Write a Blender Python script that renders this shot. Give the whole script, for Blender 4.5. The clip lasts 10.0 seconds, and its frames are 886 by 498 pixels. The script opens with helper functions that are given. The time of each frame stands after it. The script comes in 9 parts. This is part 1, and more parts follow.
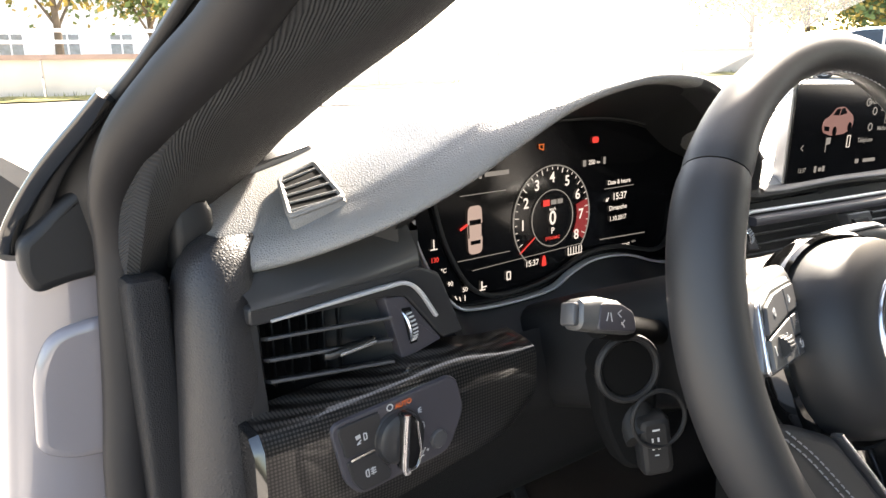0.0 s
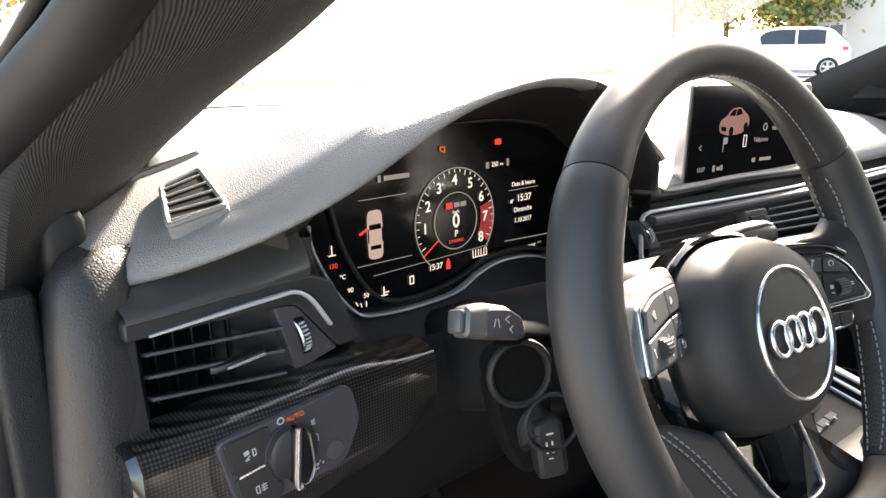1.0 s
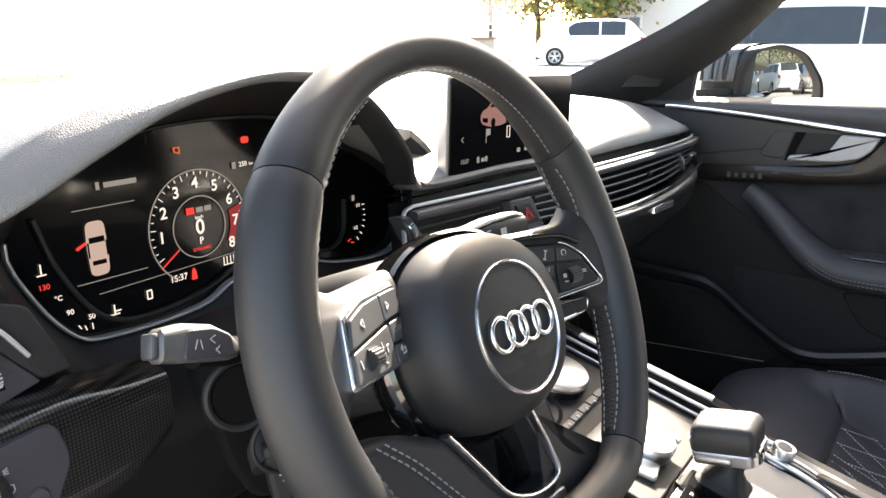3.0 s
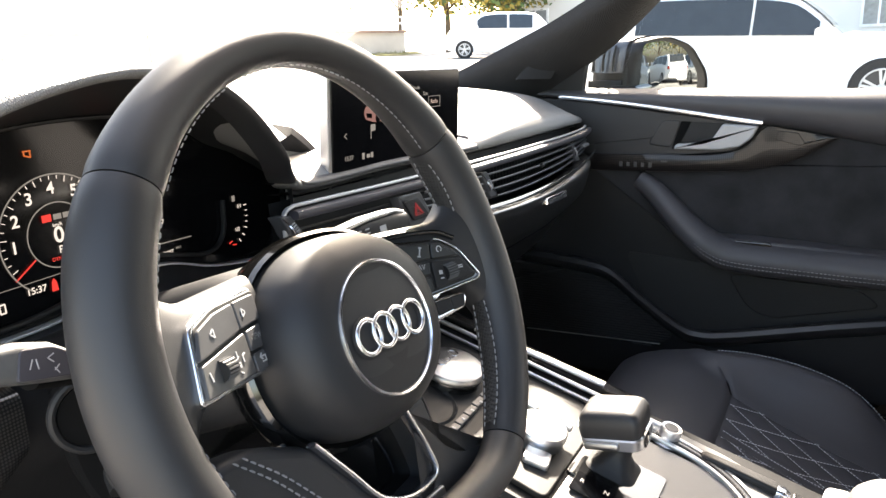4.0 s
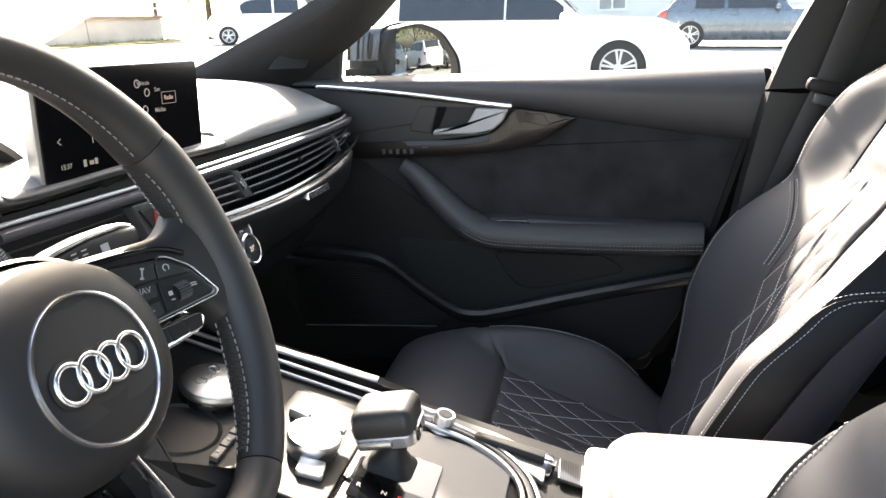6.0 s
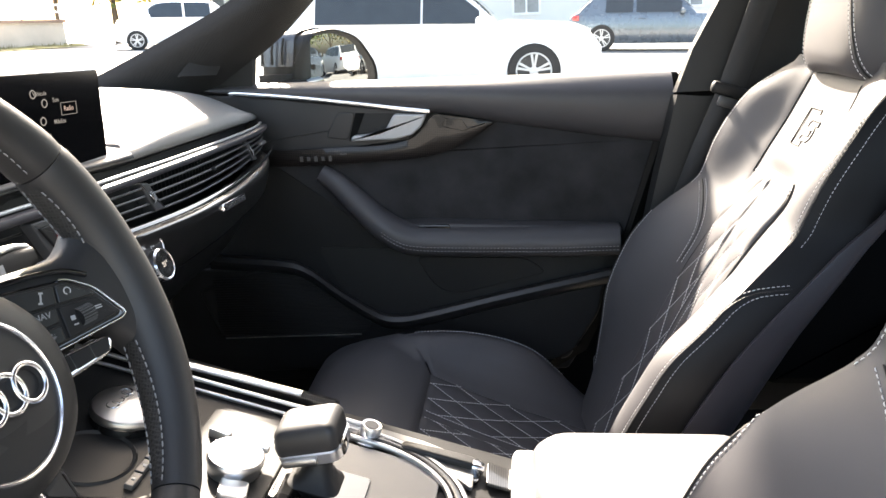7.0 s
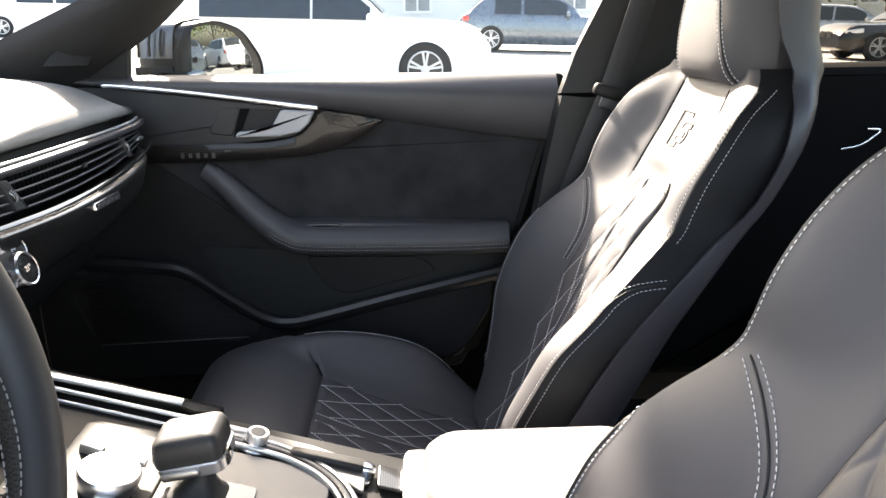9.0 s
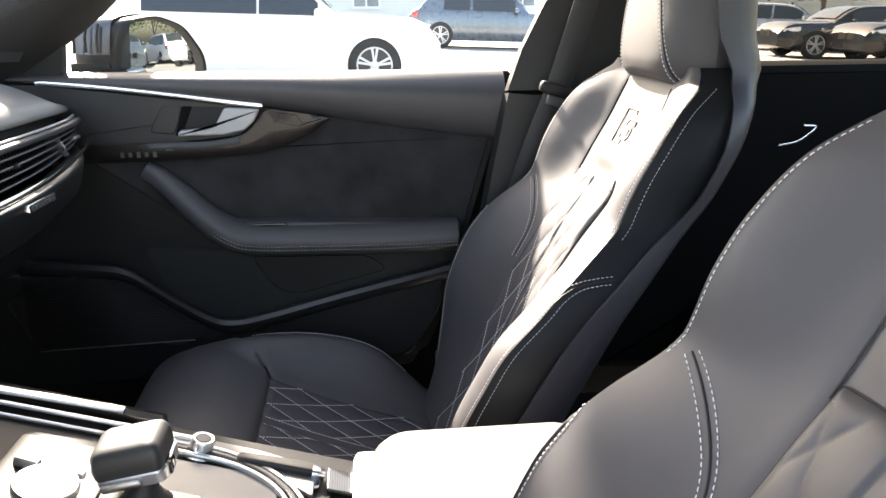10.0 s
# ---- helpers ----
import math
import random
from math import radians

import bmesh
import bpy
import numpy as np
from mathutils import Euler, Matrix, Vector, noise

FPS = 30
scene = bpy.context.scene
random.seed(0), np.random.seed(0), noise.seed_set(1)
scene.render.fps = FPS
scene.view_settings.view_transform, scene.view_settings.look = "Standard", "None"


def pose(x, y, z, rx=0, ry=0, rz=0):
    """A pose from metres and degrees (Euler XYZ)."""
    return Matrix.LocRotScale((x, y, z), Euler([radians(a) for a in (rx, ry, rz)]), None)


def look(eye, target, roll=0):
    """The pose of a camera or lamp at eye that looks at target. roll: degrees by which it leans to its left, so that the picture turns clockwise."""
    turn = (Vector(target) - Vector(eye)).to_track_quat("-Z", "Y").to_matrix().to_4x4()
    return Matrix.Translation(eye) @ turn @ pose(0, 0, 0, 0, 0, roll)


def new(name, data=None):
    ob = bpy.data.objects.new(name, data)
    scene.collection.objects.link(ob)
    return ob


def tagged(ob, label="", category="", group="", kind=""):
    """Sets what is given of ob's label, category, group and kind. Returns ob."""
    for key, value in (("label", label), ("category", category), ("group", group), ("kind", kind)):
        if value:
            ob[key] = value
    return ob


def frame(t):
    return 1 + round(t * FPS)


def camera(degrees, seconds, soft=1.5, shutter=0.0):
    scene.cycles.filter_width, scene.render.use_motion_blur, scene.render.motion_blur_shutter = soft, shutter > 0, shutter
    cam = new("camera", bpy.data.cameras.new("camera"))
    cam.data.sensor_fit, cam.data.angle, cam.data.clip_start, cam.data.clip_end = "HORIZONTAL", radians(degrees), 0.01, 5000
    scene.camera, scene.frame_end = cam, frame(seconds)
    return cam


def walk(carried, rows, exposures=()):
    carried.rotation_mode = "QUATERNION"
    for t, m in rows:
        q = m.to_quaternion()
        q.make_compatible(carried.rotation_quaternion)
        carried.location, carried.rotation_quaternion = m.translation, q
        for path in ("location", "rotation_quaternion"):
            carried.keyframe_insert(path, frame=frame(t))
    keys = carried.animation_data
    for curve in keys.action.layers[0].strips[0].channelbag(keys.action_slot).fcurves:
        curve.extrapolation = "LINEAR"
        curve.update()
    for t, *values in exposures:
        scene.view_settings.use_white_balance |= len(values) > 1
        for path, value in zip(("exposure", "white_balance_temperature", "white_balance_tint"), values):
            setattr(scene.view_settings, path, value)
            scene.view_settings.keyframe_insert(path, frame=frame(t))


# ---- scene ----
cam = camera(61.5, 10.0)
PATH = [
    (0, (-0.867, -0.245, 0.95), (0.284, 1.328, 0.5), -1.7),
    (0.5, (-0.854, -0.249, 0.952), (0.365, 1.272, 0.503), -1.9),
    (1, (-0.837, -0.256, 0.953), (0.447, 1.206, 0.492), -1.6),
    (1.5, (-0.818, -0.265, 0.954), (0.538, 1.131, 0.492), -1.8),
    (2, (-0.798, -0.276, 0.955), (0.638, 1.033, 0.479), -1.7),
    (2.5, (-0.779, -0.282, 0.954), (0.731, 0.934, 0.465), -1.7),
    (4, (-0.737, -0.312, 0.953), (0.946, 0.634, 0.431), -2.2),
    (4.5, (-0.722, -0.321, 0.953), (1.021, 0.496, 0.412), -2.5),
    (5, (-0.713, -0.323, 0.955), (1.079, 0.371, 0.401), -2.9),
    (5.5, (-0.702, -0.327, 0.955), (1.134, 0.221, 0.383), -2.7),
    (7, (-0.686, -0.333, 0.959), (1.216, -0.118, 0.378), -2.7),
    (7.5, (-0.684, -0.334, 0.959), (1.225, -0.2, 0.375), -2.3),
    (8, (-0.682, -0.337, 0.96), (1.23, -0.287, 0.373), -1.9),
    (8.5, (-0.68, -0.337, 0.959), (1.23, -0.35, 0.368), -1.3),
    (9, (-0.677, -0.338, 0.958), (1.231, -0.407, 0.363), -0.8),
    (9.5, (-0.677, -0.34, 0.959), (1.224, -0.479, 0.353), -0.3),
    (10, (-0.672, -0.344, 0.96), (1.224, -0.54, 0.354), -0.4),
]
walk(cam, [(t, look(eye, target, roll)) for t, eye, target, roll in PATH])

# ---- world, sun, exposure ----
SUN_DIR = Vector((-0.72, -0.285, -0.600)).normalized()
world = bpy.data.worlds.new("sky")
scene.world = world
world.use_nodes = True
wn = world.node_tree.nodes
wn.clear()
sky = wn.new("ShaderNodeTexSky")
sky.sky_type = "NISHITA"
sky.sun_disc = False
sky.sun_elevation = math.asin(-SUN_DIR.z)
sky.sun_rotation = math.atan2(-SUN_DIR.x, -SUN_DIR.y)
sky.air_density, sky.dust_density, sky.ozone_density = 1.0, 3.0, 1.0
bg = wn.new("ShaderNodeBackground")
bg.inputs["Strength"].default_value = 0.098
wo = wn.new("ShaderNodeOutputWorld")
world.node_tree.links.new(sky.outputs[0], bg.inputs[0])
world.node_tree.links.new(bg.outputs[0], wo.inputs[0])
sun = new("sun", bpy.data.lights.new("sun", "SUN"))
sun.data.energy, sun.data.angle, sun.data.color = 5.0, radians(2.5), (1.0, 0.962, 0.93)
sun.matrix_world = Matrix.Translation((0, 0, 20)) @ SUN_DIR.to_track_quat("-Z", "Y").to_matrix().to_4x4()
scene.view_settings.exposure = 3.45
scene.view_settings.use_white_balance = True
scene.view_settings.white_balance_temperature, scene.view_settings.white_balance_tint = 7650, 11


# ---- materials ----
def mat_new(name):
    m = bpy.data.materials.new(name)
    m.use_nodes = True
    nt = m.node_tree
    return m, nt, nt.nodes["Principled BSDF"]


def node(nt, kind, **kw):
    n = nt.nodes.new(kind)
    for k, v in kw.items():
        n.inputs[k].default_value = v
    return n


def coords(nt, scale=(1, 1, 1), rot=(0, 0, 0), out="Object"):
    tc = nt.nodes.new("ShaderNodeTexCoord")
    mp = nt.nodes.new("ShaderNodeMapping")
    mp.inputs["Scale"].default_value = scale
    mp.inputs["Rotation"].default_value = rot
    nt.links.new(tc.outputs[out], mp.inputs[0])
    return mp.outputs[0]


def ramp(nt, fac, stops):
    r = nt.nodes.new("ShaderNodeValToRGB")
    el = r.color_ramp.elements
    while len(el) < len(stops):
        el.new(0.5)
    for e, (p, c) in zip(el, stops):
        e.position, e.color = p, (*c, 1)
    nt.links.new(fac, r.inputs[0])
    return r.outputs[0]


def surface(name, col, rough=0.5, metal=0.0, grain=0.0, grain_scale=400.0, vary=0.15, vary_scale=6.0, coat=0.0, spec=0.5, kind="noise", rough_vary=0.08):
    """A node material: base colour varied at a large scale, fine relief at a small one, roughness varied with it."""
    m, nt, b = mat_new(name)
    c = coords(nt)
    big = node(nt, "ShaderNodeTexNoise", Scale=vary_scale, Detail=4.0)
    nt.links.new(c, big.inputs["Vector"])
    lo = tuple(max(0, x * (1 - vary)) for x in col)
    hi = tuple(min(1, x * (1 + vary)) for x in col)
    nt.links.new(ramp(nt, big.outputs["Fac"], [(0.3, lo), (0.7, hi)]), b.inputs["Base Color"])
    mr = nt.nodes.new("ShaderNodeMapRange")
    mr.inputs["To Min"].default_value, mr.inputs["To Max"].default_value = max(0.02, rough - rough_vary), min(1, rough + rough_vary)
    nt.links.new(big.outputs["Fac"], mr.inputs["Value"])
    nt.links.new(mr.outputs[0], b.inputs["Roughness"])
    b.inputs["Metallic"].default_value = metal
    b.inputs["Specular IOR Level"].default_value = spec
    b.inputs["Coat Weight"].default_value = coat
    b.inputs["Coat Roughness"].default_value = 0.05
    if grain:
        if kind == "cells":
            fine = node(nt, "ShaderNodeTexVoronoi", Scale=grain_scale)
            fine.feature = "DISTANCE_TO_EDGE"
            out = fine.outputs["Distance"]
        else:
            fine = node(nt, "ShaderNodeTexNoise", Scale=grain_scale, Detail=3.0)
            out = fine.outputs["Fac"]
        nt.links.new(c, fine.inputs["Vector"])
        bp = nt.nodes.new("ShaderNodeBump")
        bp.inputs["Strength"].default_value = grain
        bp.inputs["Distance"].default_value = 0.001
        nt.links.new(out, bp.inputs["Height"])
        nt.links.new(bp.outputs[0], b.inputs["Normal"])
    return m


def carbon(name, axes, cell=0.0026, hi=(0.034, 0.032, 0.030), coat=0.9):
    """Twill carbon fibre under a clear coat; axes: scale of each object axis (0 drops the one across the sheet)."""
    m, nt, b = mat_new(name)
    k = 1.0 / cell
    c = coords(nt, scale=tuple(a * k for a in axes), rot=(0, 0, 0))
    sep = nt.nodes.new("ShaderNodeSeparateXYZ")
    nt.links.new(c, sep.inputs[0])
    used = [i for i, a in enumerate(axes) if a]
    s = nt.nodes.new("ShaderNodeMath")
    s.operation = "ADD"
    nt.links.new(sep.outputs[used[0]], s.inputs[0])
    nt.links.new(sep.outputs[used[1]], s.inputs[1])
    d = nt.nodes.new("ShaderNodeMath")
    d.operation = "SUBTRACT"
    nt.links.new(sep.outputs[used[0]], d.inputs[0])
    nt.links.new(sep.outputs[used[1]], d.inputs[1])
    waves = []
    for src in (s, d):
        w = nt.nodes.new("ShaderNodeMath")
        w.operation = "SINE"
        mlt = nt.nodes.new("ShaderNodeMath")
        mlt.operation = "MULTIPLY"
        mlt.inputs[1].default_value = math.pi
        nt.links.new(src.outputs[0], mlt.inputs[0])
        nt.links.new(mlt.outputs[0], w.inputs[0])
        waves.append(w)
    pr = nt.nodes.new("ShaderNodeMath")
    pr.operation = "MULTIPLY"
    nt.links.new(waves[0].outputs[0], pr.inputs[0])
    nt.links.new(waves[1].outputs[0], pr.inputs[1])
    mr = nt.nodes.new("ShaderNodeMapRange")
    mr.inputs["From Min"].default_value, mr.inputs["From Max"].default_value = -0.5, 0.5
    nt.links.new(pr.outputs[0], mr.inputs["Value"])
    nt.links.new(ramp(nt, mr.outputs[0], [(0.55, (0.0015, 0.0015, 0.0015)), (0.78, hi)]), b.inputs["Base Color"])
    b.inputs["Roughness"].default_value = 0.30
    b.inputs["Specular IOR Level"].default_value = 0.3
    b.inputs["Coat Weight"].default_value = coat
    b.inputs["Coat Roughness"].default_value = 0.035
    bp = nt.nodes.new("ShaderNodeBump")
    bp.inputs["Strength"].default_value = 0.25
    bp.inputs["Distance"].default_value = 0.0005
    nt.links.new(mr.outputs[0], bp.inputs["Height"])
    nt.links.new(bp.outputs[0], b.inputs["Normal"])
    return m


def perforated(name, col, scale):
    """Leather with small punched holes."""
    m, nt, b = mat_new(name)
    c = coords(nt)
    v = node(nt, "ShaderNodeTexVoronoi", Scale=scale, Randomness=0.25)
    nt.links.new(c, v.inputs["Vector"])
    nt.links.new(ramp(nt, v.outputs["Distance"], [(0.22, (0.002, 0.002, 0.002)), (0.34, col)]), b.inputs["Base Color"])
    b.inputs["Roughness"].default_value = 0.55
    bp = nt.nodes.new("ShaderNodeBump")
    bp.inputs["Strength"].default_value = 0.6
    bp.inputs["Distance"].default_value = 0.001
    nt.links.new(v.outputs["Distance"], bp.inputs["Height"])
    nt.links.new(bp.outputs[0], b.inputs["Normal"])
    return m


def ribbed_cloth(name, lo, hi, period):
    """Woven cloth with fine slanting ribs."""
    m, nt, b = mat_new(name)
    c = coords(nt)
    w = node(nt, "ShaderNodeTexWave", Scale=math.pi / (10 * period), Distortion=0.35, Detail=1.0)
    w.bands_direction = "DIAGONAL"
    nt.links.new(c, w.inputs["Vector"])
    nt.links.new(ramp(nt, w.outputs["Fac"], [(0.2, lo), (0.8, hi)]), b.inputs["Base Color"])
    b.inputs["Roughness"].default_value = 0.85
    b.inputs["Specular IOR Level"].default_value = 0.2
    bp = nt.nodes.new("ShaderNodeBump")
    bp.inputs["Strength"].default_value = 0.7
    bp.inputs["Distance"].default_value = 0.001
    nt.links.new(w.outputs["Fac"], bp.inputs["Height"])
    nt.links.new(bp.outputs[0], b.inputs["Normal"])
    return m


def glow(name, col, strength):
    m, nt, b = mat_new(name)
    b.inputs["Base Color"].default_value = (0.01, 0.01, 0.01, 1)
    b.inputs["Emission Color"].default_value = (*col, 1)
    b.inputs["Emission Strength"].default_value = strength
    return m


def pane(name, tint, veil=0.0, gloss=0.05):
    """Thin window glass: clear, a little gloss, a pale film for glare haze."""
    m, nt, b = mat_new(name)
    nt.nodes.remove(b)
    out = nt.nodes["Material Output"]
    tr = nt.nodes.new("ShaderNodeBsdfTransparent")
    tr.inputs[0].default_value = (*tint, 1)
    gl = nt.nodes.new("ShaderNodeBsdfGlossy")
    gl.inputs["Roughness"].default_value = 0.03
    mx = nt.nodes.new("ShaderNodeMixShader")
    mx.inputs[0].default_value = gloss
    nt.links.new(tr.outputs[0], mx.inputs[1])
    nt.links.new(gl.outputs[0], mx.inputs[2])
    last = mx
    if veil:
        df = nt.nodes.new("ShaderNodeBsdfTranslucent")
        df.inputs[0].default_value = (0.8, 0.8, 0.8, 1)
        nz = node(nt, "ShaderNodeTexNoise", Scale=2.5, Detail=6.0)
        nt.links.new(coords(nt), nz.inputs["Vector"])
        mr = nt.nodes.new("ShaderNodeMapRange")
        mr.inputs["To Min"].default_value, mr.inputs["To Max"].default_value = veil * 0.3, veil * 1.7
        nt.links.new(nz.outputs["Fac"], mr.inputs["Value"])
        m2 = nt.nodes.new("ShaderNodeMixShader")
        nt.links.new(mr.outputs[0], m2.inputs[0])
        nt.links.new(mx.outputs[0], m2.inputs[1])
        nt.links.new(df.outputs[0], m2.inputs[2])
        last = m2
    nt.links.new(last.outputs[0], out.inputs[0])
    return m


LEATHER = surface("black_leather", (0.052, 0.0500, 0.0540), 0.52, spec=0.48, grain=0.10, grain_scale=1100, kind="cells", vary=0.12)
HUBSKIN = surface("fine_hub_skin", (0.014, 0.014, 0.0148), 0.52, spec=0.4, grain=0.10, grain_scale=1800, vary=0.1)
# outer bolster sides: far darker and duller than the seat leather
FLANK = surface("matt_black_bolster_side", (0.010, 0.010, 0.011), 0.52, spec=0.22, grain=0.08, grain_scale=1100, kind="cells", vary=0.10)
# armrest leather, lightened and glossier to carry the sun's brightness in its colour
LIDLEATHER = surface("sunlit_armrest_leather", (0.060, 0.058, 0.060), 0.50, spec=1.0, grain=0.10, grain_scale=1100, kind="cells", vary=0.10)
RIM_LEATHER = surface("smooth_rim_leather", (0.016, 0.016, 0.017), 0.50, grain=0.12, grain_scale=1400, kind="cells", vary=0.12)
PERF_LEATHER = perforated("perforated_leather", (0.02, 0.02, 0.02), 420)
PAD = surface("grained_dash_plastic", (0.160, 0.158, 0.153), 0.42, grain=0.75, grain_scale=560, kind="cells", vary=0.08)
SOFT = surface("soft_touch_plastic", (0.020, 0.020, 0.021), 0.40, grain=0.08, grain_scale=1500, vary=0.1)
HARD = surface("dark_hard_plastic", (0.013, 0.013, 0.0135), 0.5, spec=0.3, grain=0.15, grain_scale=1100, kind="cells", vary=0.1)
BLACK = surface("matt_black_plastic", (0.008, 0.008, 0.008), 0.6, vary=0.1)
VENTBLK = surface("vent_black_plastic", (0.010, 0.010, 0.010), 0.38, vary=0.1)
# near-black: deep shade of rear cabin, gaps and openings put into the colour
SHADEBLACK = surface("deep_shade_black", (0.004, 0.004, 0.004), 0.8, spec=0.1, vary=0.2)
SHELLGREY = surface("satin_shell_plastic", (0.046, 0.043, 0.050), 0.42, spec=0.45, grain=0.05, grain_scale=900, vary=0.08)
CONSOLE = surface("dark_console_plastic", (0.009, 0.009, 0.0092), 0.5, spec=0.22, grain=0.12, grain_scale=900, kind="cells", vary=0.1)
TRIM = surface("satin_chrome_trim", (0.62, 0.62, 0.63), 0.3, metal=0.55, vary=0.04, rough_vary=0.03)
# part of the band's sheen is put into this lifted base colour
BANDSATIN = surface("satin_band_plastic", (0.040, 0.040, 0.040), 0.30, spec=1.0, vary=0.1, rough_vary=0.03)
HANDLE = surface("satin_silver_paint", (0.36, 0.36, 0.365), 0.45, metal=0.2, grain=0.03, grain_scale=900, vary=0.05)
STALKGREY = surface("worn_silver_plastic", (0.09, 0.089, 0.087), 0.42, metal=0.3, grain=0.1, grain_scale=900, vary=0.2, vary_scale=60)
GLOSS = surface("piano_black", (0.004, 0.004, 0.004), 0.08, coat=1.0, vary=0.1, rough_vary=0.02)
GREYPL = surface("grey_plastic", (0.055, 0.055, 0.057), 0.42, grain=0.06, grain_scale=1200, vary=0.08)
SILVER = surface("satin_aluminium", (0.68, 0.68, 0.69), 0.34, metal=1.0, grain=0.03, grain_scale=800, vary=0.06, rough_vary=0.05)
CHROME = surface("chrome", (0.86, 0.86, 0.88), 0.2, metal=1.0, vary=0.04, rough_vary=0.04)
BRUSHED = surface("brushed_silver", (0.36, 0.355, 0.35), 0.36, metal=1.0, grain=0.05, grain_scale=600, vary=0.08)
DECK = surface("brushed_dark_silver", (0.17, 0.168, 0.165), 0.48, metal=0.8, grain=0.06, grain_scale=700, vary=0.10)
CARBON_XZ = carbon("carbon_twill_dash", (1, 0, 1))
CARBON_YZ = carbon("carbon_twill_door", (0, 1, 1), 0.0034, (0.026, 0.021, 0.020), 0.2)
CARBON_XY = carbon("carbon_twill_console", (1, 1, 0))
SUEDE = surface("anthracite_microfibre", (0.026, 0.026, 0.028), 0.95, grain=0.3, grain_scale=260, vary=0.35, vary_scale=14, spec=0.2)
PILLAR_CLOTH = ribbed_cloth("ribbed_pillar_cloth", (0.027, 0.027, 0.0275), (0.034, 0.034, 0.035), 0.0009)
STRIPGRAIN = surface("grained_strip_plastic", (0.010, 0.0095, 0.010), 0.55, spec=0.25, grain=0.6, grain_scale=700, kind="cells", vary=0.1)
RUBBER = surface("door_seal_rubber", (0.013, 0.012, 0.0125), 0.55, spec=0.3, vary=0.2)
RIMTHREAD = surface("grey_rim_thread", (0.22, 0.22, 0.225), 0.7, vary=0.2)
THREAD = surface("light_grey_thread", (0.62, 0.62, 0.63), 0.7, vary=0.1)
BODY = surface("light_car_paint", (0.185, 0.170, 0.178), 0.25, coat=1.0, vary=0.03, rough_vary=0.03)
BELT = surface("seat_belt_webbing", (0.022, 0.022, 0.023), 0.75, grain=0.4, grain_scale=900, vary=0.1)
CARPET = surface("black_carpet", (0.012, 0.012, 0.012), 0.95, grain=0.8, grain_scale=500, vary=0.3, spec=0.1)
HEADLINER = surface("dark_headliner", (0.03, 0.03, 0.032), 0.9, grain=0.2, grain_scale=600, vary=0.1)
GLASSBLACK = surface("display_glass", (0.0035, 0.0035, 0.004), 0.12, vary=0.1, rough_vary=0.03, spec=0.35)
W_GLOW = glow("white_display_light", (1.0, 0.93, 0.9), 0.10)
PINK_GLOW = glow("rosy_display_light", (0.95, 0.72, 0.66), 0.055)
DIM_GLOW = glow("dim_display_light", (0.8, 0.76, 0.74), 0.034)
ROSY_GLOW = glow("dusky_rose_display_light", (0.75, 0.36, 0.33), 0.036)
RED_GLOW = glow("red_display_light", (1.0, 0.06, 0.05), 0.09)
DRED_GLOW = glow("dark_red_display_light", (0.6, 0.05, 0.06), 0.045)
ORANGE_GLOW = glow("orange_display_light", (1.0, 0.22, 0.05), 0.06)
LABELW = surface("printed_white", (0.42, 0.42, 0.42), 0.6)
SIDECOVER = surface("grained_side_plastic", (0.019, 0.018, 0.0188), 0.45, spec=0.4, grain=0.55, grain_scale=420, kind="cells", vary=0.15)
MIRROR = surface("mirror_glass", (0.22, 0.235, 0.24), 0.01, metal=1.0, vary=0.01, rough_vary=0.0)
# the windscreen's pale film paints in the glare veil over the view
WINDSCREEN = pane("windscreen_glass", (0.93, 0.95, 0.94), veil=0.05)
TINTGLASS = pane("privacy_glass", (0.60, 0.58, 0.545), gloss=0.02)
SIDEGLASS = pane("side_glass", (0.9, 0.93, 0.92), veil=0.001, gloss=0.02)


# ---- mesh helpers ----
ORIGIN = {}


def thing(name, label, category, loc=(0, 0, 0), group="", kind=""):
    ob = new(name)
    ob.empty_display_size = 0.05
    ob.location = loc
    ORIGIN[ob.name] = Vector(loc)
    return tagged(ob, label, category, group, kind)


def finish(bm, name, mat, smooth=True, angle=40):
    me = bpy.data.meshes.new(name)
    bmesh.ops.recalc_face_normals(bm, faces=bm.faces)
    for f in bm.faces:
        f.smooth = smooth and len(f.verts) <= 4
    if smooth:
        lim = radians(angle)
        for e in bm.edges:
            if len(e.link_faces) == 2 and e.calc_face_angle(0) > lim:
                e.smooth = False
    bm.to_mesh(me)
    bm.free()
    me.materials.append(mat)
    return me


def part(name, bm, material, parent, label="", smooth=True, angle=40):
    """Links a bmesh in world places as one mesh object under a thing or a part."""
    o = ORIGIN[parent.name]
    bmesh.ops.translate(bm, verts=bm.verts, vec=-o)
    ob = new(name, finish(bm, name, material, smooth, angle))
    ob.parent = parent
    ORIGIN[ob.name] = o
    return tagged(ob, label)


def solo(name, bm, material, label, category, kind="", group="", smooth=True, angle=40):
    """A thing that is one mesh."""
    ob = new(name, finish(bm, name, material, smooth, angle))
    ORIGIN[ob.name] = Vector((0, 0, 0))
    return tagged(ob, label, category, group, kind)


def frm(o, x, y):
    x = Vector(x).normalized()
    z = x.cross(Vector(y)).normalized()
    y = z.cross(x)
    m = Matrix((x, y, z)).transposed().to_4x4()
    m.translation = o
    return m


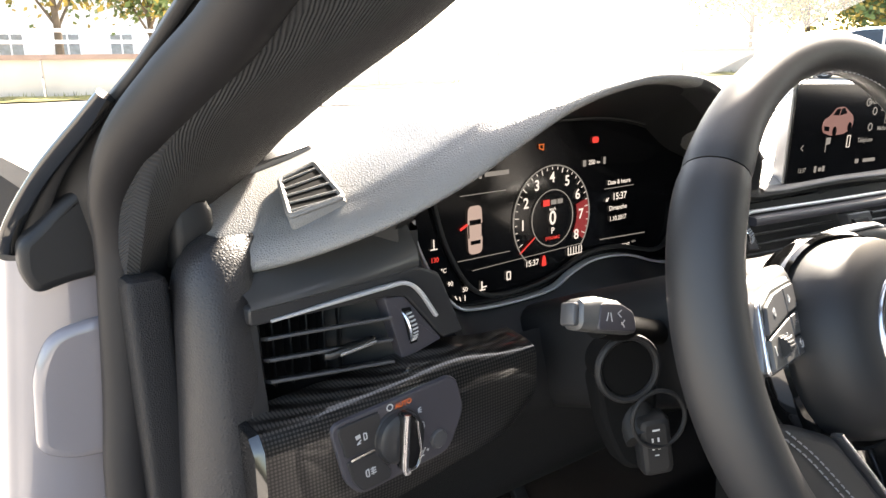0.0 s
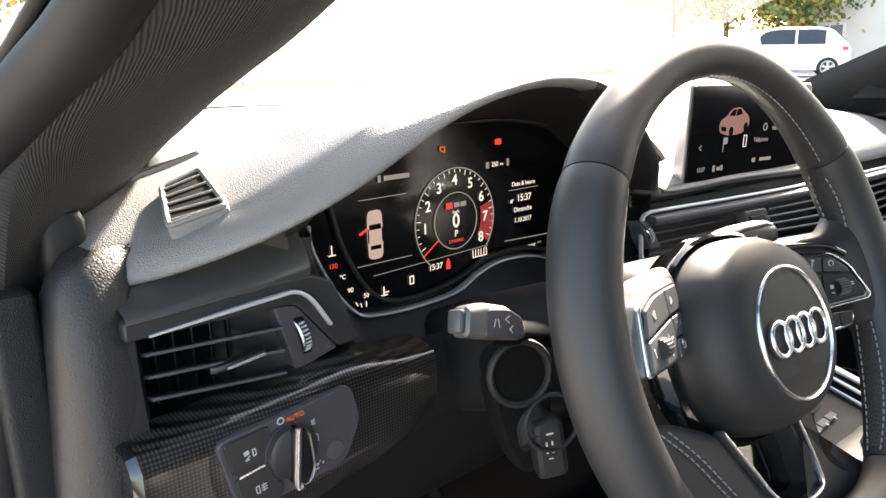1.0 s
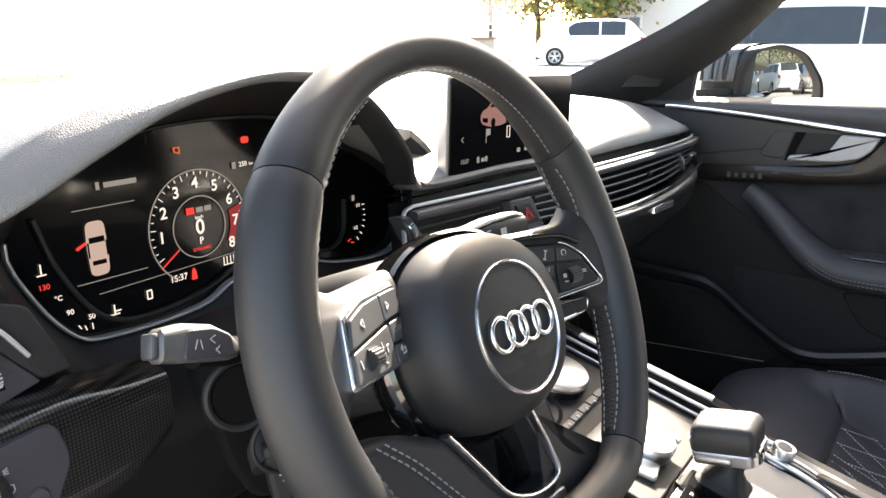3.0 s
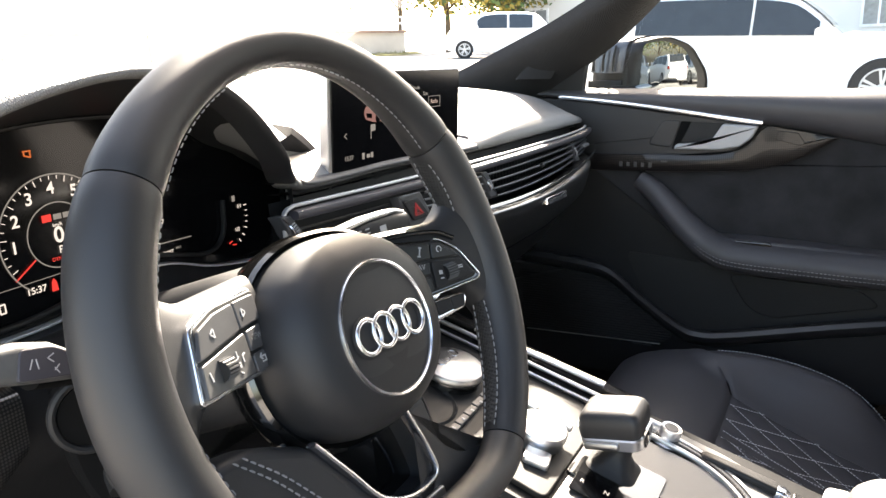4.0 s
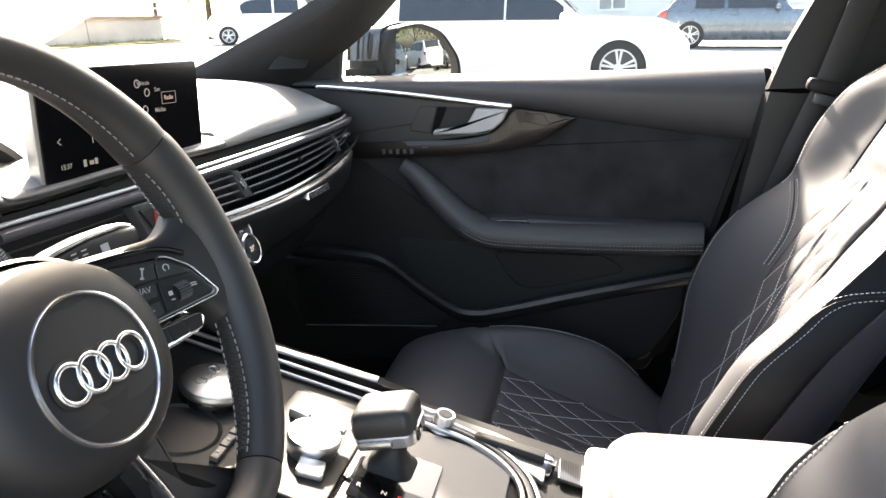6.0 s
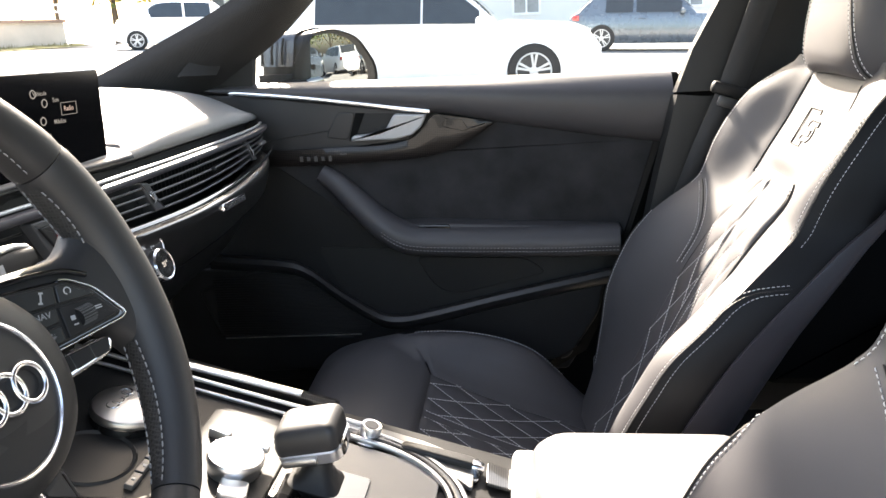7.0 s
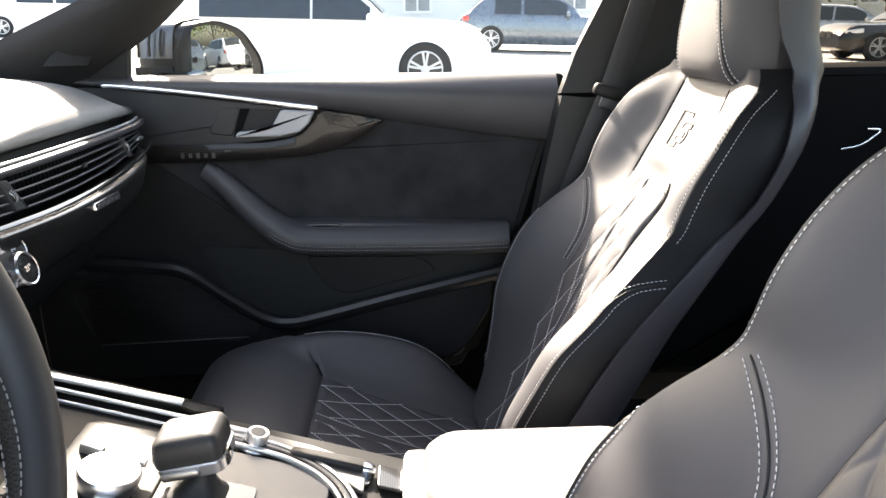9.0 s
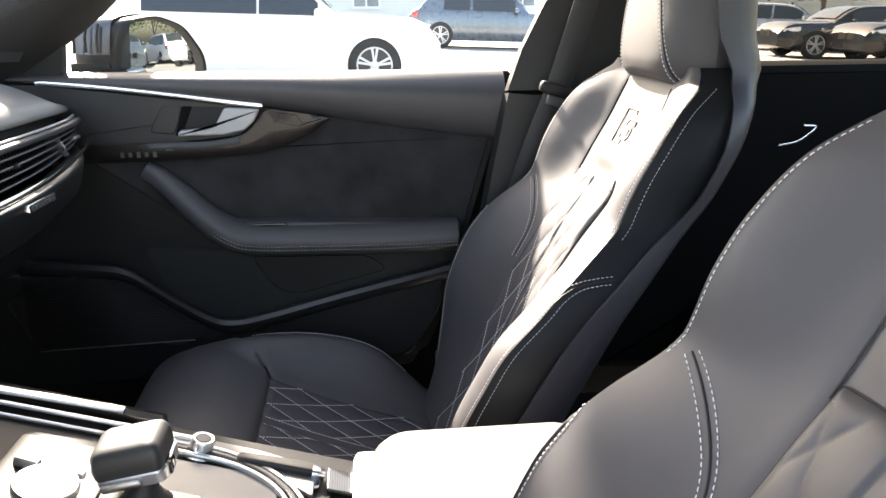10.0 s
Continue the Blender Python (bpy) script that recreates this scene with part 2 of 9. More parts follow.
def crom(pts, n, closed=False):
    """Smooth curve through points, n steps a span."""
    pts = [Vector(p) for p in pts]
    k = len(pts)
    out = []
    for i in range(k if closed else k - 1):
        p1, p2 = pts[i], pts[(i + 1) % k]
        p0 = pts[(i - 1) % k] if closed or i > 0 else p1 * 2 - p2
        p3 = pts[(i + 2) % k] if closed or i + 2 < k else p2 * 2 - p1
        for j in range(n):
            t = j / n
            out.append(0.5 * ((2 * p1) + (p2 - p0) * t + (2 * p0 - 5 * p1 + 4 * p2 - p3) * t * t + (3 * p1 - p0 - 3 * p2 + p3) * t ** 3))
    if not closed:
        out.append(pts[-1])
    return out


def loft(bm, rings, ring_closed=True, caps=True, closed=False):
    vs = [[bm.verts.new(p) for p in r] for r in rings]
    n = len(vs[0])
    m = len(vs)
    for i in range(m if closed else m - 1):
        a, b = vs[i], vs[(i + 1) % m]
        for j in range(n if ring_closed else n - 1):
            k = (j + 1) % n
            bm.faces.new((a[j], a[k], b[k], b[j]))
    if caps and ring_closed and not closed:
        bm.faces.new(vs[0][::-1])
        bm.faces.new(vs[-1])
    return bm


def sheet(points):
    """A grid of points as a sheet."""
    return loft(bmesh.new(), points, ring_closed=False, caps=False)


def thick(ob, t, offset=-1.0):
    md = ob.modifiers.new("thickness", "SOLIDIFY")
    md.thickness, md.offset = t, offset
    return ob


def sweep(bm, path, profile, up=(0, 0, 1), closed=False, scale=None):
    """A profile of (side, up) pairs carried along a path."""
    path = [Vector(p) for p in path]
    up = Vector(up)
    rings = []
    n = len(path)
    for i, p in enumerate(path):
        a = path[(i - 1) % n] if closed or i > 0 else p
        b = path[(i + 1) % n] if closed or i < n - 1 else p
        t = (b - a).normalized()
        s = t.cross(up).normalized()
        w = s.cross(t)
        k = scale(i / (n - 1)) if scale else 1.0
        rings.append([p + s * q[0] * k + w * q[1] * k for q in profile])
    return loft(bm, rings, caps=not closed, closed=closed)


def circle(r, n=12, ry=None):
    ry = ry or r
    return [(r * math.cos(2 * math.pi * i / n), ry * math.sin(2 * math.pi * i / n)) for i in range(n)]


def rrect(w, h, r, n=3):
    pts = []
    for cx, cy, a0 in ((w / 2 - r, h / 2 - r, 0), (-w / 2 + r, h / 2 - r, 90), (-w / 2 + r, -h / 2 + r, 180), (w / 2 - r, -h / 2 + r, 270)):
        for i in range(n + 1):
            a = radians(a0 + 90 * i / n)
            pts.append((cx + r * math.cos(a), cy + r * math.sin(a)))
    return pts


def rounded(poly, r, n=4):
    """A polygon with its corners rounded."""
    poly = [Vector((p[0], p[1])) for p in poly]
    out = []
    k = len(poly)
    for i, p in enumerate(poly):
        a, b = poly[i - 1] - p, poly[(i + 1) % k] - p
        q = min(r, a.length * 0.45, b.length * 0.45)
        s, e = p + a.normalized() * q, p + b.normalized() * q
        for j in range(n + 1):
            t = j / n
            out.append(tuple(s * (1 - t) ** 2 + p * 2 * t * (1 - t) + e * t * t))
    return out


def prism(bm, poly, m, depth, bev=0.0, seg=2):
    """A flat outline given depth along the local z of m, its front rim bevelled."""
    if bev <= 0:
        rings = [(0, 0), (0, depth)]
    else:
        rings = [(0, 0), (0, depth - bev)]
        for i in range(1, seg + 1):
            a = math.pi / 2 * i / seg
            rings.append((bev * (1 - math.cos(a)), depth - bev + bev * math.sin(a)))
    p = [Vector((q[0], q[1])) for q in poly]
    k = len(p)
    area = sum(p[i].x * p[(i + 1) % k].y - p[(i + 1) % k].x * p[i].y for i in range(k))
    if area < 0:
        p.reverse()
    inn = []
    for i in range(k):
        d0, d1 = (p[i] - p[i - 1]), (p[(i + 1) % k] - p[i])
        n0 = Vector((-d0.y, d0.x)).normalized() if d0.length > 1e-9 else Vector((0, 0))
        n1 = Vector((-d1.y, d1.x)).normalized() if d1.length > 1e-9 else n0
        v = n0 + n1
        inn.append(v / max(0.5, v.length_squared / 2) if v.length > 1e-6 else n0)
    loft(bm, [[m @ Vector((*(p[i] + inn[i] * off), z)) for i in range(k)] for off, z in rings])
    return bm


def block(bm, c, size, bev=0.0, m=None):
    """A box with rounded edges."""
    sx, sy, sz = size
    m = m or Matrix.Translation(c)
    r = min(bev, sx * 0.49, sy * 0.49, sz * 0.49)
    out = rrect(sx, sy, max(r, 1e-5), 3) if r else [(sx / 2, sy / 2), (-sx / 2, sy / 2), (-sx / 2, -sy / 2), (sx / 2, -sy / 2)]
    if not r:
        return prism(bm, out, m @ Matrix.Translation((0, 0, -sz / 2)), sz)
    rings = []
    for z, off in ((-sz / 2, r), (-sz / 2 + r * 0.3, r * 0.3), (-sz / 2 + r, 0), (sz / 2 - r, 0), (sz / 2 - r * 0.3, r * 0.3), (sz / 2, r)):
        fx, fy = (sx - 2 * off) / sx, (sy - 2 * off) / sy
        rings.append([m @ Vector((x * fx, y * fy, z)) for x, y in out])
    return loft(bm, rings)


def lathe(bm, m, prof, n=32, caps=True):
    """Turned shape: profile of (radius, height) about the local z of m."""
    return loft(bm, [[m @ Vector((r * math.cos(2 * math.pi * i / n), r * math.sin(2 * math.pi * i / n), z)) for i in range(n)] for r, z in prof], caps=caps)


def torus(bm, m, R, r, n=40, k=8, a0=0.0, a1=360.0, rx=None):
    full = abs(a1 - a0) >= 359.9
    cnt = n if full else n + 1
    rings = []
    for i in range(cnt):
        a = radians(a0 + (a1 - a0) * i / n)
        rings.append([m @ Vector(((R + r * math.cos(b)) * math.cos(a), (R + r * math.cos(b)) * math.sin(a), (rx or r) * math.sin(b))) for b in [2 * math.pi * j / k for j in range(k)]])
    return loft(bm, rings, caps=not full, closed=full)


def along(path, step):
    """Points at even steps along a polyline, with the direction there."""
    path = [Vector(p) for p in path]
    out, left = [], 0.0
    for a, b in zip(path, path[1:]):
        d = b - a
        L = d.length
        s = left
        while s < L:
            out.append((a + d * (s / L), d / L))
            s += step
        left = s - L
    return out


def stitches(bm, path, normal, length=0.0042, gap=0.0018, r=0.0006):
    """Single stitches of thread along a seam."""
    for p, t in along(path, length + gap):
        nrm = Vector(normal(p)) if callable(normal) else Vector(normal)
        nrm = (nrm - t * nrm.dot(t)).normalized()
        s = t.cross(nrm)
        rings = []
        for q, k in ((-0.5, 0.45), (-0.3, 1.0), (0.3, 1.0), (0.5, 0.45)):
            c = p + t * (length * q) + nrm * (r * 0.8 if abs(q) < 0.4 else 0)
            rings.append([c + s * r * k, c + nrm * r * k, c - s * r * k, c - nrm * r * k])
        loft(bm, rings)
    return bm


def lettering(body, m, size, material, parent, name="lettering", align="CENTER", label=""):
    """Flat letters of the built-in font."""
    cu = bpy.data.curves.new(name, "FONT")
    cu.body, cu.size, cu.align_x, cu.align_y = body, size, align, "CENTER"
    cu.offset = 0.018 * size
    tmp = bpy.data.objects.new(name, cu)
    me = bpy.data.meshes.new_from_object(tmp)
    bpy.data.objects.remove(tmp)
    bpy.data.curves.remove(cu)
    me.transform(Matrix.Translation(-ORIGIN[parent.name]) @ m)
    me.materials.clear()
    me.materials.append(material)
    me.name = name
    ob = new(name, me)
    ob.parent = parent
    ORIGIN[ob.name] = ORIGIN[parent.name]
    return tagged(ob, label)


def bars(rects, m, material, parent, name, label="", depth=0.0004):
    """Flat strokes (x, y, w, h[, degrees]) on a face."""
    bm = bmesh.new()
    for x, y, w, h, *a in rects:
        q = m @ Matrix.Translation((x, y, 0)) @ pose(0, 0, 0, 0, 0, a[0] if a else 0)
        prism(bm, [(-w / 2, -h / 2), (w / 2, -h / 2), (w / 2, h / 2), (-w / 2, h / 2)], q, depth)
    return part(name, bm, material, parent, label, smooth=False)


def lerp_table(tab, x):
    """Smooth values between the rows of a table [(x, values...)]."""
    if x <= tab[0][0]:
        return tab[0][1:]
    if x >= tab[-1][0]:
        return tab[-1][1:]
    i = max(k for k in range(len(tab) - 1) if tab[k][0] <= x)
    a, b = tab[i], tab[i + 1]
    z = tab[i - 1] if i > 0 else a
    c = tab[i + 2] if i + 2 < len(tab) else b
    h = b[0] - a[0]
    t = (x - a[0]) / h
    out = []
    for k in range(1, len(a)):
        s0 = (b[k] - z[k]) / (b[0] - z[0])
        s1 = (c[k] - a[k]) / (c[0] - a[0])
        out.append((2 * t ** 3 - 3 * t * t + 1) * a[k] + (t ** 3 - 2 * t * t + t) * h * s0 + (3 * t * t - 2 * t ** 3) * b[k] + (t ** 3 - t * t) * h * s1)
    return tuple(out)


# ---- dashboard ----
DASH = [  # x; lip y z; shoulder y z; crest y z; top y z; cowl y z
    (-0.705, 0.222, 0.826, 0.236, 0.846, 0.300, 0.872, 0.45, 0.884, 0.78, 0.896),
    (-0.66, 0.195, 0.836, 0.215, 0.856, 0.295, 0.880, 0.45, 0.890, 0.80, 0.900),
    (-0.61, 0.160, 0.857, 0.185, 0.874, 0.290, 0.892, 0.45, 0.896, 0.82, 0.902),
    (-0.565, 0.140, 0.880, 0.160, 0.894, 0.280, 0.908, 0.45, 0.904, 0.83, 0.903),
    (-0.52, 0.132, 0.904, 0.150, 0.915, 0.270, 0.924, 0.45, 0.912, 0.84, 0.904),
    (-0.47, 0.130, 0.926, 0.147, 0.934, 0.260, 0.938, 0.45, 0.920, 0.85, 0.905),
    (-0.41, 0.130, 0.940, 0.147, 0.947, 0.255, 0.948, 0.45, 0.925, 0.86, 0.905),
    (-0.36, 0.130, 0.943, 0.147, 0.949, 0.255, 0.949, 0.45, 0.925, 0.86, 0.905),
    (-0.31, 0.130, 0.935, 0.147, 0.942, 0.255, 0.943, 0.45, 0.922, 0.87, 0.905),
    (-0.265, 0.130, 0.908, 0.147, 0.916, 0.255, 0.920, 0.45, 0.914, 0.87, 0.905),
    (-0.225, 0.132, 0.866, 0.150, 0.876, 0.255, 0.890, 0.45, 0.902, 0.87, 0.903),
    (-0.195, 0.150, 0.838, 0.190, 0.852, 0.255, 0.872, 0.45, 0.890, 0.87, 0.900),
    (-0.15, 0.170, 0.822, 0.207, 0.847, 0.268, 0.862, 0.45, 0.880, 0.87, 0.898),
    (0.00, 0.165, 0.820, 0.205, 0.846, 0.266, 0.860, 0.45, 0.878, 0.87, 0.897),
    (0.15, 0.150, 0.816, 0.196, 0.842, 0.262, 0.858, 0.45, 0.875, 0.86, 0.897),
    (0.19, 0.143, 0.816, 0.152, 0.830, 0.245, 0.864, 0.45, 0.880, 0.85, 0.897),
    (0.40, 0.138, 0.814, 0.147, 0.836, 0.245, 0.872, 0.45, 0.884, 0.82, 0.896),
    (0.58, 0.143, 0.810, 0.155, 0.828, 0.250, 0.864, 0.45, 0.880, 0.78, 0.894),
    (0.69, 0.165, 0.802, 0.185, 0.815, 0.270, 0.846, 0.45, 0.868, 0.74, 0.890),
]


def dash_at(x):
    return lerp_table(DASH, x)


dash = thing("dashboard", "black grained car dashboard with carbon and chrome trim", "dashboard", (0, 0.3, 0.5))
def crease(x):
    """Where the brow of the pad turns into its top."""
    d = dash_at(x)
    k = min(1.0, max(0.0, (abs(x + 0.36) - 0.06) / 0.12))
    if x > -0.19:
        return d[2], d[3]
    if x > -0.36:
        k = k * max(0.0, 1 - (x + 0.36) / 0.05)
    w = min(1.0, max(0.0, (x + 0.635) / 0.085))
    w = w * w * (3 - 2 * w)
    return d[2] * (1 - w) + (d[0] + 0.022 - 0.012 * min(1.0, max(0.0, (x + 0.36) / 0.05))) * w, d[3] * (1 - w) + (d[1] + 0.009 - 0.004 * min(1.0, max(0.0, (x + 0.36) / 0.05)) + 0.016 * k) * w


rows, brow = [], []
for i in range(180):
    x = -0.705 + 1.395 * i / 179
    d = dash_at(x)
    cy, czz = crease(x)
    top = crom([(x, cy, czz)] + [(x, max(d[4], cy + 0.05), max(d[5], czz + 0.004)), (x, d[6], d[7]), (x, d[8], d[9])], 6)
    low = crom([(x, d[0] + 0.035, d[1] - 0.004), (x, d[0] + 0.006, d[1] - 0.003), (x, d[0], d[1] + 0.003), (x, d[0] + 0.35 * (cy - d[0]), d[1] + 0.003 + 0.5 * (czz - d[1])), (x, cy, czz)], 5)
    if x > -0.19:
        rows.append(low[:-1] + top)
    else:
        rows.append([low[-1] + Vector((0, -0.0015, -0.0015))] * (len(low) - 1) + top)
        brow.append(low)
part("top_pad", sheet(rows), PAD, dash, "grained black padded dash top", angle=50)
# right part of the brow takes dark plastic to stand for its shade
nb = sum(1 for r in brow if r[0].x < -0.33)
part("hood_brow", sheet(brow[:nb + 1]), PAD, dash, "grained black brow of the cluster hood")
part("shaded_brow", sheet(brow[nb:]), SOFT, dash, "smooth right part of the hood brow, darkened for shade")
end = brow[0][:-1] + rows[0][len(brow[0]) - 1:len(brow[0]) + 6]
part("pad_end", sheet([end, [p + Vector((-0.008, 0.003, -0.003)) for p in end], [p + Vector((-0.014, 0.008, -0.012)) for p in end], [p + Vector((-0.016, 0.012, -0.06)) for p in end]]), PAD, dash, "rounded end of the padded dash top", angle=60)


def face_y(x):
    """How far forward the dash face under the pad lies."""
    return dash_at(x)[0] + 0.022


# band under the pad, with a soft glossy bulge
def band(x0, x1, n, ztop, zbot, out, name, mat, label):
    rr = []
    for i in range(n + 1):
        x = x0 + (x1 - x0) * i / n
        f, (a, b) = face_y(x), (ztop(x), zbot(x))
        rr.append(crom([(x, f + 0.03, a), (x, f - out * 0.4, a - 0.002), (x, f - out, (a * 0.45 + b * 0.55)), (x, f - out * 0.7, b + 0.002), (x, f + 0.03, b)], 4))
    return part(name, sheet(rr), mat, dash, label)


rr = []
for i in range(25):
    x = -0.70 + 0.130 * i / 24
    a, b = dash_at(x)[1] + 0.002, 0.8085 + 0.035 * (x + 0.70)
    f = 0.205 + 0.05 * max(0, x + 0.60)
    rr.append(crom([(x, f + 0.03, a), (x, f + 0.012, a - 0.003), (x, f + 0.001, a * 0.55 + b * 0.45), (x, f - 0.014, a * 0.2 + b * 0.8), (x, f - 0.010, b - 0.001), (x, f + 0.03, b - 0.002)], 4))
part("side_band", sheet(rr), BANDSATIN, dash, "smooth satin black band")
band(-0.165, 0.685, 60, lambda x: dash_at(x)[1], lambda x: dash_at(x)[1] - 0.012, 0.006, "middle_band", SOFT, "satin black band under the pad")

# shelf in front of the display
rr = []
for i in range(31):
    x = -0.168 + 0.348 * i / 30
    d = dash_at(x)
    rr.append(crom([(x, d[0] - 0.003, d[1] + 0.001), (x, d[0] - 0.001, d[1] + 0.006), (x, (d[0] + d[2]) / 2, (d[1] + d[3]) / 2 + 0.003), (x, d[2], d[3] + 0.003), (x, d[2] + 0.006, d[3])], 4))
part("shelf", sheet(rr), SOFT, dash, "smooth satin black shelf before the display")

# main carrier behind everything
rr = []
for i in range(60):
    x = -0.70 + 1.39 * i / 59
    f = face_y(x) + 0.03
    if -0.56 < x < -0.08:
        f = 0.275
    rr.append([(x, f, dash_at(x)[1] - 0.001), (x, f, 0.74), (x, f + 0.01, 0.66), (x, f + 0.05, 0.56), (x, f + 0.16, 0.46), (x, f + 0.4, 0.36)])
part("carrier", sheet([[Vector(p) for p in r] for r in rr]), BLACK, dash, "matt black inner face")

# left vent with slats
VL = -0.688


def vent_face(x):
    return 0.196 - 0.06 * (x + 0.64)


bm = bmesh.new()
prism(bm, rounded([(-0.700, 0.736), (-0.572, 0.744), (-0.548, 0.772), (-0.580, 0.806), (-0.700, 0.800)], 0.006), frm((0, 0.240, 0), (1, 0, 0), (0, 0, 1)), 0.012, 0.002)
part("vent_box", bm, SHADEBLACK, dash)
# panel over the vent that carries the trim line
bm = bmesh.new()
prism(bm, rounded([(-0.702, 0.7985), (-0.601, 0.7980), (-0.5835, 0.7962), (-0.5507, 0.7560), (-0.5300, 0.7575), (-0.5520, 0.8080), (-0.5700, 0.8160), (-0.702, 0.8115)], 0.004), frm((0, 0.202, 0), (1, 0, 0), (0, 0, 1)), 0.011, 0.002)
part("vent_surround", bm, SOFT, dash, "satin black panel round the vent")
for z0, z1 in ((0.7845, 0.7805), (0.7695, 0.7640), (0.7545, 0.7470)):
    bm = bmesh.new()
    sweep(bm, [(-0.689 + 0.092 * i / 4, vent_face(-0.689 + 0.092 * i / 4) + 0.004, z0 + (z1 - z0) * i / 4) for i in range(5)], rrect(0.022, 0.0024, 0.001), up=(0, 0.30, 1))
    part("slat", bm, GREYPL, dash)
for k in range(7):
    bm = bmesh.new()
    block(bm, None, (0.0015, 0.016, 0.056), 0.0006, Matrix.Translation((-0.676 + k * 0.0130, vent_face(VL) + 0.026, 0.770)))
    part("vane", bm, VENTBLK, dash)
bm = bmesh.new()
rings = []
for x, w in ((-0.6515, 0.004), (-0.648, 0.009), (-0.632, 0.010), (-0.616, 0.009), (-0.6125, 0.004)):
    rings.append([Vector((x, vent_face(x) - 0.006 + q[0], 0.7685 + 0.10 * (x + 0.632) + q[1])) for q in rrect(w, 0.0052, 0.0018, 2)])
tab = part("vent_tab", loft(bm, rings), VENTBLK, dash, "vent tab with a silver edge")
bm = bmesh.new()
sweep(bm, [(-0.642, 0.1850, 0.7672), (-0.628, 0.1842, 0.7688), (-0.6145, 0.1840, 0.7705)], rrect(0.0034, 0.0026, 0.001), up=(0, 0, 1))
part("tab_edge", bm, SILVER, tab, "silver edge")
bm = bmesh.new()
prism(bm, rounded([(-0.6010, 0.7975), (-0.5835, 0.7958), (-0.5507, 0.7555), (-0.5868, 0.7465)], 0.003), frm((0, 0.206, 0), (1, 0, 0), (0, 0, 1)), 0.014, 0.0015)
wheel_panel = part("vent_side_panel", bm, SHELLGREY, dash, "dark grey panel beside the vent")
bm = bmesh.new()
prism(bm, rounded([(-0.5865, 0.7870), (-0.5785, 0.7865), (-0.5735, 0.7585), (-0.5800, 0.7580)], 0.001), frm((0, 0.1925, 0), (1, 0, 0), (0, 0, 1)), 0.0010)
part("thumbwheel_slot", bm, SHADEBLACK, wheel_panel, smooth=False)
TWM = frm((-0.5800, 0.1990, 0.7725), (0, 1, 0.05), (-0.18, 0, 1))
bm = bmesh.new()
lathe(bm, TWM, [(0.0125, -0.0026), (0.0140, -0.0020), (0.0140, 0.0020), (0.0125, 0.0026)], 32)
part("thumbwheel", bm, VENTBLK, wheel_panel, "black ribbed thumbwheel")
bm = bmesh.new()
lathe(bm, TWM @ Matrix.Translation((0, 0, -0.0034)), [(0.0142, -0.0010), (0.0148, 0.0), (0.0142, 0.0010)], 32, False)
part("thumbwheel_edge", bm, CHROME, wheel_panel, "chrome wheel edge")
bm = bmesh.new()
for k in range(9):
    a = radians(130 + k * 12.5)
    block(bm, None, (0.0012, 0.0010, 0.0044), 0, TWM @ Matrix.Translation((0.0142 * math.cos(a), 0.0142 * math.sin(a), 0.0004)))
part("thumbwheel_ribs", bm, LABELW, wheel_panel, smooth=False)
bm = bmesh.new()
path = crom([(-0.6875, 0.190, 0.8000), (-0.64, 0.189, 0.8040), (-0.600, 0.188, 0.8070), (-0.5850, 0.188, 0.8068), (-0.5730, 0.188, 0.7985), (-0.5580, 0.189, 0.7765)], 6)
sweep(bm, path, rrect(0.0030, 0.0050, 0.0012), up=(0, -1, 0), scale=lambda t: 0.55 + 0.45 * min(1, t / 0.25))
part("vent_trim", bm, TRIM, dash, "polished chrome trim line over the vent")
# left end column beside the vent
bm = bmesh.new()
rr = []
for z, y in ((0.83, 0.214), (0.80, 0.200), (0.77, 0.198), (0.74, 0.192), (0.70, 0.190), (0.66, 0.192)):
    rr.append([(-0.716, y + 0.05, z), (-0.714, y + 0.004, z), (-0.706, y - 0.004, z), (-0.694, y - 0.002, z), (-0.690, y + 0.03, z)])
part("end_column", loft(bm, [[Vector(p) for p in r] for r in rr]), SOFT, dash)

# carbon trim below the vent, bent outward
CARB = [  # x; top z, ridge z, bottom z, ridge y
    (-0.712, 0.737, 0.727, 0.645, 0.166),
    (-0.66, 0.741, 0.730, 0.650, 0.166),
    (-0.60, 0.746, 0.735, 0.656, 0.166),
    (-0.55, 0.749, 0.737, 0.664, 0.167),
    (-0.505, 0.743, 0.735, 0.672, 0.168),
    (-0.474, 0.741, 0.735, 0.692, 0.170),
]
rr = []
for i in range(25):
    x = -0.712 + 0.238 * i / 24
    t, r, b, y = lerp_table(CARB, x)
    rr.append(crom([(x, y + 0.035, t + 0.003), (x, y + 0.010, t - 0.001), (x, y, r - 0.001), (x, y - 0.001, r * 0.6 + b * 0.4), (x, y + 0.003, b), (x, y + 0.035, b - 0.004)], 3))
part("carbon_trim", loft(bmesh.new(), rr, ring_closed=True), CARBON_XZ, dash, "glossy black carbon fibre trim")
bm = bmesh.new()
loft(bm, [[Vector(p) for p in r] for r in [[(-0.717, 0.20, 0.74), (-0.717, 0.17, 0.735), (-0.717, 0.162, 0.725), (-0.717, 0.165, 0.64), (-0.717, 0.20, 0.64)], [(-0.711, 0.20, 0.741), (-0.711, 0.168, 0.737), (-0.711, 0.160, 0.727), (-0.711, 0.163, 0.642), (-0.711, 0.20, 0.64)]]])
part("carbon_edge", bm, GLOSS, dash)
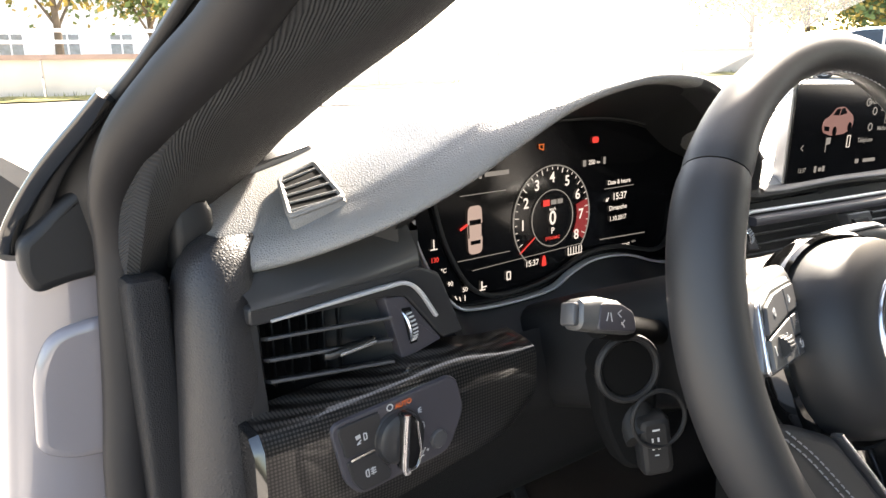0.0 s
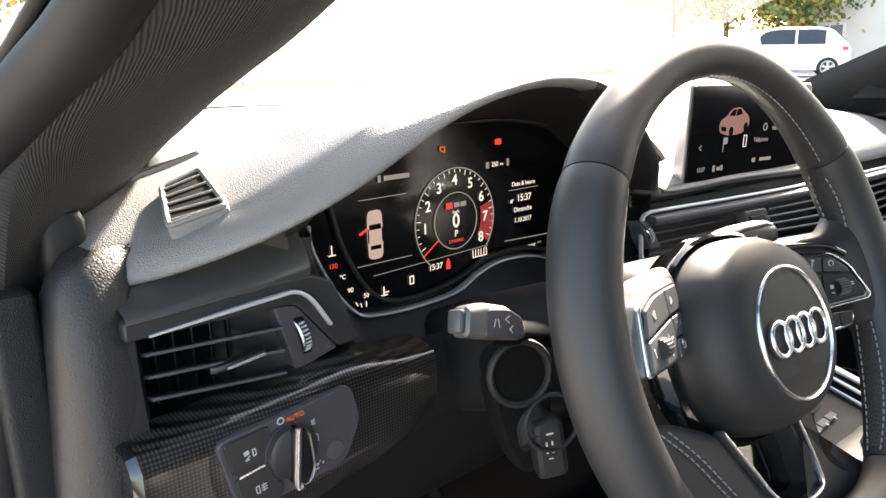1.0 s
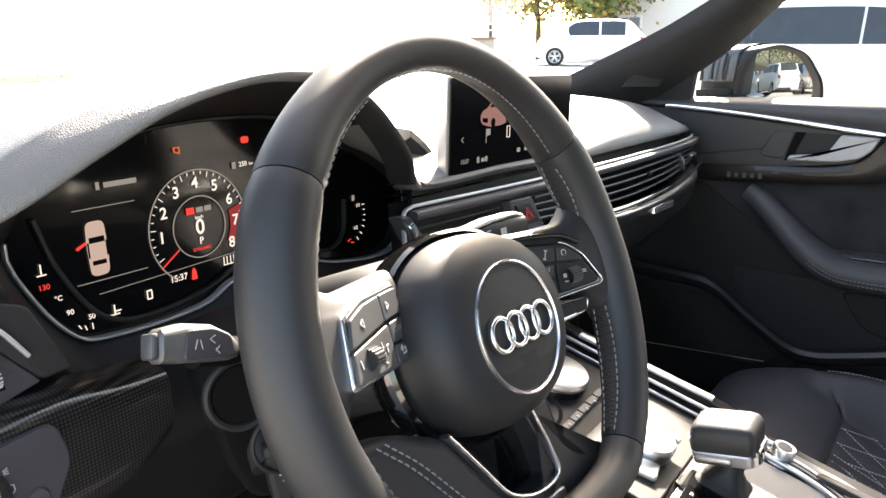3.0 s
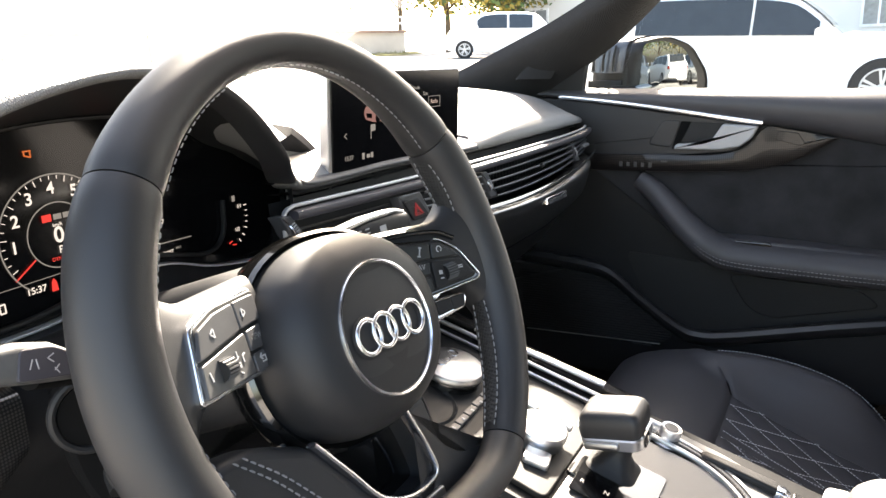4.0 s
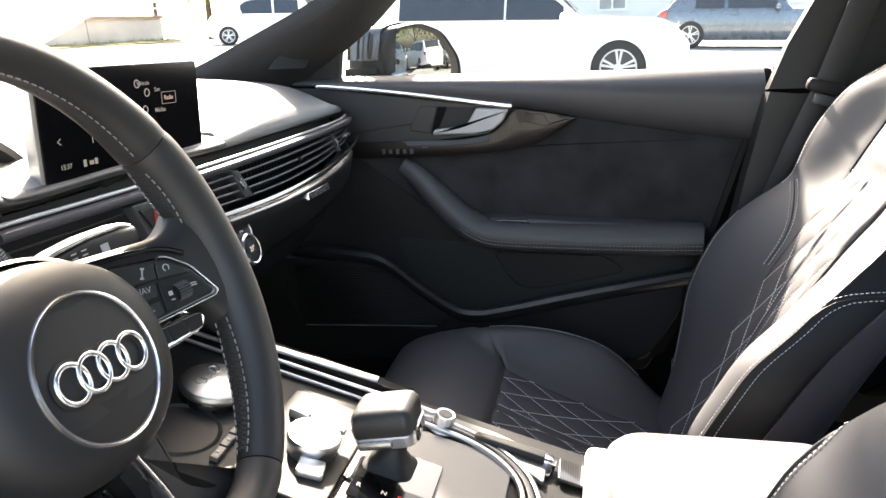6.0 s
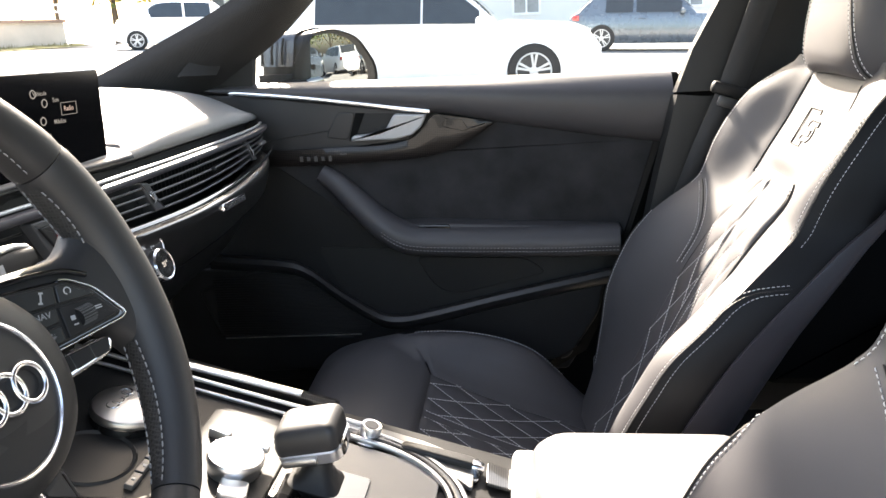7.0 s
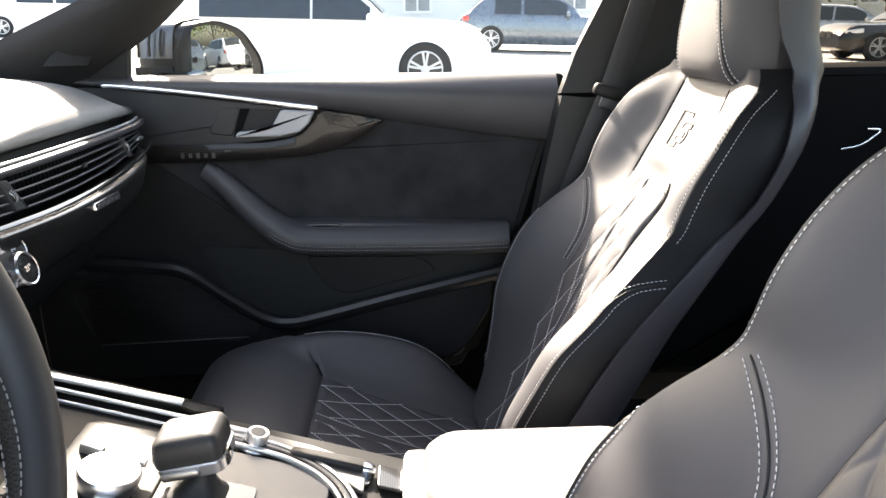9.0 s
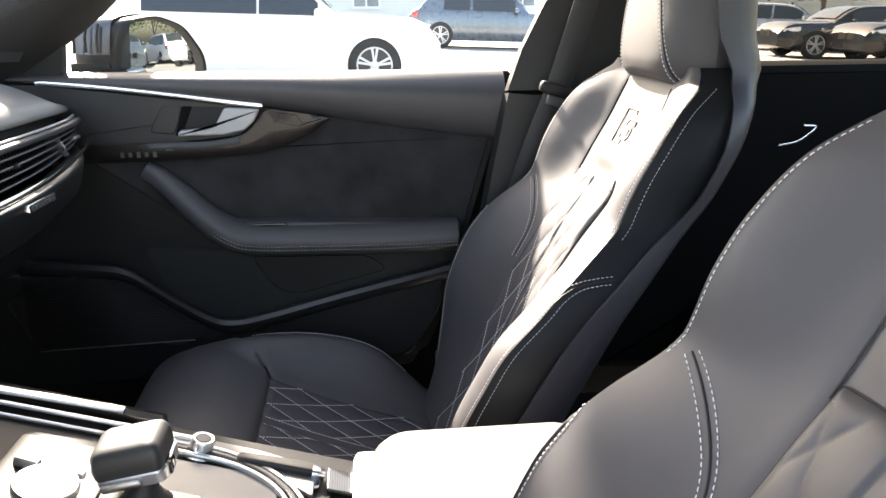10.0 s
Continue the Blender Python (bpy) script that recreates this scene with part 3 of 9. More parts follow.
# lower knee panel
rr = []
for i in range(14):
    x = -0.72 + 0.50 * i / 13
    rr.append(crom([(x, 0.205, 0.735), (x, 0.19, 0.70 - 0.02 * math.sin(3.1 * i / 13)), (x, 0.215, 0.63), (x, 0.27, 0.54), (x, 0.36, 0.47)], 4))
part("knee_panel", sheet(rr), HARD, dash, "dark lower knee panel")

# side demister vent in the pad
VTL, VTR, VRR, VBB = Vector((-0.641, 0.268, 0.8815)), Vector((-0.613, 0.266, 0.8905)), Vector((-0.623, 0.207, 0.8740)), Vector((-0.657, 0.219, 0.8625))
dv = (VBB + VRR - VTL - VTR) * 0.10
VTL, VTR, VRR, VBB = (p + dv for p in (VTL, VTR, VRR, VBB))
vm = frm((VTL + VTR + VRR + VBB) / 4, (VTR + VRR - VTL - VBB), (VTL + VTR - VBB - VRR))
vq = [(vm.inverted() @ p).to_2d() for p in (VTL, VTR, VRR, VBB)]
bm = bmesh.new()
prism(bm, rounded([(q.x * 1.10, q.y * 1.07) for q in vq], 0.004), vm @ Matrix.Translation((0, 0, -0.010)), 0.0125, 0.0025)
part("demister_surround", bm, PAD, dash)
bm = bmesh.new()
prism(bm, rounded([(q.x, q.y) for q in vq], 0.003), vm @ Matrix.Translation((0, 0, -0.001)), 0.0050, 0.0)
part("demister_opening", bm, SHADEBLACK, dash, smooth=False)
bm = bmesh.new()
ro = rounded([(q.x, q.y) for q in vq], 0.004)
sweep(bm, [vm @ Vector((x, y, 0.0036)) for x, y in ro], circle(0.0022, 8), up=vm.to_3x3() @ Vector((0, 0, 1)), closed=True)
part("demister_rim", bm, PAD, dash)
for k in range(5):
    t = 0.12 + 0.19 * k
    a_, b_ = VTL.lerp(VBB, t), VTR.lerp(VRR, min(1, t * 1.25)) if t < 0.8 else VRR.lerp(VBB, 0.25)
    bm = bmesh.new()
    nz = vm.to_3x3() @ Vector((0, 0, 1))
    sweep(bm, [a_.lerp(b_, 0.03) + nz * 0.0045, a_.lerp(b_, 0.97) + nz * 0.0045], rrect(0.0016, 0.0016, 0.0005), up=vm.to_3x3() @ Vector((0, 0, 1)))
    part("demister_slat", bm, PAD, dash)
# tweeter grille by the pillar
bm = bmesh.new()
gq = [Vector((-0.566, 0.380, 0.9075)), Vector((-0.596, 0.300, 0.8985)), Vector((-0.668, 0.296, 0.8815)), Vector((-0.668, 0.372, 0.8875))]
loft(bm, [[p + Vector((0, 0, -0.006)) for p in gq], [p for p in gq], [gq[0].lerp(p, 0.98).lerp(gq[2], 0.02) + Vector((0, 0, 0.0012)) for p in gq]])
grille = part("tweeter_grille", bm, PAD, dash, "fine ribbed tweeter grille")
bm = bmesh.new()
for k in range(26):
    t = (k + 0.5) / 26
    a_, b_ = gq[0].lerp(gq[1], t), gq[3].lerp(gq[2], t)
    sweep(bm, [a_ + Vector((0, 0, 0.0018)), b_ + Vector((0, 0, 0.0018))], rrect(0.0016, 0.0010, 0.0004, 1), up=(0, 0, 1))
part("grille_ribs", bm, STALKGREY, grille)
# light sensor strip at the windscreen's foot
bm = bmesh.new()
sweep(bm, crom([(-0.66, 0.68, 0.897), (-0.50, 0.80, 0.906), (-0.33, 0.86, 0.910), (-0.15, 0.875, 0.906)], 6), rrect(0.03, 0.006, 0.002), up=(0, 0, 1), scale=lambda t: 1.0 - 0.7 * t)
part("defroster_strip", bm, HARD, dash)

# ---- instrument cluster ----
cl = thing("instrument_cluster", "black digital instrument cluster with lit white and red dials", "instrument cluster", (-0.36, 0.25, 0.8))
CY = 0.255
OUTL = [(-0.536, 0.838), (-0.522, 0.792), (-0.496, 0.757), (-0.470, 0.749), (-0.420, 0.747), (-0.378, 0.750), (-0.350, 0.762), (-0.318, 0.769), (-0.270, 0.765), (-0.215, 0.748), (-0.145, 0.739), (-0.110, 0.749), (-0.092, 0.785), (-0.097, 0.817), (-0.124, 0.844), (-0.19, 0.880), (-0.27, 0.903), (-0.36, 0.908), (-0.44, 0.900), (-0.50, 0.876)]
oc = [(p.x, p.y) for p in crom([(x, z, 0) for x, z in OUTL], 4, closed=True)]
bm = bmesh.new()
prism(bm, oc, frm((0, CY + 0.010, 0), (1, 0, 0), (0, 0, 1)), 0.008, 0.0)
part("housing", bm, BLACK, cl, smooth=False)
# glass face with a raised inner lip
bm = bmesh.new()
inner = [(-0.36 + (x + 0.36) * 0.97, 0.825 + (z - 0.825) * 0.97) for x, z in oc]
prism(bm, inner, frm((0, CY + 0.003, 0), (1, 0, 0), (0, 0, 1)), 0.002, 0.0)
part("glass", bm, GLASSBLACK, cl, "black glass display", smooth=False)
lowpath = oc[: 14 * 4 + 2]
bm = bmesh.new()
sweep(bm, [(x, CY - 0.006, z) for x, z in lowpath], rrect(0.0024, 0.009, 0.0010, 3), up=(0, -1, 0))
part("chrome_edge", bm, TRIM, cl, "thin chrome edge line")
bm = bmesh.new()
up_path = [(x, CY - 0.003, z) for x, z in oc[14 * 4 + 1:] + oc[:1]]
sweep(bm, up_path, rrect(0.0012, 0.004, 0.0004, 1), up=(0, -1, 0))
part("upper_edge", bm, GREYPL, cl)
# inner wavy sill of the display
bm = bmesh.new()
sill = crom([(-0.512, CY - 0.002, 0.850), (-0.500, CY - 0.002, 0.81), (-0.478, CY - 0.003, 0.772), (-0.452, CY - 0.004, 0.757), (-0.41, CY - 0.004, 0.756), (-0.37, CY - 0.003, 0.762), (-0.33, CY - 0.003, 0.775), (-0.28, CY - 0.003, 0.775), (-0.22, CY - 0.003, 0.762), (-0.195, CY - 0.002, 0.775), (-0.19, CY - 0.002, 0.81)], 5)
sweep(bm, sill, rrect(0.004, 0.006, 0.0018, 2), up=(0, -1, 0))
part("inner_lip", bm, BLACK, cl)
# binnacle floor under the chrome line
rr = []
for i in range(len(lowpath)):
    x, z = lowpath[i]
    a_, b_ = lowpath[max(0, i - 1)], lowpath[min(len(lowpath) - 1, i + 1)]
    n2 = Vector((b_[1] - a_[1], -(b_[0] - a_[0]))).normalized()
    if n2.dot(Vector((x + 0.34, z - 0.83))) < 0 and z > 0.78:
        n2 = -n2
    if z < 0.78 and n2.y > 0:
        n2 = -n2
    k = min(1.0, max(0.0, -n2.y)) ** 1.0
    rr.append([Vector((x + n2.x * o, CY - y_, z + n2.y * o * (1.0 + 0.9 * k))) for o, y_ in ((0.0012, 0.0045), (0.007, 0.016), (0.014, 0.034), (0.022, 0.046), (0.030, 0.044), (0.034, 0.010))])
part("binnacle_frame", sheet(rr), SOFT, cl, "satin black frame round the cluster", angle=60)
# hood underside, from the lip back to the top of the glass
TOPZ = [(-0.60, 0.800), (-0.545, 0.822), (-0.50, 0.876), (-0.44, 0.900), (-0.36, 0.908), (-0.27, 0.903), (-0.19, 0.880), (-0.124, 0.846), (-0.095, 0.818)]
rr = []
for i in range(61):
    t = i / 60
    x = -0.60 + 0.425 * t
    xb = -0.56 + 0.465 * t
    d = dash_at(x)
    zt = lerp_table(TOPZ, xb)[0] - 0.016 * min(1.0, max(0.0, (xb + 0.22) / 0.06))
    e = dash_at(xb)
    zt = min(zt, lerp_table([(e[0], e[1]), (max(e[0] + 0.002, e[2]), e[3]), (max(e[0] + 0.004, e[2] + 0.002, e[4]), e[5])], 0.257)[0] - 0.006)
    a, b = Vector((x, d[0] + 0.008, d[1] - 0.002)), Vector((xb, 0.257, zt))
    rr.append([a, a.lerp(b, 0.35) + Vector((0, 0, 0.002)), a.lerp(b, 0.7) + Vector((0, 0, 0.002)), b])
part("hood_lining", sheet(rr), BLACK, cl, "dark hood lining")
# wall between the glass and the middle vents
rr = [[Vector((x, y, z)) for z in (0.735, 0.770, 0.810, 0.846)] for x, y in ((-0.080, 0.262), (-0.115, 0.230), (-0.150, 0.198), (-0.180, 0.168))]
part("binnacle_wall", sheet(rr), SOFT, cl, "satin black wall beside the glass")

# dial
def on(x, z, lift=0.0014):
    return frm((x, CY + 0.001 - lift, z), (1, 0, 0), (0, 0, 1))


GC = (-0.371, 0.8165)
bm = bmesh.new()
torus(bm, on(*GC), 0.0500, 0.0006, 64, 6, -42, 232)
part("dial_ring", bm, DIM_GLOW, cl)
bm = bmesh.new()
torus(bm, on(*GC), 0.0270, 0.0005, 48, 6)
part("inner_ring", bm, DIM_GLOW, cl)
bm = bmesh.new()
for k in range(29):
    a = radians(207 - k * 8.3)
    L = 0.005 if k % 4 == 0 else 0.0028
    q = on(GC[0] + (0.0487 - L / 2) * math.cos(a), GC[1] + (0.0487 - L / 2) * math.sin(a)) @ pose(0, 0, 0, 0, 0, math.degrees(a))
    prism(bm, [(-L / 2, -0.0003), (L / 2, -0.0003), (L / 2, 0.0003), (-L / 2, 0.0003)], q, 0.0003)
part("dial_ticks", bm, W_GLOW, cl, smooth=False)
for k in range(1, 9):
    a = radians(184 - (k - 1) * 31)
    lettering(str(k), on(GC[0] + 0.0385 * math.cos(a), GC[1] + 0.0385 * math.sin(a)), 0.0138, W_GLOW, cl, "numeral")
bm = bmesh.new()
arc = [(r * math.cos(radians(a)), r * math.sin(radians(a))) for r, ar in ((0.049, range(-32, 18, 4)), (0.033, range(16, -34, -4))) for a in ar]
prism(bm, arc, on(*GC, 0.0010), 0.0003)
part("red_zone", bm, DRED_GLOW, cl, "dark red rev limit zone", smooth=False)
bars([(GC[0] + 0.0395 * math.cos(radians(214)), GC[1] + 0.0395 * math.sin(radians(214)), 0.023, 0.0012, 34)], on(0, 0), RED_GLOW, cl, "needle", "red needle")
bars([(GC[0] - 0.0085, GC[1] + 0.0152, 0.008, 0.006), ], on(0, 0), RED_GLOW, cl, "model_mark_red")
bars([(GC[0] + 0.001, GC[1] + 0.0152, 0.007, 0.0045), (GC[0] + 0.0095, GC[1] + 0.0152, 0.007, 0.0045)], on(0, 0), DIM_GLOW, cl, "model_mark")
lettering("km/h", on(GC[0], GC[1] + 0.0085), 0.0042, W_GLOW, cl)
lettering("0", on(GC[0], GC[1] - 0.0005), 0.0185, W_GLOW, cl, "numeral")
lettering("P", on(GC[0], GC[1] - 0.0125), 0.0085, W_GLOW, cl)
lettering("DYNAMIC", on(GC[0], GC[1] - 0.0195), 0.0042, RED_GLOW, cl)
bars([(-0.440, 0.866, 0.028, 0.0042), (-0.459, 0.866, 0.003, 0.006)], on(0, 0), DIM_GLOW, cl, "station_name_bar", "dim unreadable station name")
bars([(-0.456, 0.850, 0.052, 0.0006), (-0.456, 0.793, 0.060, 0.0006), (-0.277, 0.836, 0.044, 0.0006), (-0.40, 0.784, 0.14, 0.0005, 1.5), (-0.27, 0.784, 0.07, 0.0008, -2)], on(0, 0), DIM_GLOW, cl, "divider_line")
lettering("Date & heure", on(-0.277, 0.8415), 0.0062, W_GLOW, cl)
lettering("15:37", on(-0.276, 0.8265), 0.0098, W_GLOW, cl)
bars([(-0.294, 0.8250, 0.004, 0.001, 45), (-0.2955, 0.8235, 0.003, 0.001, 0), (-0.2957, 0.8245, 0.001, 0.003, 0)], on(0, 0), W_GLOW, cl, "arrow_mark")
lettering("Dimanche", on(-0.278, 0.8150), 0.0066, W_GLOW, cl)
lettering("1.10.2017", on(-0.278, 0.8040), 0.0066, W_GLOW, cl)
lettering("15:37", on(-0.398, 0.7765), 0.0078, W_GLOW, cl)
lettering("250", on(-0.318, 0.8645), 0.0062, W_GLOW, cl)
lettering("km", on(-0.3085, 0.8640), 0.0038, W_GLOW, cl)
bars([(-0.3285, 0.8645, 0.004, 0.006)], on(0, 0), DIM_GLOW, cl, "fuel_mark")
bars([(-0.300, 0.8650, 0.003, 0.007)], on(0, 0), DIM_GLOW, cl, "range_mark")
lettering("BOOST", on(-0.266, 0.7735), 0.0048, W_GLOW, cl)
lettering("MIN", on(-0.281, 0.7730), 0.003, DIM_GLOW, cl)
lettering("MAX", on(-0.252, 0.7755), 0.003, DIM_GLOW, cl)
# little car plan with an open door
bm = bmesh.new()
prism(bm, rounded([(-0.0075, -0.022), (0.0075, -0.022), (0.0085, 0.0), (0.0075, 0.021), (-0.0075, 0.021), (-0.0085, 0.0)], 0.005), on(-0.466, 0.8190), 0.0003)
part("car_symbol", bm, PINK_GLOW, cl, "rosy car symbol seen from above", smooth=False)
bars([(-0.466, 0.8255, 0.0125, 0.0045), (-0.466, 0.8075, 0.011, 0.0035), (-0.4735, 0.818, 0.0012, 0.012), (-0.4585, 0.818, 0.0012, 0.012)], on(0, 0, 0.0018), GLASSBLACK, cl, "car_symbol_window")
bars([(-0.4785, 0.8225, 0.009, 0.0022, 25)], on(0, 0), RED_GLOW, cl, "door_symbol", "red open door symbol")
bars([(-0.386, 0.8870, 0.007, 0.0012), (-0.3835, 0.8845, 0.0012, 0.005), (-0.3885, 0.8852, 0.0012, 0.004), (-0.386, 0.8828, 0.006, 0.0012, -20)], on(0, 0), ORANGE_GLOW, cl, "engine_symbol", "orange engine symbol")
bm = bmesh.new()
prism(bm, rounded([(-0.0045, -0.003), (0.0045, -0.003), (0.0045, 0.003), (-0.0045, 0.003)], 0.0026), on(-0.3135, 0.8862), 0.0003)
part("brake_symbol", bm, RED_GLOW, cl, "red brake symbol", smooth=False)
bm = bmesh.new()
prism(bm, rounded([(-0.003, -0.005), (0.003, -0.005), (0.002, 0.003), (0.0, 0.006), (-0.002, 0.003)], 0.001), on(-0.3825, 0.7765), 0.0003)
part("belt_symbol", bm, RED_GLOW, cl, "red seat belt symbol", smooth=False)
bars([(x, 0.7800 + dz, 0.0008, 0.008) for x, dz in ((-0.3500, 0), (-0.3465, 0), (-0.3425, 0), (-0.3390, 0), (-0.335, 0), (-0.3315, 0))] + [(-0.34, 0.7765, 0.018, 0.0008)], on(0, 0), W_GLOW, cl, "bottle_symbol")
bars([(-0.4275, 0.7735, 0.0045, 0.0012), (-0.4275, 0.7665, 0.0045, 0.0012), (-0.4296, 0.770, 0.001, 0.007), (-0.4254, 0.770, 0.001, 0.007)], on(0, 0), W_GLOW, cl, "lock_symbol")
bars([(-0.4595, 0.7665, 0.0012, 0.008), (-0.4595, 0.7625, 0.008, 0.0010), (-0.4565, 0.7650, 0.005, 0.0010)], on(0, 0), W_GLOW, cl, "oil_symbol")
# temperature and fuel scales
bars([(-0.511, 0.8125, 0.0010, 0.008), (-0.511, 0.8080, 0.007, 0.0010)], on(0, 0), W_GLOW, cl, "water_symbol")
lettering("130", on(-0.5105, 0.7985), 0.0058, RED_GLOW, cl, "numeral")
lettering("°C", on(-0.5015, 0.7875), 0.0055, W_GLOW, cl)
lettering("90", on(-0.4945, 0.7745), 0.0058, W_GLOW, cl, "numeral")
lettering("50", on(-0.4785, 0.7665), 0.0058, W_GLOW, cl, "numeral")
bars([(-0.4790, 0.7590, 0.0008, 0.005), (-0.4845, 0.7590, 0.0008, 0.004, 15), (-0.4890, 0.7610, 0.0008, 0.004, 30)], on(0, 0), W_GLOW, cl, "scale_tick")
lettering("1/1", on(-0.166, 0.7990), 0.0055, W_GLOW, cl, "numeral")
lettering("1/2", on(-0.172, 0.7750), 0.0055, W_GLOW, cl, "numeral")
bars([(-0.158, 0.799, 0.004, 0.0009), (-0.157, 0.793, 0.003, 0.0008), (-0.157, 0.787, 0.003, 0.0008), (-0.158, 0.781, 0.003, 0.0008, -15), (-0.160, 0.775, 0.004, 0.0009, -25), (-0.164, 0.768, 0.004, 0.0009, -40), (-0.170, 0.763, 0.004, 0.0009, -60)], on(0, 0), W_GLOW, cl, "scale_tick")
bars([(-0.1835, 0.7635, 0.005, 0.0012, 20), (-0.1785, 0.7600, 0.005, 0.0012, -10)], on(0, 0), RED_GLOW, cl, "reserve_mark")
bars([(-0.1735, 0.8085, 0.004, 0.006)], on(0, 0), DIM_GLOW, cl, "fuel_mark")

# ---- light switch ----
lsw = thing("light_switch", "black headlight switch panel with a silver rotary knob", "light switch", (-0.605, 0.166, 0.70))
LM = frm((-0.606, 0.1655, 0.705), (1, 0, 0.10), (0, 0.02, 1))
LANG = math.atan(0.10)


def lsp(x, z):
    """A place on the switch face, from the dash's own side and height."""
    return ((x + 0.606) * math.cos(LANG) + (z - 0.705) * math.sin(LANG), -(x + 0.606) * math.sin(LANG) + (z - 0.705) * math.cos(LANG))


bm = bmesh.new()
prism(bm, rounded([lsp(*p) for p in ((-0.6655, 0.7290), (-0.5610, 0.7385), (-0.5535, 0.7100), (-0.5690, 0.6805), (-0.6450, 0.6725), (-0.6560, 0.6850))], 0.009), LM @ Matrix.Translation((0, 0, -0.004)), 0.0075, 0.0015)
part("plate", bm, SHELLGREY, lsw, "satin black switch plate")
for poly in (((-0.6605, 0.7265), (-0.6275, 0.7295), (-0.6265, 0.7215), (-0.6315, 0.7120), (-0.6300, 0.7040), (-0.6555, 0.7030)), ((-0.6550, 0.7005), (-0.6295, 0.7015), (-0.6265, 0.6920), (-0.6205, 0.6855), (-0.6210, 0.6775), (-0.6440, 0.6755), (-0.6510, 0.6850))):
    bm = bmesh.new()
    prism(bm, rounded([lsp(*p) for p in poly], 0.003), LM @ Matrix.Translation((0, 0, 0.002)), 0.0030, 0.001)
    part("push_button", bm, SOFT, lsw)
q = lsp(-0.6425, 0.7022)
bars([(*q, 0.0185, 0.0016, 2)], LM @ Matrix.Translation((0, 0, 0.0050)), CHROME, lsw, "silver_line")
q = lsp(-0.6130, 0.7065)
KN = LM @ Matrix.Translation((q[0], q[1], 0.002))
bm = bmesh.new()
lathe(bm, KN, [(0.0205, 0), (0.0205, 0.002), (0.0195, 0.0035), (0.0190, 0.0035), (0.0180, 0.008), (0.0145, 0.010), (0.0, 0.010)], 40)
part("knob", bm, SOFT, lsw, "black rotary knob")
bm = bmesh.new()
prism(bm, rounded([(-0.0075, -0.0205), (0.0035, -0.0215), (0.0090, -0.0120), (0.0095, 0.0140), (0.0060, 0.0200), (-0.0005, 0.0205)], 0.003), KN @ Matrix.Translation((0, 0, 0.007)), 0.009, 0.002)
part("grip", bm, GLOSS, lsw)
bm = bmesh.new()
sweep(bm, [KN @ Vector((p.x, p.y, 0.0158)) for p in crom([(-0.0030, -0.0205, 0), (-0.0065, -0.0190, 0), (-0.0030, -0.0020, 0), (0.0010, 0.0160, 0), (0.0020, 0.0200, 0)], 4)], rrect(0.0046, 0.0032, 0.001, 2), up=(0, -1, 0.1))
part("grip_edge", bm, CHROME, lsw, "silver grip edge")
bm = bmesh.new()
sweep(bm, [KN @ Vector((p.x, p.y, 0.0150)) for p in crom([(-0.0030, -0.0205, 0), (0.0035, -0.0205, 0), (0.0088, -0.0115, 0), (0.0092, 0.0130, 0)], 4)], rrect(0.0012, 0.0020, 0.0005, 2), up=(0, -1, 0.1))
part("grip_edge", bm, CHROME, lsw, "thin silver grip edge")
q = lsp(-0.5790, 0.6935)
bm = bmesh.new()
lathe(bm, LM @ Matrix.Translation((q[0], q[1], 0.002)), [(0.0072, 0), (0.0072, 0.003), (0.0062, 0.0042), (0, 0.0045)], 28)
part("round_button", bm, GREYPL, lsw)


def ls_mark(x, z, strokes, name, lift=0.0042):
    q = lsp(x, z)
    return bars(strokes, LM @ Matrix.Translation((q[0], q[1], lift)), LABELW, lsw, name)


lt = LM @ Matrix.Translation((0, 0, 0.0040))
q = lsp(-0.6185, 0.7290)
lettering("O", lt @ pose(*q, 0), 0.0072, LABELW, lsw)
q = lsp(-0.6074, 0.7290)
lettering("AUTO", lt @ pose(*q, 0), 0.0050, ORANGE_GLOW, lsw)
ls_mark(-0.5975, 0.7200, [(-0.0022, 0, 0.0008, 0.0034), (-0.0034, 0, 0.0022, 0.0008), (-0.0034, 0.0014, 0.0022, 0.0008), (-0.0034, -0.0014, 0.0022, 0.0008), (0.0022, 0, 0.0008, 0.0034), (0.0036, 0, 0.0024, 0.0008), (0.0036, 0.0015, 0.0024, 0.0008, 20), (0.0036, -0.0015, 0.0024, 0.0008, -20)], "side_light_symbol")
ls_mark(-0.5940, 0.7080, [(-0.0026, 0.0024, 0.0030, 0.0007, -8), (-0.0026, 0.0008, 0.0030, 0.0007, -8), (-0.0026, -0.0008, 0.0030, 0.0007, -8), (-0.0026, -0.0024, 0.0030, 0.0007, -8), (0.0004, 0, 0.0007, 0.0058), (0.0016, 0.0026, 0.0024, 0.0007, -20), (0.0016, -0.0026, 0.0024, 0.0007, 20), (0.0028, 0, 0.0007, 0.0040)], "headlight_symbol")
ls_mark(-0.5940, 0.6868, [(0, 0.0016, 0.0032, 0.0007), (-0.0016, 0, 0.0007, 0.0032), (0, -0.0018, 0.0032, 0.0007), (0.0012, 0.0010, 0.0034, 0.0007, 45), (-0.0052, -0.0010, 0.0020, 0.0007), (0.0052, 0.0008, 0.0020, 0.0007), (0.0052, 0.0008, 0.0007, 0.0020), (0.0030, 0.0030, 0.0012, 0.0008, 50)], "dimmer_symbol")
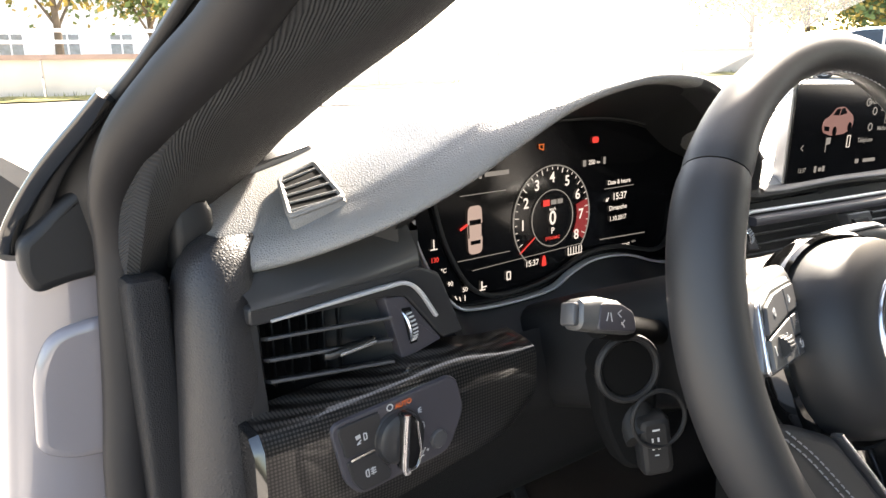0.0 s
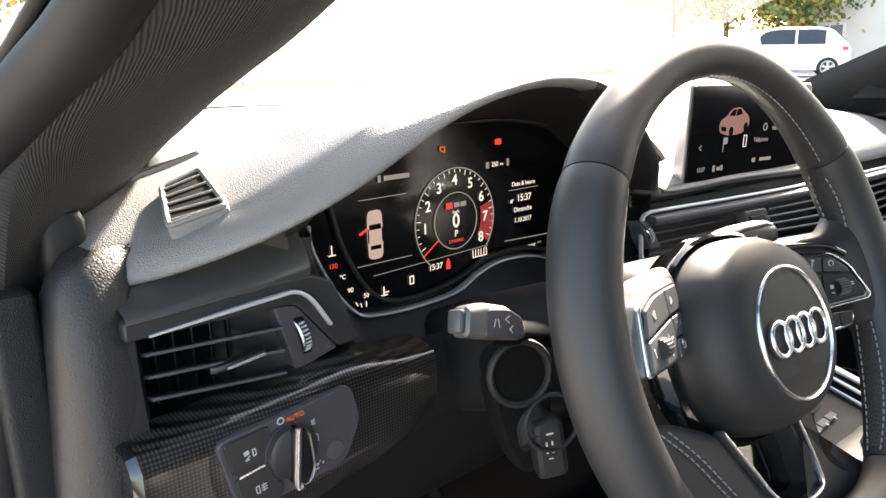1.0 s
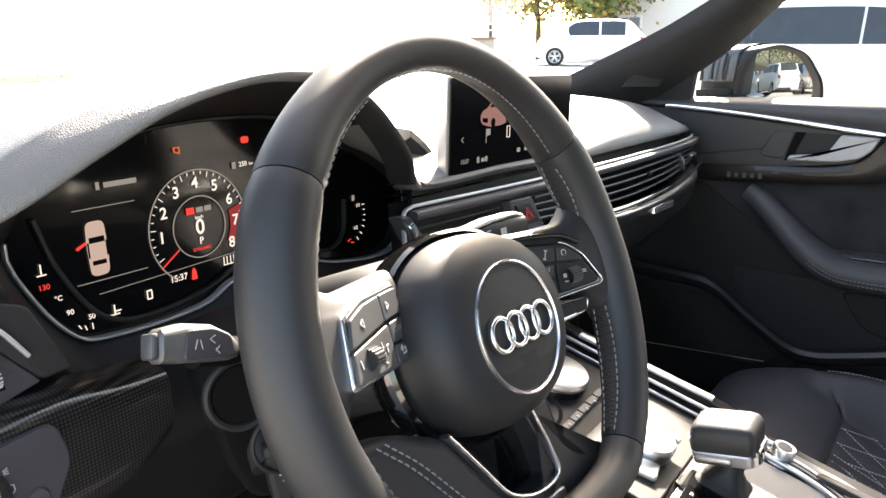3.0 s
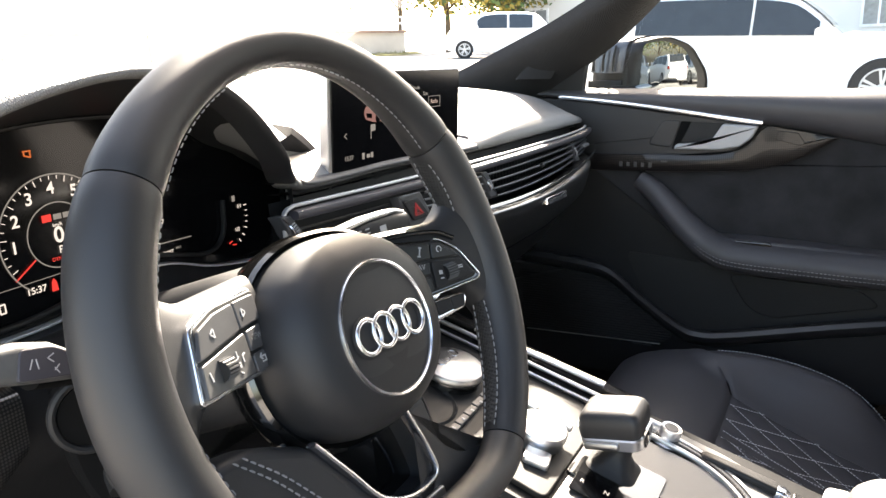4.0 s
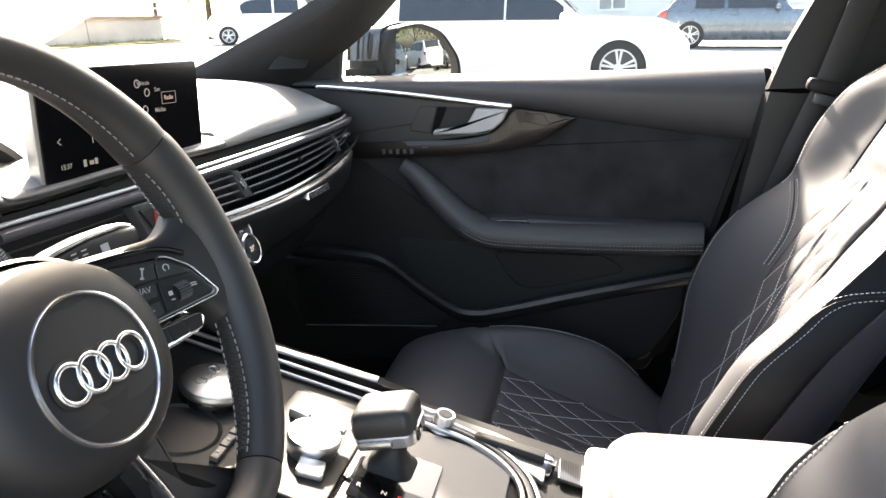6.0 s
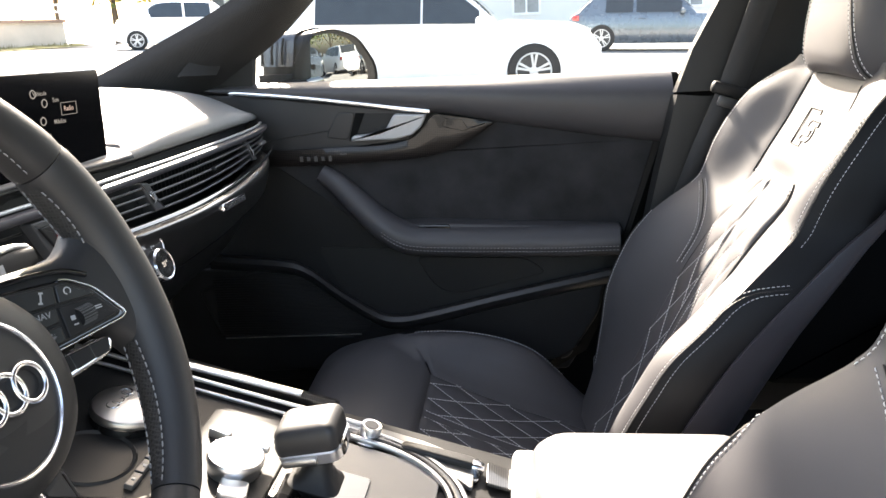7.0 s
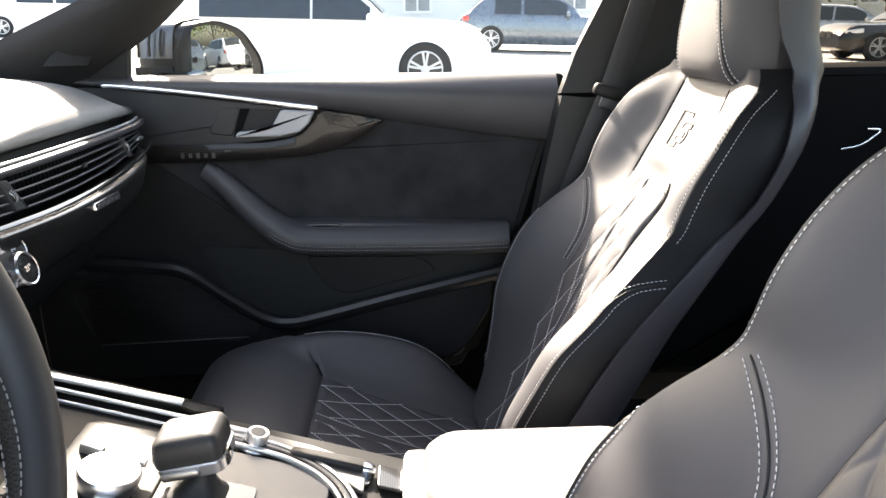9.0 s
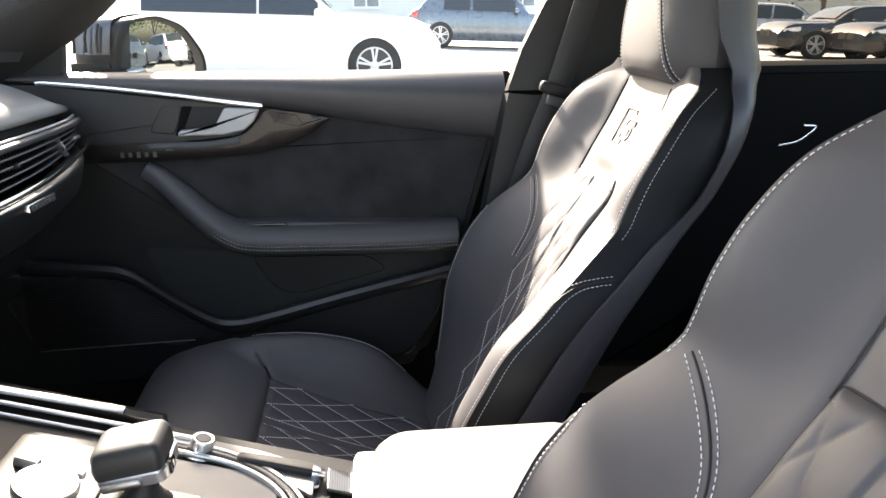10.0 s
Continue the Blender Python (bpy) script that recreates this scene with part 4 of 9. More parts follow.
ls_mark(-0.6430, 0.7150, [(-0.0024, 0.0018, 0.0036, 0.0028, 8), (0.0020, 0.0002, 0.0007, 0.0050), (0.0032, 0.0024, 0.0022, 0.0007, -15), (0.0032, -0.0020, 0.0022, 0.0007, 15), (0.0042, 0.0002, 0.0007, 0.0034), (-0.0018, -0.0018, 0.0034, 0.0007, 35), (-0.0024, -0.0032, 0.0030, 0.0007)], "lamp_symbol", 0.0054)
ls_mark(-0.6375, 0.6885, [(-0.0014, 0, 0.0007, 0.0056), (-0.0026, 0.0024, 0.0020, 0.0007, 20), (-0.0026, -0.0024, 0.0020, 0.0007, -20), (-0.0036, 0, 0.0007, 0.0036), (0.0022, 0.0018, 0.0040, 0.0007), (0.0022, 0, 0.0040, 0.0007), (0.0022, -0.0018, 0.0040, 0.0007), (0.0018, 0, 0.0007, 0.0056)], "fog_symbol", 0.0054)

# ---- steering wheel ----
WC, WTH = Vector((-0.3737, -0.0516, 0.798)), radians(20.5)
WM = Matrix.Translation(WC) @ pose(0, 0, 0, 0, 0, -2.4) @ frm((0, 0, 0), (1, 0, 0), (0, math.sin(WTH), math.cos(WTH))) @ pose(0, 0, 0, 0, 0, -2.1)
WZ = WM.to_3x3() @ Vector((0, 0, 1))
sw = thing("steering_wheel", "black leather steering wheel with light stitching and chrome details", "steering wheel", WC)
WRX, WRY = 0.164, 0.171


def rim_c(a):
    """Centre line of the rim: nearly round, dished at the sides, with a flattened foot."""
    x, y = WRX * math.cos(a), WRY * math.sin(a)
    lim = -0.150
    if y < lim + 0.02:
        y = lim + 0.02 - 0.02 * math.tanh((lim + 0.02 - y) / 0.02)
    return Vector((x, y, -0.0098 * math.cos(a) ** 2))


def rim_r(a):
    """Thickness of the rim: full grips at the sides, slim at the top."""
    d = math.degrees(a) % 360
    swell = sum(0.0016 * math.exp(-((d - c + 180) % 360 - 180) ** 2 / 200.0) for c in (30, 150))
    return 0.0137 + 0.0064 * math.cos(a) ** 2 + swell


def rim_point(a, b, lift=0.0, k=1.0):
    p = rim_c(a)
    out = Vector((math.cos(a) / WRX, math.sin(a) / WRY, 0)).normalized()
    r = rim_r(a) * k + lift
    return WM @ (p + out * (r * math.cos(b)) + Vector((0, 0, r * 1.02 * math.sin(b))))


def rim_section(name, a0, a1, mat, label, k=24):
    n = max(6, int(abs(a1 - a0) / 2))
    rings = []
    for i in range(n + 1):
        a = radians(a0 + (a1 - a0) * i / n)
        edge = 0.955 if i in (0, n) else 0.992 if i in (1, n - 1) else 1.0
        rings.append([rim_point(a, 2 * math.pi * j / k, 0, edge) for j in range(k)])
    return part(name, loft(bmesh.new(), rings), mat, sw, label)


rim_section("rim_top", 35.3, 144.7, RIM_LEATHER, "smooth leather upper rim")
rim_section("rim_side", 145, 231.6, RIM_LEATHER, "smooth leather grip")
rim_section("rim_side", -51.6, 35, RIM_LEATHER, "smooth leather grip")
rim_section("rim_foot", 232, 308, RIM_LEATHER, "smooth leather flattened rim foot")

for a0, a1 in ((147, 166), (192, 230), (-50, -13), (14, 33)):
    rr = []
    for i in range(31):
        a = radians(a0 + (a1 - a0) * i / 30)
        e = 0.35 + 0.65 * math.sin(math.pi * min(1, 0.12 + 0.76 * i / 30)) ** 0.5
        rr.append([rim_point(a, radians(188 + 0.62 * b * e), 0.0007) for b in (-33, -22, -11, 0, 11, 22, 33)])
    part("perforated_strip", sheet(rr), PERF_LEATHER, sw, "perforated leather grip strip")
    for sg in (-1, 1):
        bm = bmesh.new()
        path = []
        for i in range(61):
            e = 0.35 + 0.65 * math.sin(math.pi * min(1, 0.12 + 0.76 * i / 60)) ** 0.5
            path.append(rim_point(radians(a0 + (a1 - a0) * i / 60), radians(188 + sg * 21.5 * e), 0.0011))
        stitches(bm, path, lambda p: (WC - p) * 0.6 + WZ * 0.1, 0.0040, 0.0016, 0.00055)
        part("grip_stitching", bm, RIMTHREAD, sw, "grey thread stitches")
bm = bmesh.new()
stitches(bm, [rim_point(radians(38 + 104 * i / 70), radians(166), 0.0010) for i in range(71)], lambda p: (WC - p) * 0.6 + WZ * 0.3, 0.0036, 0.0016, 0.0005)
part("rim_stitching", bm, RIMTHREAD, sw, "grey thread stitches")

# airbag cover
HC = Vector((0.0, -0.013, 0))


def hub_ring(s, off, n=56):
    pts = []
    for i in range(n):
        a = 2 * math.pi * i / n
        ca, sa = math.cos(a), math.sin(a)
        ax = 0.0765
        by = 0.064 if sa > 0 else 0.0665
        e = 2.25
        r = (abs(ca / ax) ** e + abs(sa / by) ** e) ** (-1 / e)
        pts.append(WM @ (HC + Vector((r * ca * s, r * sa * s, off))))
    return pts


bm = bmesh.new()
loft(bm, [hub_ring(s, o) for s, o in ((0.90, -0.055), (0.985, -0.046), (1.0, -0.034), (0.995, -0.022), (0.965, -0.011), (0.91, -0.003), (0.83, 0.004), (0.72, 0.0085), (0.60, 0.0105), (0.40, 0.0115), (0.2, 0.012))])
hub = part("airbag_cover", bm, HUBSKIN, sw, "black domed airbag cover")
EM = WM @ Matrix.Translation((0.0, -0.0160, 0.0095))
bm = bmesh.new()
lathe(bm, EM, [(0.0435, -0.008), (0.0435, 0.0012), (0.0428, 0.0030), (0.0417, 0.0034), (0.0408, 0.0024), (0.0405, 0.0)], 72)
part("emblem_ring", bm, CHROME, hub, "chrome ring round the emblem")
bm = bmesh.new()
lathe(bm, EM, [(0.0405, -0.004), (0.0405, 0.0012), (0.02, 0.0022), (0.0, 0.0024)], 72)
part("emblem_disc", bm, HARD, hub, "matt black emblem disc")
bm = bmesh.new()
for k in range(4):
    torus(bm, EM @ Matrix.Translation(((k - 1.5) * 0.0150, -0.0005, 0.0026)), 0.0104, 0.0030, 32, 6, rx=0.0006)
part("emblem_bed", bm, BLACK, hub)
bm = bmesh.new()
for k in range(4):
    torus(bm, EM @ Matrix.Translation(((k - 1.5) * 0.0150, -0.0005, 0.0038 + 0.0004 * (k % 2))), 0.0104, 0.0016, 36, 10)
part("emblem", bm, CHROME, hub, "chrome emblem of four rings")
# gloss bezel between cover and spokes
bm = bmesh.new()
loft(bm, [hub_ring(s, o) for s, o in ((1.00, -0.052), (1.07, -0.048), (1.105, -0.038), (1.085, -0.029), (1.05, -0.027), (1.00, -0.031))])
part("cover_bezel", bm, GLOSS, sw)


def spoke_plate(name, poly, z0, depth, bev, mat, label="", parent=None, r=0.006, base=None):
    bm = bmesh.new()
    prism(bm, rounded(poly, r), (base or WM) @ Matrix.Translation((0, 0, z0)), depth, bev, 3)
    return part(name, bm, mat, parent or sw, label)


# spokes flare into the rim; each carries a switch pod that faces the hub
POD_L = [(-0.0325, -0.0225), (-0.0240, 0.0170), (-0.0020, 0.0245), (0.0420, 0.0275), (0.0420, -0.0215)]
POD_R = [(-0.0400, 0.0245), (0.0045, 0.0160), (0.0190, 0.0040), (0.0325, -0.0205), (0.0290, -0.0230), (-0.0400, -0.0225)]
for s in (-1, 1):
    rings = []
    for i in range(15):
        u = i / 14
        x = 0.060 + 0.098 * u
        top = 0.043 - 0.008 * u + 0.040 * max(0, u - 0.55) ** 2 / 0.20
        low = -0.012 - 0.006 * u - 0.060 * max(0, u - 0.60) ** 2 / 0.16
        zc = -0.037 + 0.024 * u
        hz = 0.012 + 0.004 * u
        rings.append([WM @ Vector((s * x, (top + low) / 2 + (top - low) / 2 * math.copysign(abs(math.cos(b)) ** 0.6, math.cos(b)), zc + hz * math.copysign(abs(math.sin(b)) ** 0.7, math.sin(b)))) for b in [2 * math.pi * j / 28 for j in range(28)]])
    part("spoke", loft(bmesh.new(), rings), RIM_LEATHER, sw, "leather covered spoke")
    PM = WM @ Matrix.Translation((s * 0.105, 0.008, -0.0103)) @ pose(0, 0, 0, 0, -18 * s, 0)
    out = POD_L if s < 0 else POD_R
    pod = spoke_plate("switch_pod", out, -0.012, 0.0120, 0.0014, CHROME if s < 0 else GLOSS, "silver framed switch pod" if s < 0 else "gloss black framed switch pod", r=0.005, base=PM)
    cx, cy = (0.008, 0.003) if s < 0 else (-0.006, -0.001)
    spoke_plate("pod_face", [(cx + (x - cx) * (0.93 if x < cx or s > 0 else 1.0), cy + (y - cy) * 0.91) for x, y in out], -0.003, 0.0036, 0.0008, BLACK, "", pod, 0.004, PM)
    if s < 0:
        keys = [([(-0.0262, -0.0010), (-0.0205, 0.0140), (-0.0035, 0.0195), (0.0155, 0.0215), (0.0155, 0.0060)], GREYPL), ([(0.0165, 0.0216), (0.0385, 0.0228), (0.0385, 0.0080), (0.0165, 0.0062)], GREYPL), ([(0.0200, 0.0042), (0.0385, 0.0058), (0.0385, -0.0070), (0.0200, -0.0072)], GREYPL), ([(0.0200, -0.0092), (0.0385, -0.0088), (0.0385, -0.0185), (0.0200, -0.0195)], GREYPL), ([(-0.0262, -0.0032), (0.0180, 0.0042), (0.0180, -0.0190), (-0.0290, -0.0200)], STALKGREY)]
    else:
        keys = [([(-0.0380, 0.0212), (-0.0060, 0.0148), (-0.0090, 0.0035), (-0.0380, 0.0075)], VENTBLK), ([(-0.0050, 0.0145), (0.0030, 0.0128), (0.0155, 0.0025), (0.0170, -0.0010), (-0.0078, 0.0032)], VENTBLK), ([(-0.0380, 0.0058), (-0.0110, 0.0020), (-0.0130, -0.0075), (-0.0380, -0.0058)], VENTBLK), ([(-0.0380, -0.0078), (-0.0135, -0.0092), (-0.0145, -0.0195), (-0.0380, -0.0195)], VENTBLK), ([(-0.0092, 0.0015), (0.0175, -0.0028), (0.0275, -0.0185), (-0.0120, -0.0195)], HARD)]
    for poly, mt in keys:
        spoke_plate("switch_button", poly, 0.0, 0.0024, 0.0008, mt, "", pod, 0.002, PM)
    pm = PM @ Matrix.Translation((-0.0080, -0.0095, 0.0020) if s < 0 else (0.0045, -0.0100, 0.0020))
    bm = bmesh.new()
    sweep(bm, [pm @ Vector((-0.0050, 0, 0)), pm @ Vector((0.0050, 0, 0))], circle(0.0056, 20), up=PM.to_3x3() @ Vector((0, 0, 1)))
    part("scroll_wheel", bm, BLACK, pod, "black ribbed scroll wheel")
    bm = bmesh.new()
    for k in range(9):
        a = radians(10 + 20 * k)
        block(bm, None, (0.0098, 0.0009, 0.0009), 0, pm @ Matrix.Translation((0, 0.0057 * math.cos(a), 0.0057 * math.sin(a))))
    part("scroll_ribs", bm, GREYPL, pod, smooth=False)
    lm = PM @ Matrix.Translation((0, 0, 0.0024))
    if s < 0:
        for x, y, sg in ((-0.0100, 0.0100, -1), (0.0235, 0.0145, 1)):
            bars([(x, y + 0.0012, 0.0038, 0.0007, -35 * sg), (x, y - 0.0012, 0.0038, 0.0007, 35 * sg), (x - 0.0016 * sg, y, 0.0007, 0.0046)], lm, LABELW, pod, "arrow_mark")
        lettering("VIEW", lm @ pose(0.0285, -0.0005, 0, 0, 0, 2), 0.0050, LABELW, pod)
        bars([(0.0285, -0.0120, 0.0050, 0.0008), (0.0308, -0.0135, 0.0008, 0.003), (0.0288, -0.0150, 0.0046, 0.0008), (0.0262, -0.0112, 0.0030, 0.0008, 40), (0.0262, -0.0128, 0.0030, 0.0008, -40)], lm, LABELW, pod, "return_mark")
        bars([(0.0045, -0.0070, 0.0026, 0.0008, 30), (0.0045, -0.0055, 0.0008, 0.004), (0.0045, -0.0110, 0.0024, 0.0030), (0.0045, -0.0150, 0.0030, 0.0008, -30), (0.0105, -0.0065, 0.0030, 0.0008, 20), (0.0095, -0.0085, 0.0008, 0.0040), (-0.0215, -0.0100, 0.0008, 0.0050, 12)], lm, LABELW, pod, "wheel_mark")
    else:
        lettering("NAV", lm @ pose(-0.0215, 0.0000, 0, 0, 0, -8), 0.0056, LABELW, pod)
        lettering("*", lm @ pose(-0.0215, -0.0155, 0, 0, 0, 0), 0.0100, LABELW, pod)
        bars([(-0.0170, 0.0108, 0.0010, 0.0060, -25), (-0.0155, 0.0138, 0.0026, 0.0012, -20), (-0.0185, 0.0080, 0.0026, 0.0012, -20)], lm, LABELW, pod, "phone_mark")
        bm = bmesh.new()
        torus(bm, lm @ Matrix.Translation((0.0010, 0.0085, 0)), 0.0022, 0.0004, 16, 5, -60, 240)
        part("voice_mark", bm, LABELW, pod)
        bars([(0.0150, -0.0100, 0.0050, 0.0008, -8), (0.0150, -0.0085, 0.0050, 0.0008, -8), (-0.0040, -0.0085, 0.0030, 0.0030, -8), (-0.0040, -0.0130, 0.0030, 0.0010, -8)], lm, LABELW, pod, "wheel_mark")
        bm = bmesh.new()
        sweep(bm, [PM @ Vector((x, y, 0.0002)) for x, y in rounded(POD_R, 0.005)[5:26]], rrect(0.0016, 0.0026, 0.0006, 2), up=PM.to_3x3() @ Vector((0, 0, 1)))
        part("pod_edge", bm, CHROME, pod, "thin chrome edge")
        bm = bmesh.new()
        sweep(bm, [PM @ Vector(p) for p in crom([(-0.046, 0.0290, -0.002), (-0.020, 0.0262, -0.001), (0.004, 0.0215, -0.001), (0.020, 0.0130, -0.002)], 5)], rrect(0.0040, 0.0050, 0.0018, 2), up=PM.to_3x3() @ Vector((0, 0, 1)))
        part("spoke_lip", bm, GLOSS, sw, "gloss black spoke edge")
strip = spoke_plate("lower_switch_strip", [(-0.030, -0.0262), (0.0130, -0.0285), (0.0170, -0.0330), (0.0120, -0.0405), (-0.030, -0.0430)], -0.012, 0.0100, 0.002, CHROME, "silver edged switch strip", r=0.004, base=PM)
for k in range(3):
    x0, x1 = -0.030 + k * 0.0148, -0.0160 + k * 0.0148
    spoke_plate("switch_button", [(x0, -0.0275 - 0.0008 * k), (x1, -0.0282 - 0.0008 * k), (x1 - (0.003 if k == 2 else 0), -0.0385), (x0, -0.0390)], -0.0025, 0.0020, 0.0006, HARD, "", strip, 0.001, PM)
# lower spoke: leather wings round a dark insert
UL = [(-0.066, -0.0625), (-0.046, -0.0900), (-0.026, -0.1160), (0.002, -0.1270), (0.0275, -0.1245), (0.0275, -0.1080), (0.0180, -0.0760)]
spoke_plate("lower_wing", [(-0.130, -0.044), (-0.102, -0.047)] + UL[:4] + [(0.000, -0.152), (-0.085, -0.150), (-0.128, -0.105), (-0.146, -0.070)], -0.036, 0.020, 0.007, RIM_LEATHER, "leather covered lower spoke", r=0.008)
spoke_plate("lower_leg", UL[3:] + [(0.046, -0.070), (0.050, -0.108), (0.066, -0.121), (0.100, -0.128), (0.080, -0.150), (0.000, -0.152)], -0.036, 0.020, 0.006, RIM_LEATHER, "leather covered lower spoke", r=0.006)
spoke_plate("lower_insert", [(-0.072, -0.058), (0.022, -0.068), (0.030, -0.127), (0.0, -0.129), (-0.050, -0.092)], -0.047, 0.012, 0.003, GLOSS, "piano black insert")
bm = bmesh.new()
sweep(bm, [WM @ Vector((p.x, p.y, -0.0160)) for p in crom([(x, y, 0) for x, y in UL], 6)], rrect(0.0034, 0.008, 0.0012, 2), up=WZ)
part("lower_spoke_trim", bm, CHROME, sw, "chrome spoke edging")
for off in (0.0, 0.0065):
    bm = bmesh.new()
    stitches(bm, [WM @ Vector((p.x + off, p.y, -0.0156)) for p in crom([(-0.1180, -0.0500, 0), (-0.098, -0.0690, 0), (-0.078, -0.0930, 0), (-0.058, -0.1180, 0)], 5)], WZ, 0.0040, 0.0016, 0.0006)
    part("wing_stitching", bm, RIMTHREAD, sw, "grey thread stitches")
bm = bmesh.new()
prism(bm, rounded([(-0.02, -0.146), (0.02, -0.146), (0.02, -0.134), (-0.02, -0.134)], 0.003), WM @ Matrix.Translation((0.012, -0.001, -0.018)), 0.004, 0.001)
part("badge", bm, SILVER, sw, "silver badge plate")

# ---- column and stalks ----
col = thing("steering_column", "black steering column cover behind the wheel", "steering column", (-0.367, 0.1, 0.78))
CV = WM.to_3x3() @ Vector((0, 0, 1))
bm = bmesh.new()
base = WC + CV * -0.05
rings = []
for s, w, h in ((0.0, 0.060, 0.042), (0.02, 0.072, 0.048), (0.08, 0.078, 0.050), (0.18, 0.076, 0.050), (0.26, 0.074, 0.048)):
    c = base - CV * s
    rings.append([c + WM.to_3x3() @ Vector((x, y, 0)) for x, y in rrect(2 * w, 2 * h, 0.03, 5)])
part("shroud", loft(bm, rings), HARD, col, "grained black column shroud")


def stalk(name, a, b, r, label):
    t = thing(name, label, "stalk", a)
    bm = bmesh.new()
    sweep(bm, [a, a.lerp(b, 0.5), b], circle(r, 14), up=(0, 0, 1))
    part("stem", bm, SHADEBLACK, t)
    return t


ts = stalk("indicator_stalk", Vector((-0.440, 0.075, 0.765)), Vector((-0.530, 0.055, 0.797)), 0.009, "silver and black indicator stalk behind the wheel")
TM = frm((-0.531, 0.052, 0.8025), (0.96, -0.10, -0.27), (0.2, 0.25, 0.95)) @ Matrix.Scale(0.78, 4)
bm = bmesh.new()
rings = []
for x, w, h, dz in ((-0.030, 0.016, 0.019, 0), (-0.028, 0.022, 0.024, 0), (-0.012, 0.024, 0.028, 0.0015), (0.010, 0.024, 0.027, 0.001), (0.026, 0.020, 0.020, -0.002), (0.034, 0.012, 0.012, -0.004)):
    rings.append([TM @ Vector((x, q[1] + dz, q[0])) for q in rrect(w, h, min(w, h) * 0.32, 4)])
part("head", loft(bm, rings), STALKGREY, ts, "worn silver stalk head")
bm = bmesh.new()
prism(bm, rounded([(-0.014, -0.011), (0.028, -0.009), (0.024, 0.006), (0.010, 0.0115), (-0.012, 0.010)], 0.004), TM @ Matrix.Translation((0, 0, 0.0095)), 0.0035, 0.001)
part("face", bm, SHELLGREY, ts, "worn dark grey face")
bm = bmesh.new()
block(bm, None, (0.006, 0.018, 0.016), 0.002, TM @ Matrix.Translation((-0.0325, 0, 0)))
part("end_button", bm, GREYPL, ts)
bars([(-0.005, 0.0, 0.007, 0.0007, 75), (-0.001, 0.0, 0.007, 0.0007, 105), (0.008, 0.005, 0.005, 0.0007, 35), (0.008, 0.002, 0.005, 0.0007, -35), (0.012, -0.003, 0.005, 0.0007, 50), (0.012, -0.005, 0.005, 0.0007, -50)], TM @ Matrix.Translation((0, 0, 0.0131)), LABELW, ts, "stalk_mark")
# collar below and second stalk
cr = thing("cruise_stalk", "black cruise control stalk with printed marks", "stalk", (-0.50, 0.06, 0.74))
RM = frm((-0.4985, 0.056, 0.7590), (0.92, -0.38, 0), (0.0, 0.1, 1))
bm = bmesh.new()
torus(bm, RM, 0.0212, 0.0026, 40, 8)
part("collar", bm, HARD, cr, "black rubber collar")
bm = bmesh.new()
lathe(bm, RM @ Matrix.Translation((0, 0, -0.03)), [(0.017, 0), (0.019, 0.02), (0.018, 0.03)], 28)
part("socket", bm, SHADEBLACK, cr)
bm = bmesh.new()
torus(bm, RM @ Matrix.Translation((0.021, -0.037, 0.002)), 0.0195, 0.0016, 36, 8)
part("lower_collar", bm, HARD, cr, "black plastic collar")
bm = bmesh.new()
prism(bm, rounded([(-0.022, 0.0), (0.026, 0.0), (0.026, -0.075), (0.0, -0.075), (-0.014, -0.045)], 0.012), RM @ Matrix.Translation((0.004, -0.004, -0.032)), 0.018, 0.004)
part("housing", bm, SHADEBLACK, cr)
bm = bmesh.new()
sweep(bm, [(-0.470, 0.075, 0.725), (-0.481, 0.060, 0.712), (-0.484, 0.052, 0.705)], circle(0.013, 18), up=(0, 0, 1))
part("stem", bm, BLACK, cr)
KM = frm((-0.478, 0.050, 0.702), (0.85, -0.50, 0.12), (-0.1, 0.1, 1))
bm = bmesh.new()
block(bm, None, (0.022, 0.042, 0.020), 0.004, KM)
part("head", bm, HARD, cr)
bars([(0.0, 0.013, 0.005, 0.0012), (-0.003, 0.006, 0.0012, 0.003), (0.001, 0.006, 0.0012, 0.003), (-0.003, 0.0, 0.0016, 0.002), (0.001, 0.0, 0.0016, 0.002), (-0.001, -0.005, 0.003, 0.0008)], KM @ Matrix.Translation((0, 0, 0.0101)), LABELW, cr, "stalk_mark")
ws = stalk("wiper_stalk", Vector((-0.32, 0.080, 0.790)), Vector((-0.24, 0.055, 0.800)), 0.008, "silver topped wiper stalk with printed marks")
SM = frm((-0.227, 0.050, 0.8010), (0.97, -0.10, 0.02), (-0.2, 0.2, 0.95)) @ Matrix.Diagonal((1.0, 0.86, 0.9, 1.0))
bm = bmesh.new()
rings = []
for x, w, h, dz in ((-0.062, 0.012, 0.012, -0.004), (-0.045, 0.018, 0.020, -0.002), (0.0, 0.022, 0.028, 0), (0.035, 0.022, 0.026, 0.0), (0.052, 0.016, 0.018, 0), (0.055, 0.008, 0.010, 0)):
    rings.append([SM @ Vector((x, q[1] + dz, q[0])) for q in rrect(w, h, min(w, h) * 0.35, 4)])
part("head", loft(bm, rings), HARD, ws)
bm = bmesh.new()
rings = []
for x, w, dz in ((-0.060, 0.010, 0.005), (-0.03, 0.018, 0.0125), (0.0, 0.020, 0.0150), (0.035, 0.019, 0.0140), (0.050, 0.012, 0.009)):
    rings.append([SM @ Vector((x, q[1] + dz, q[0])) for q in rrect(w, 0.005, 0.002, 3)])
part("top_cap", loft(bm, rings), SILVER, ws, "silver top")
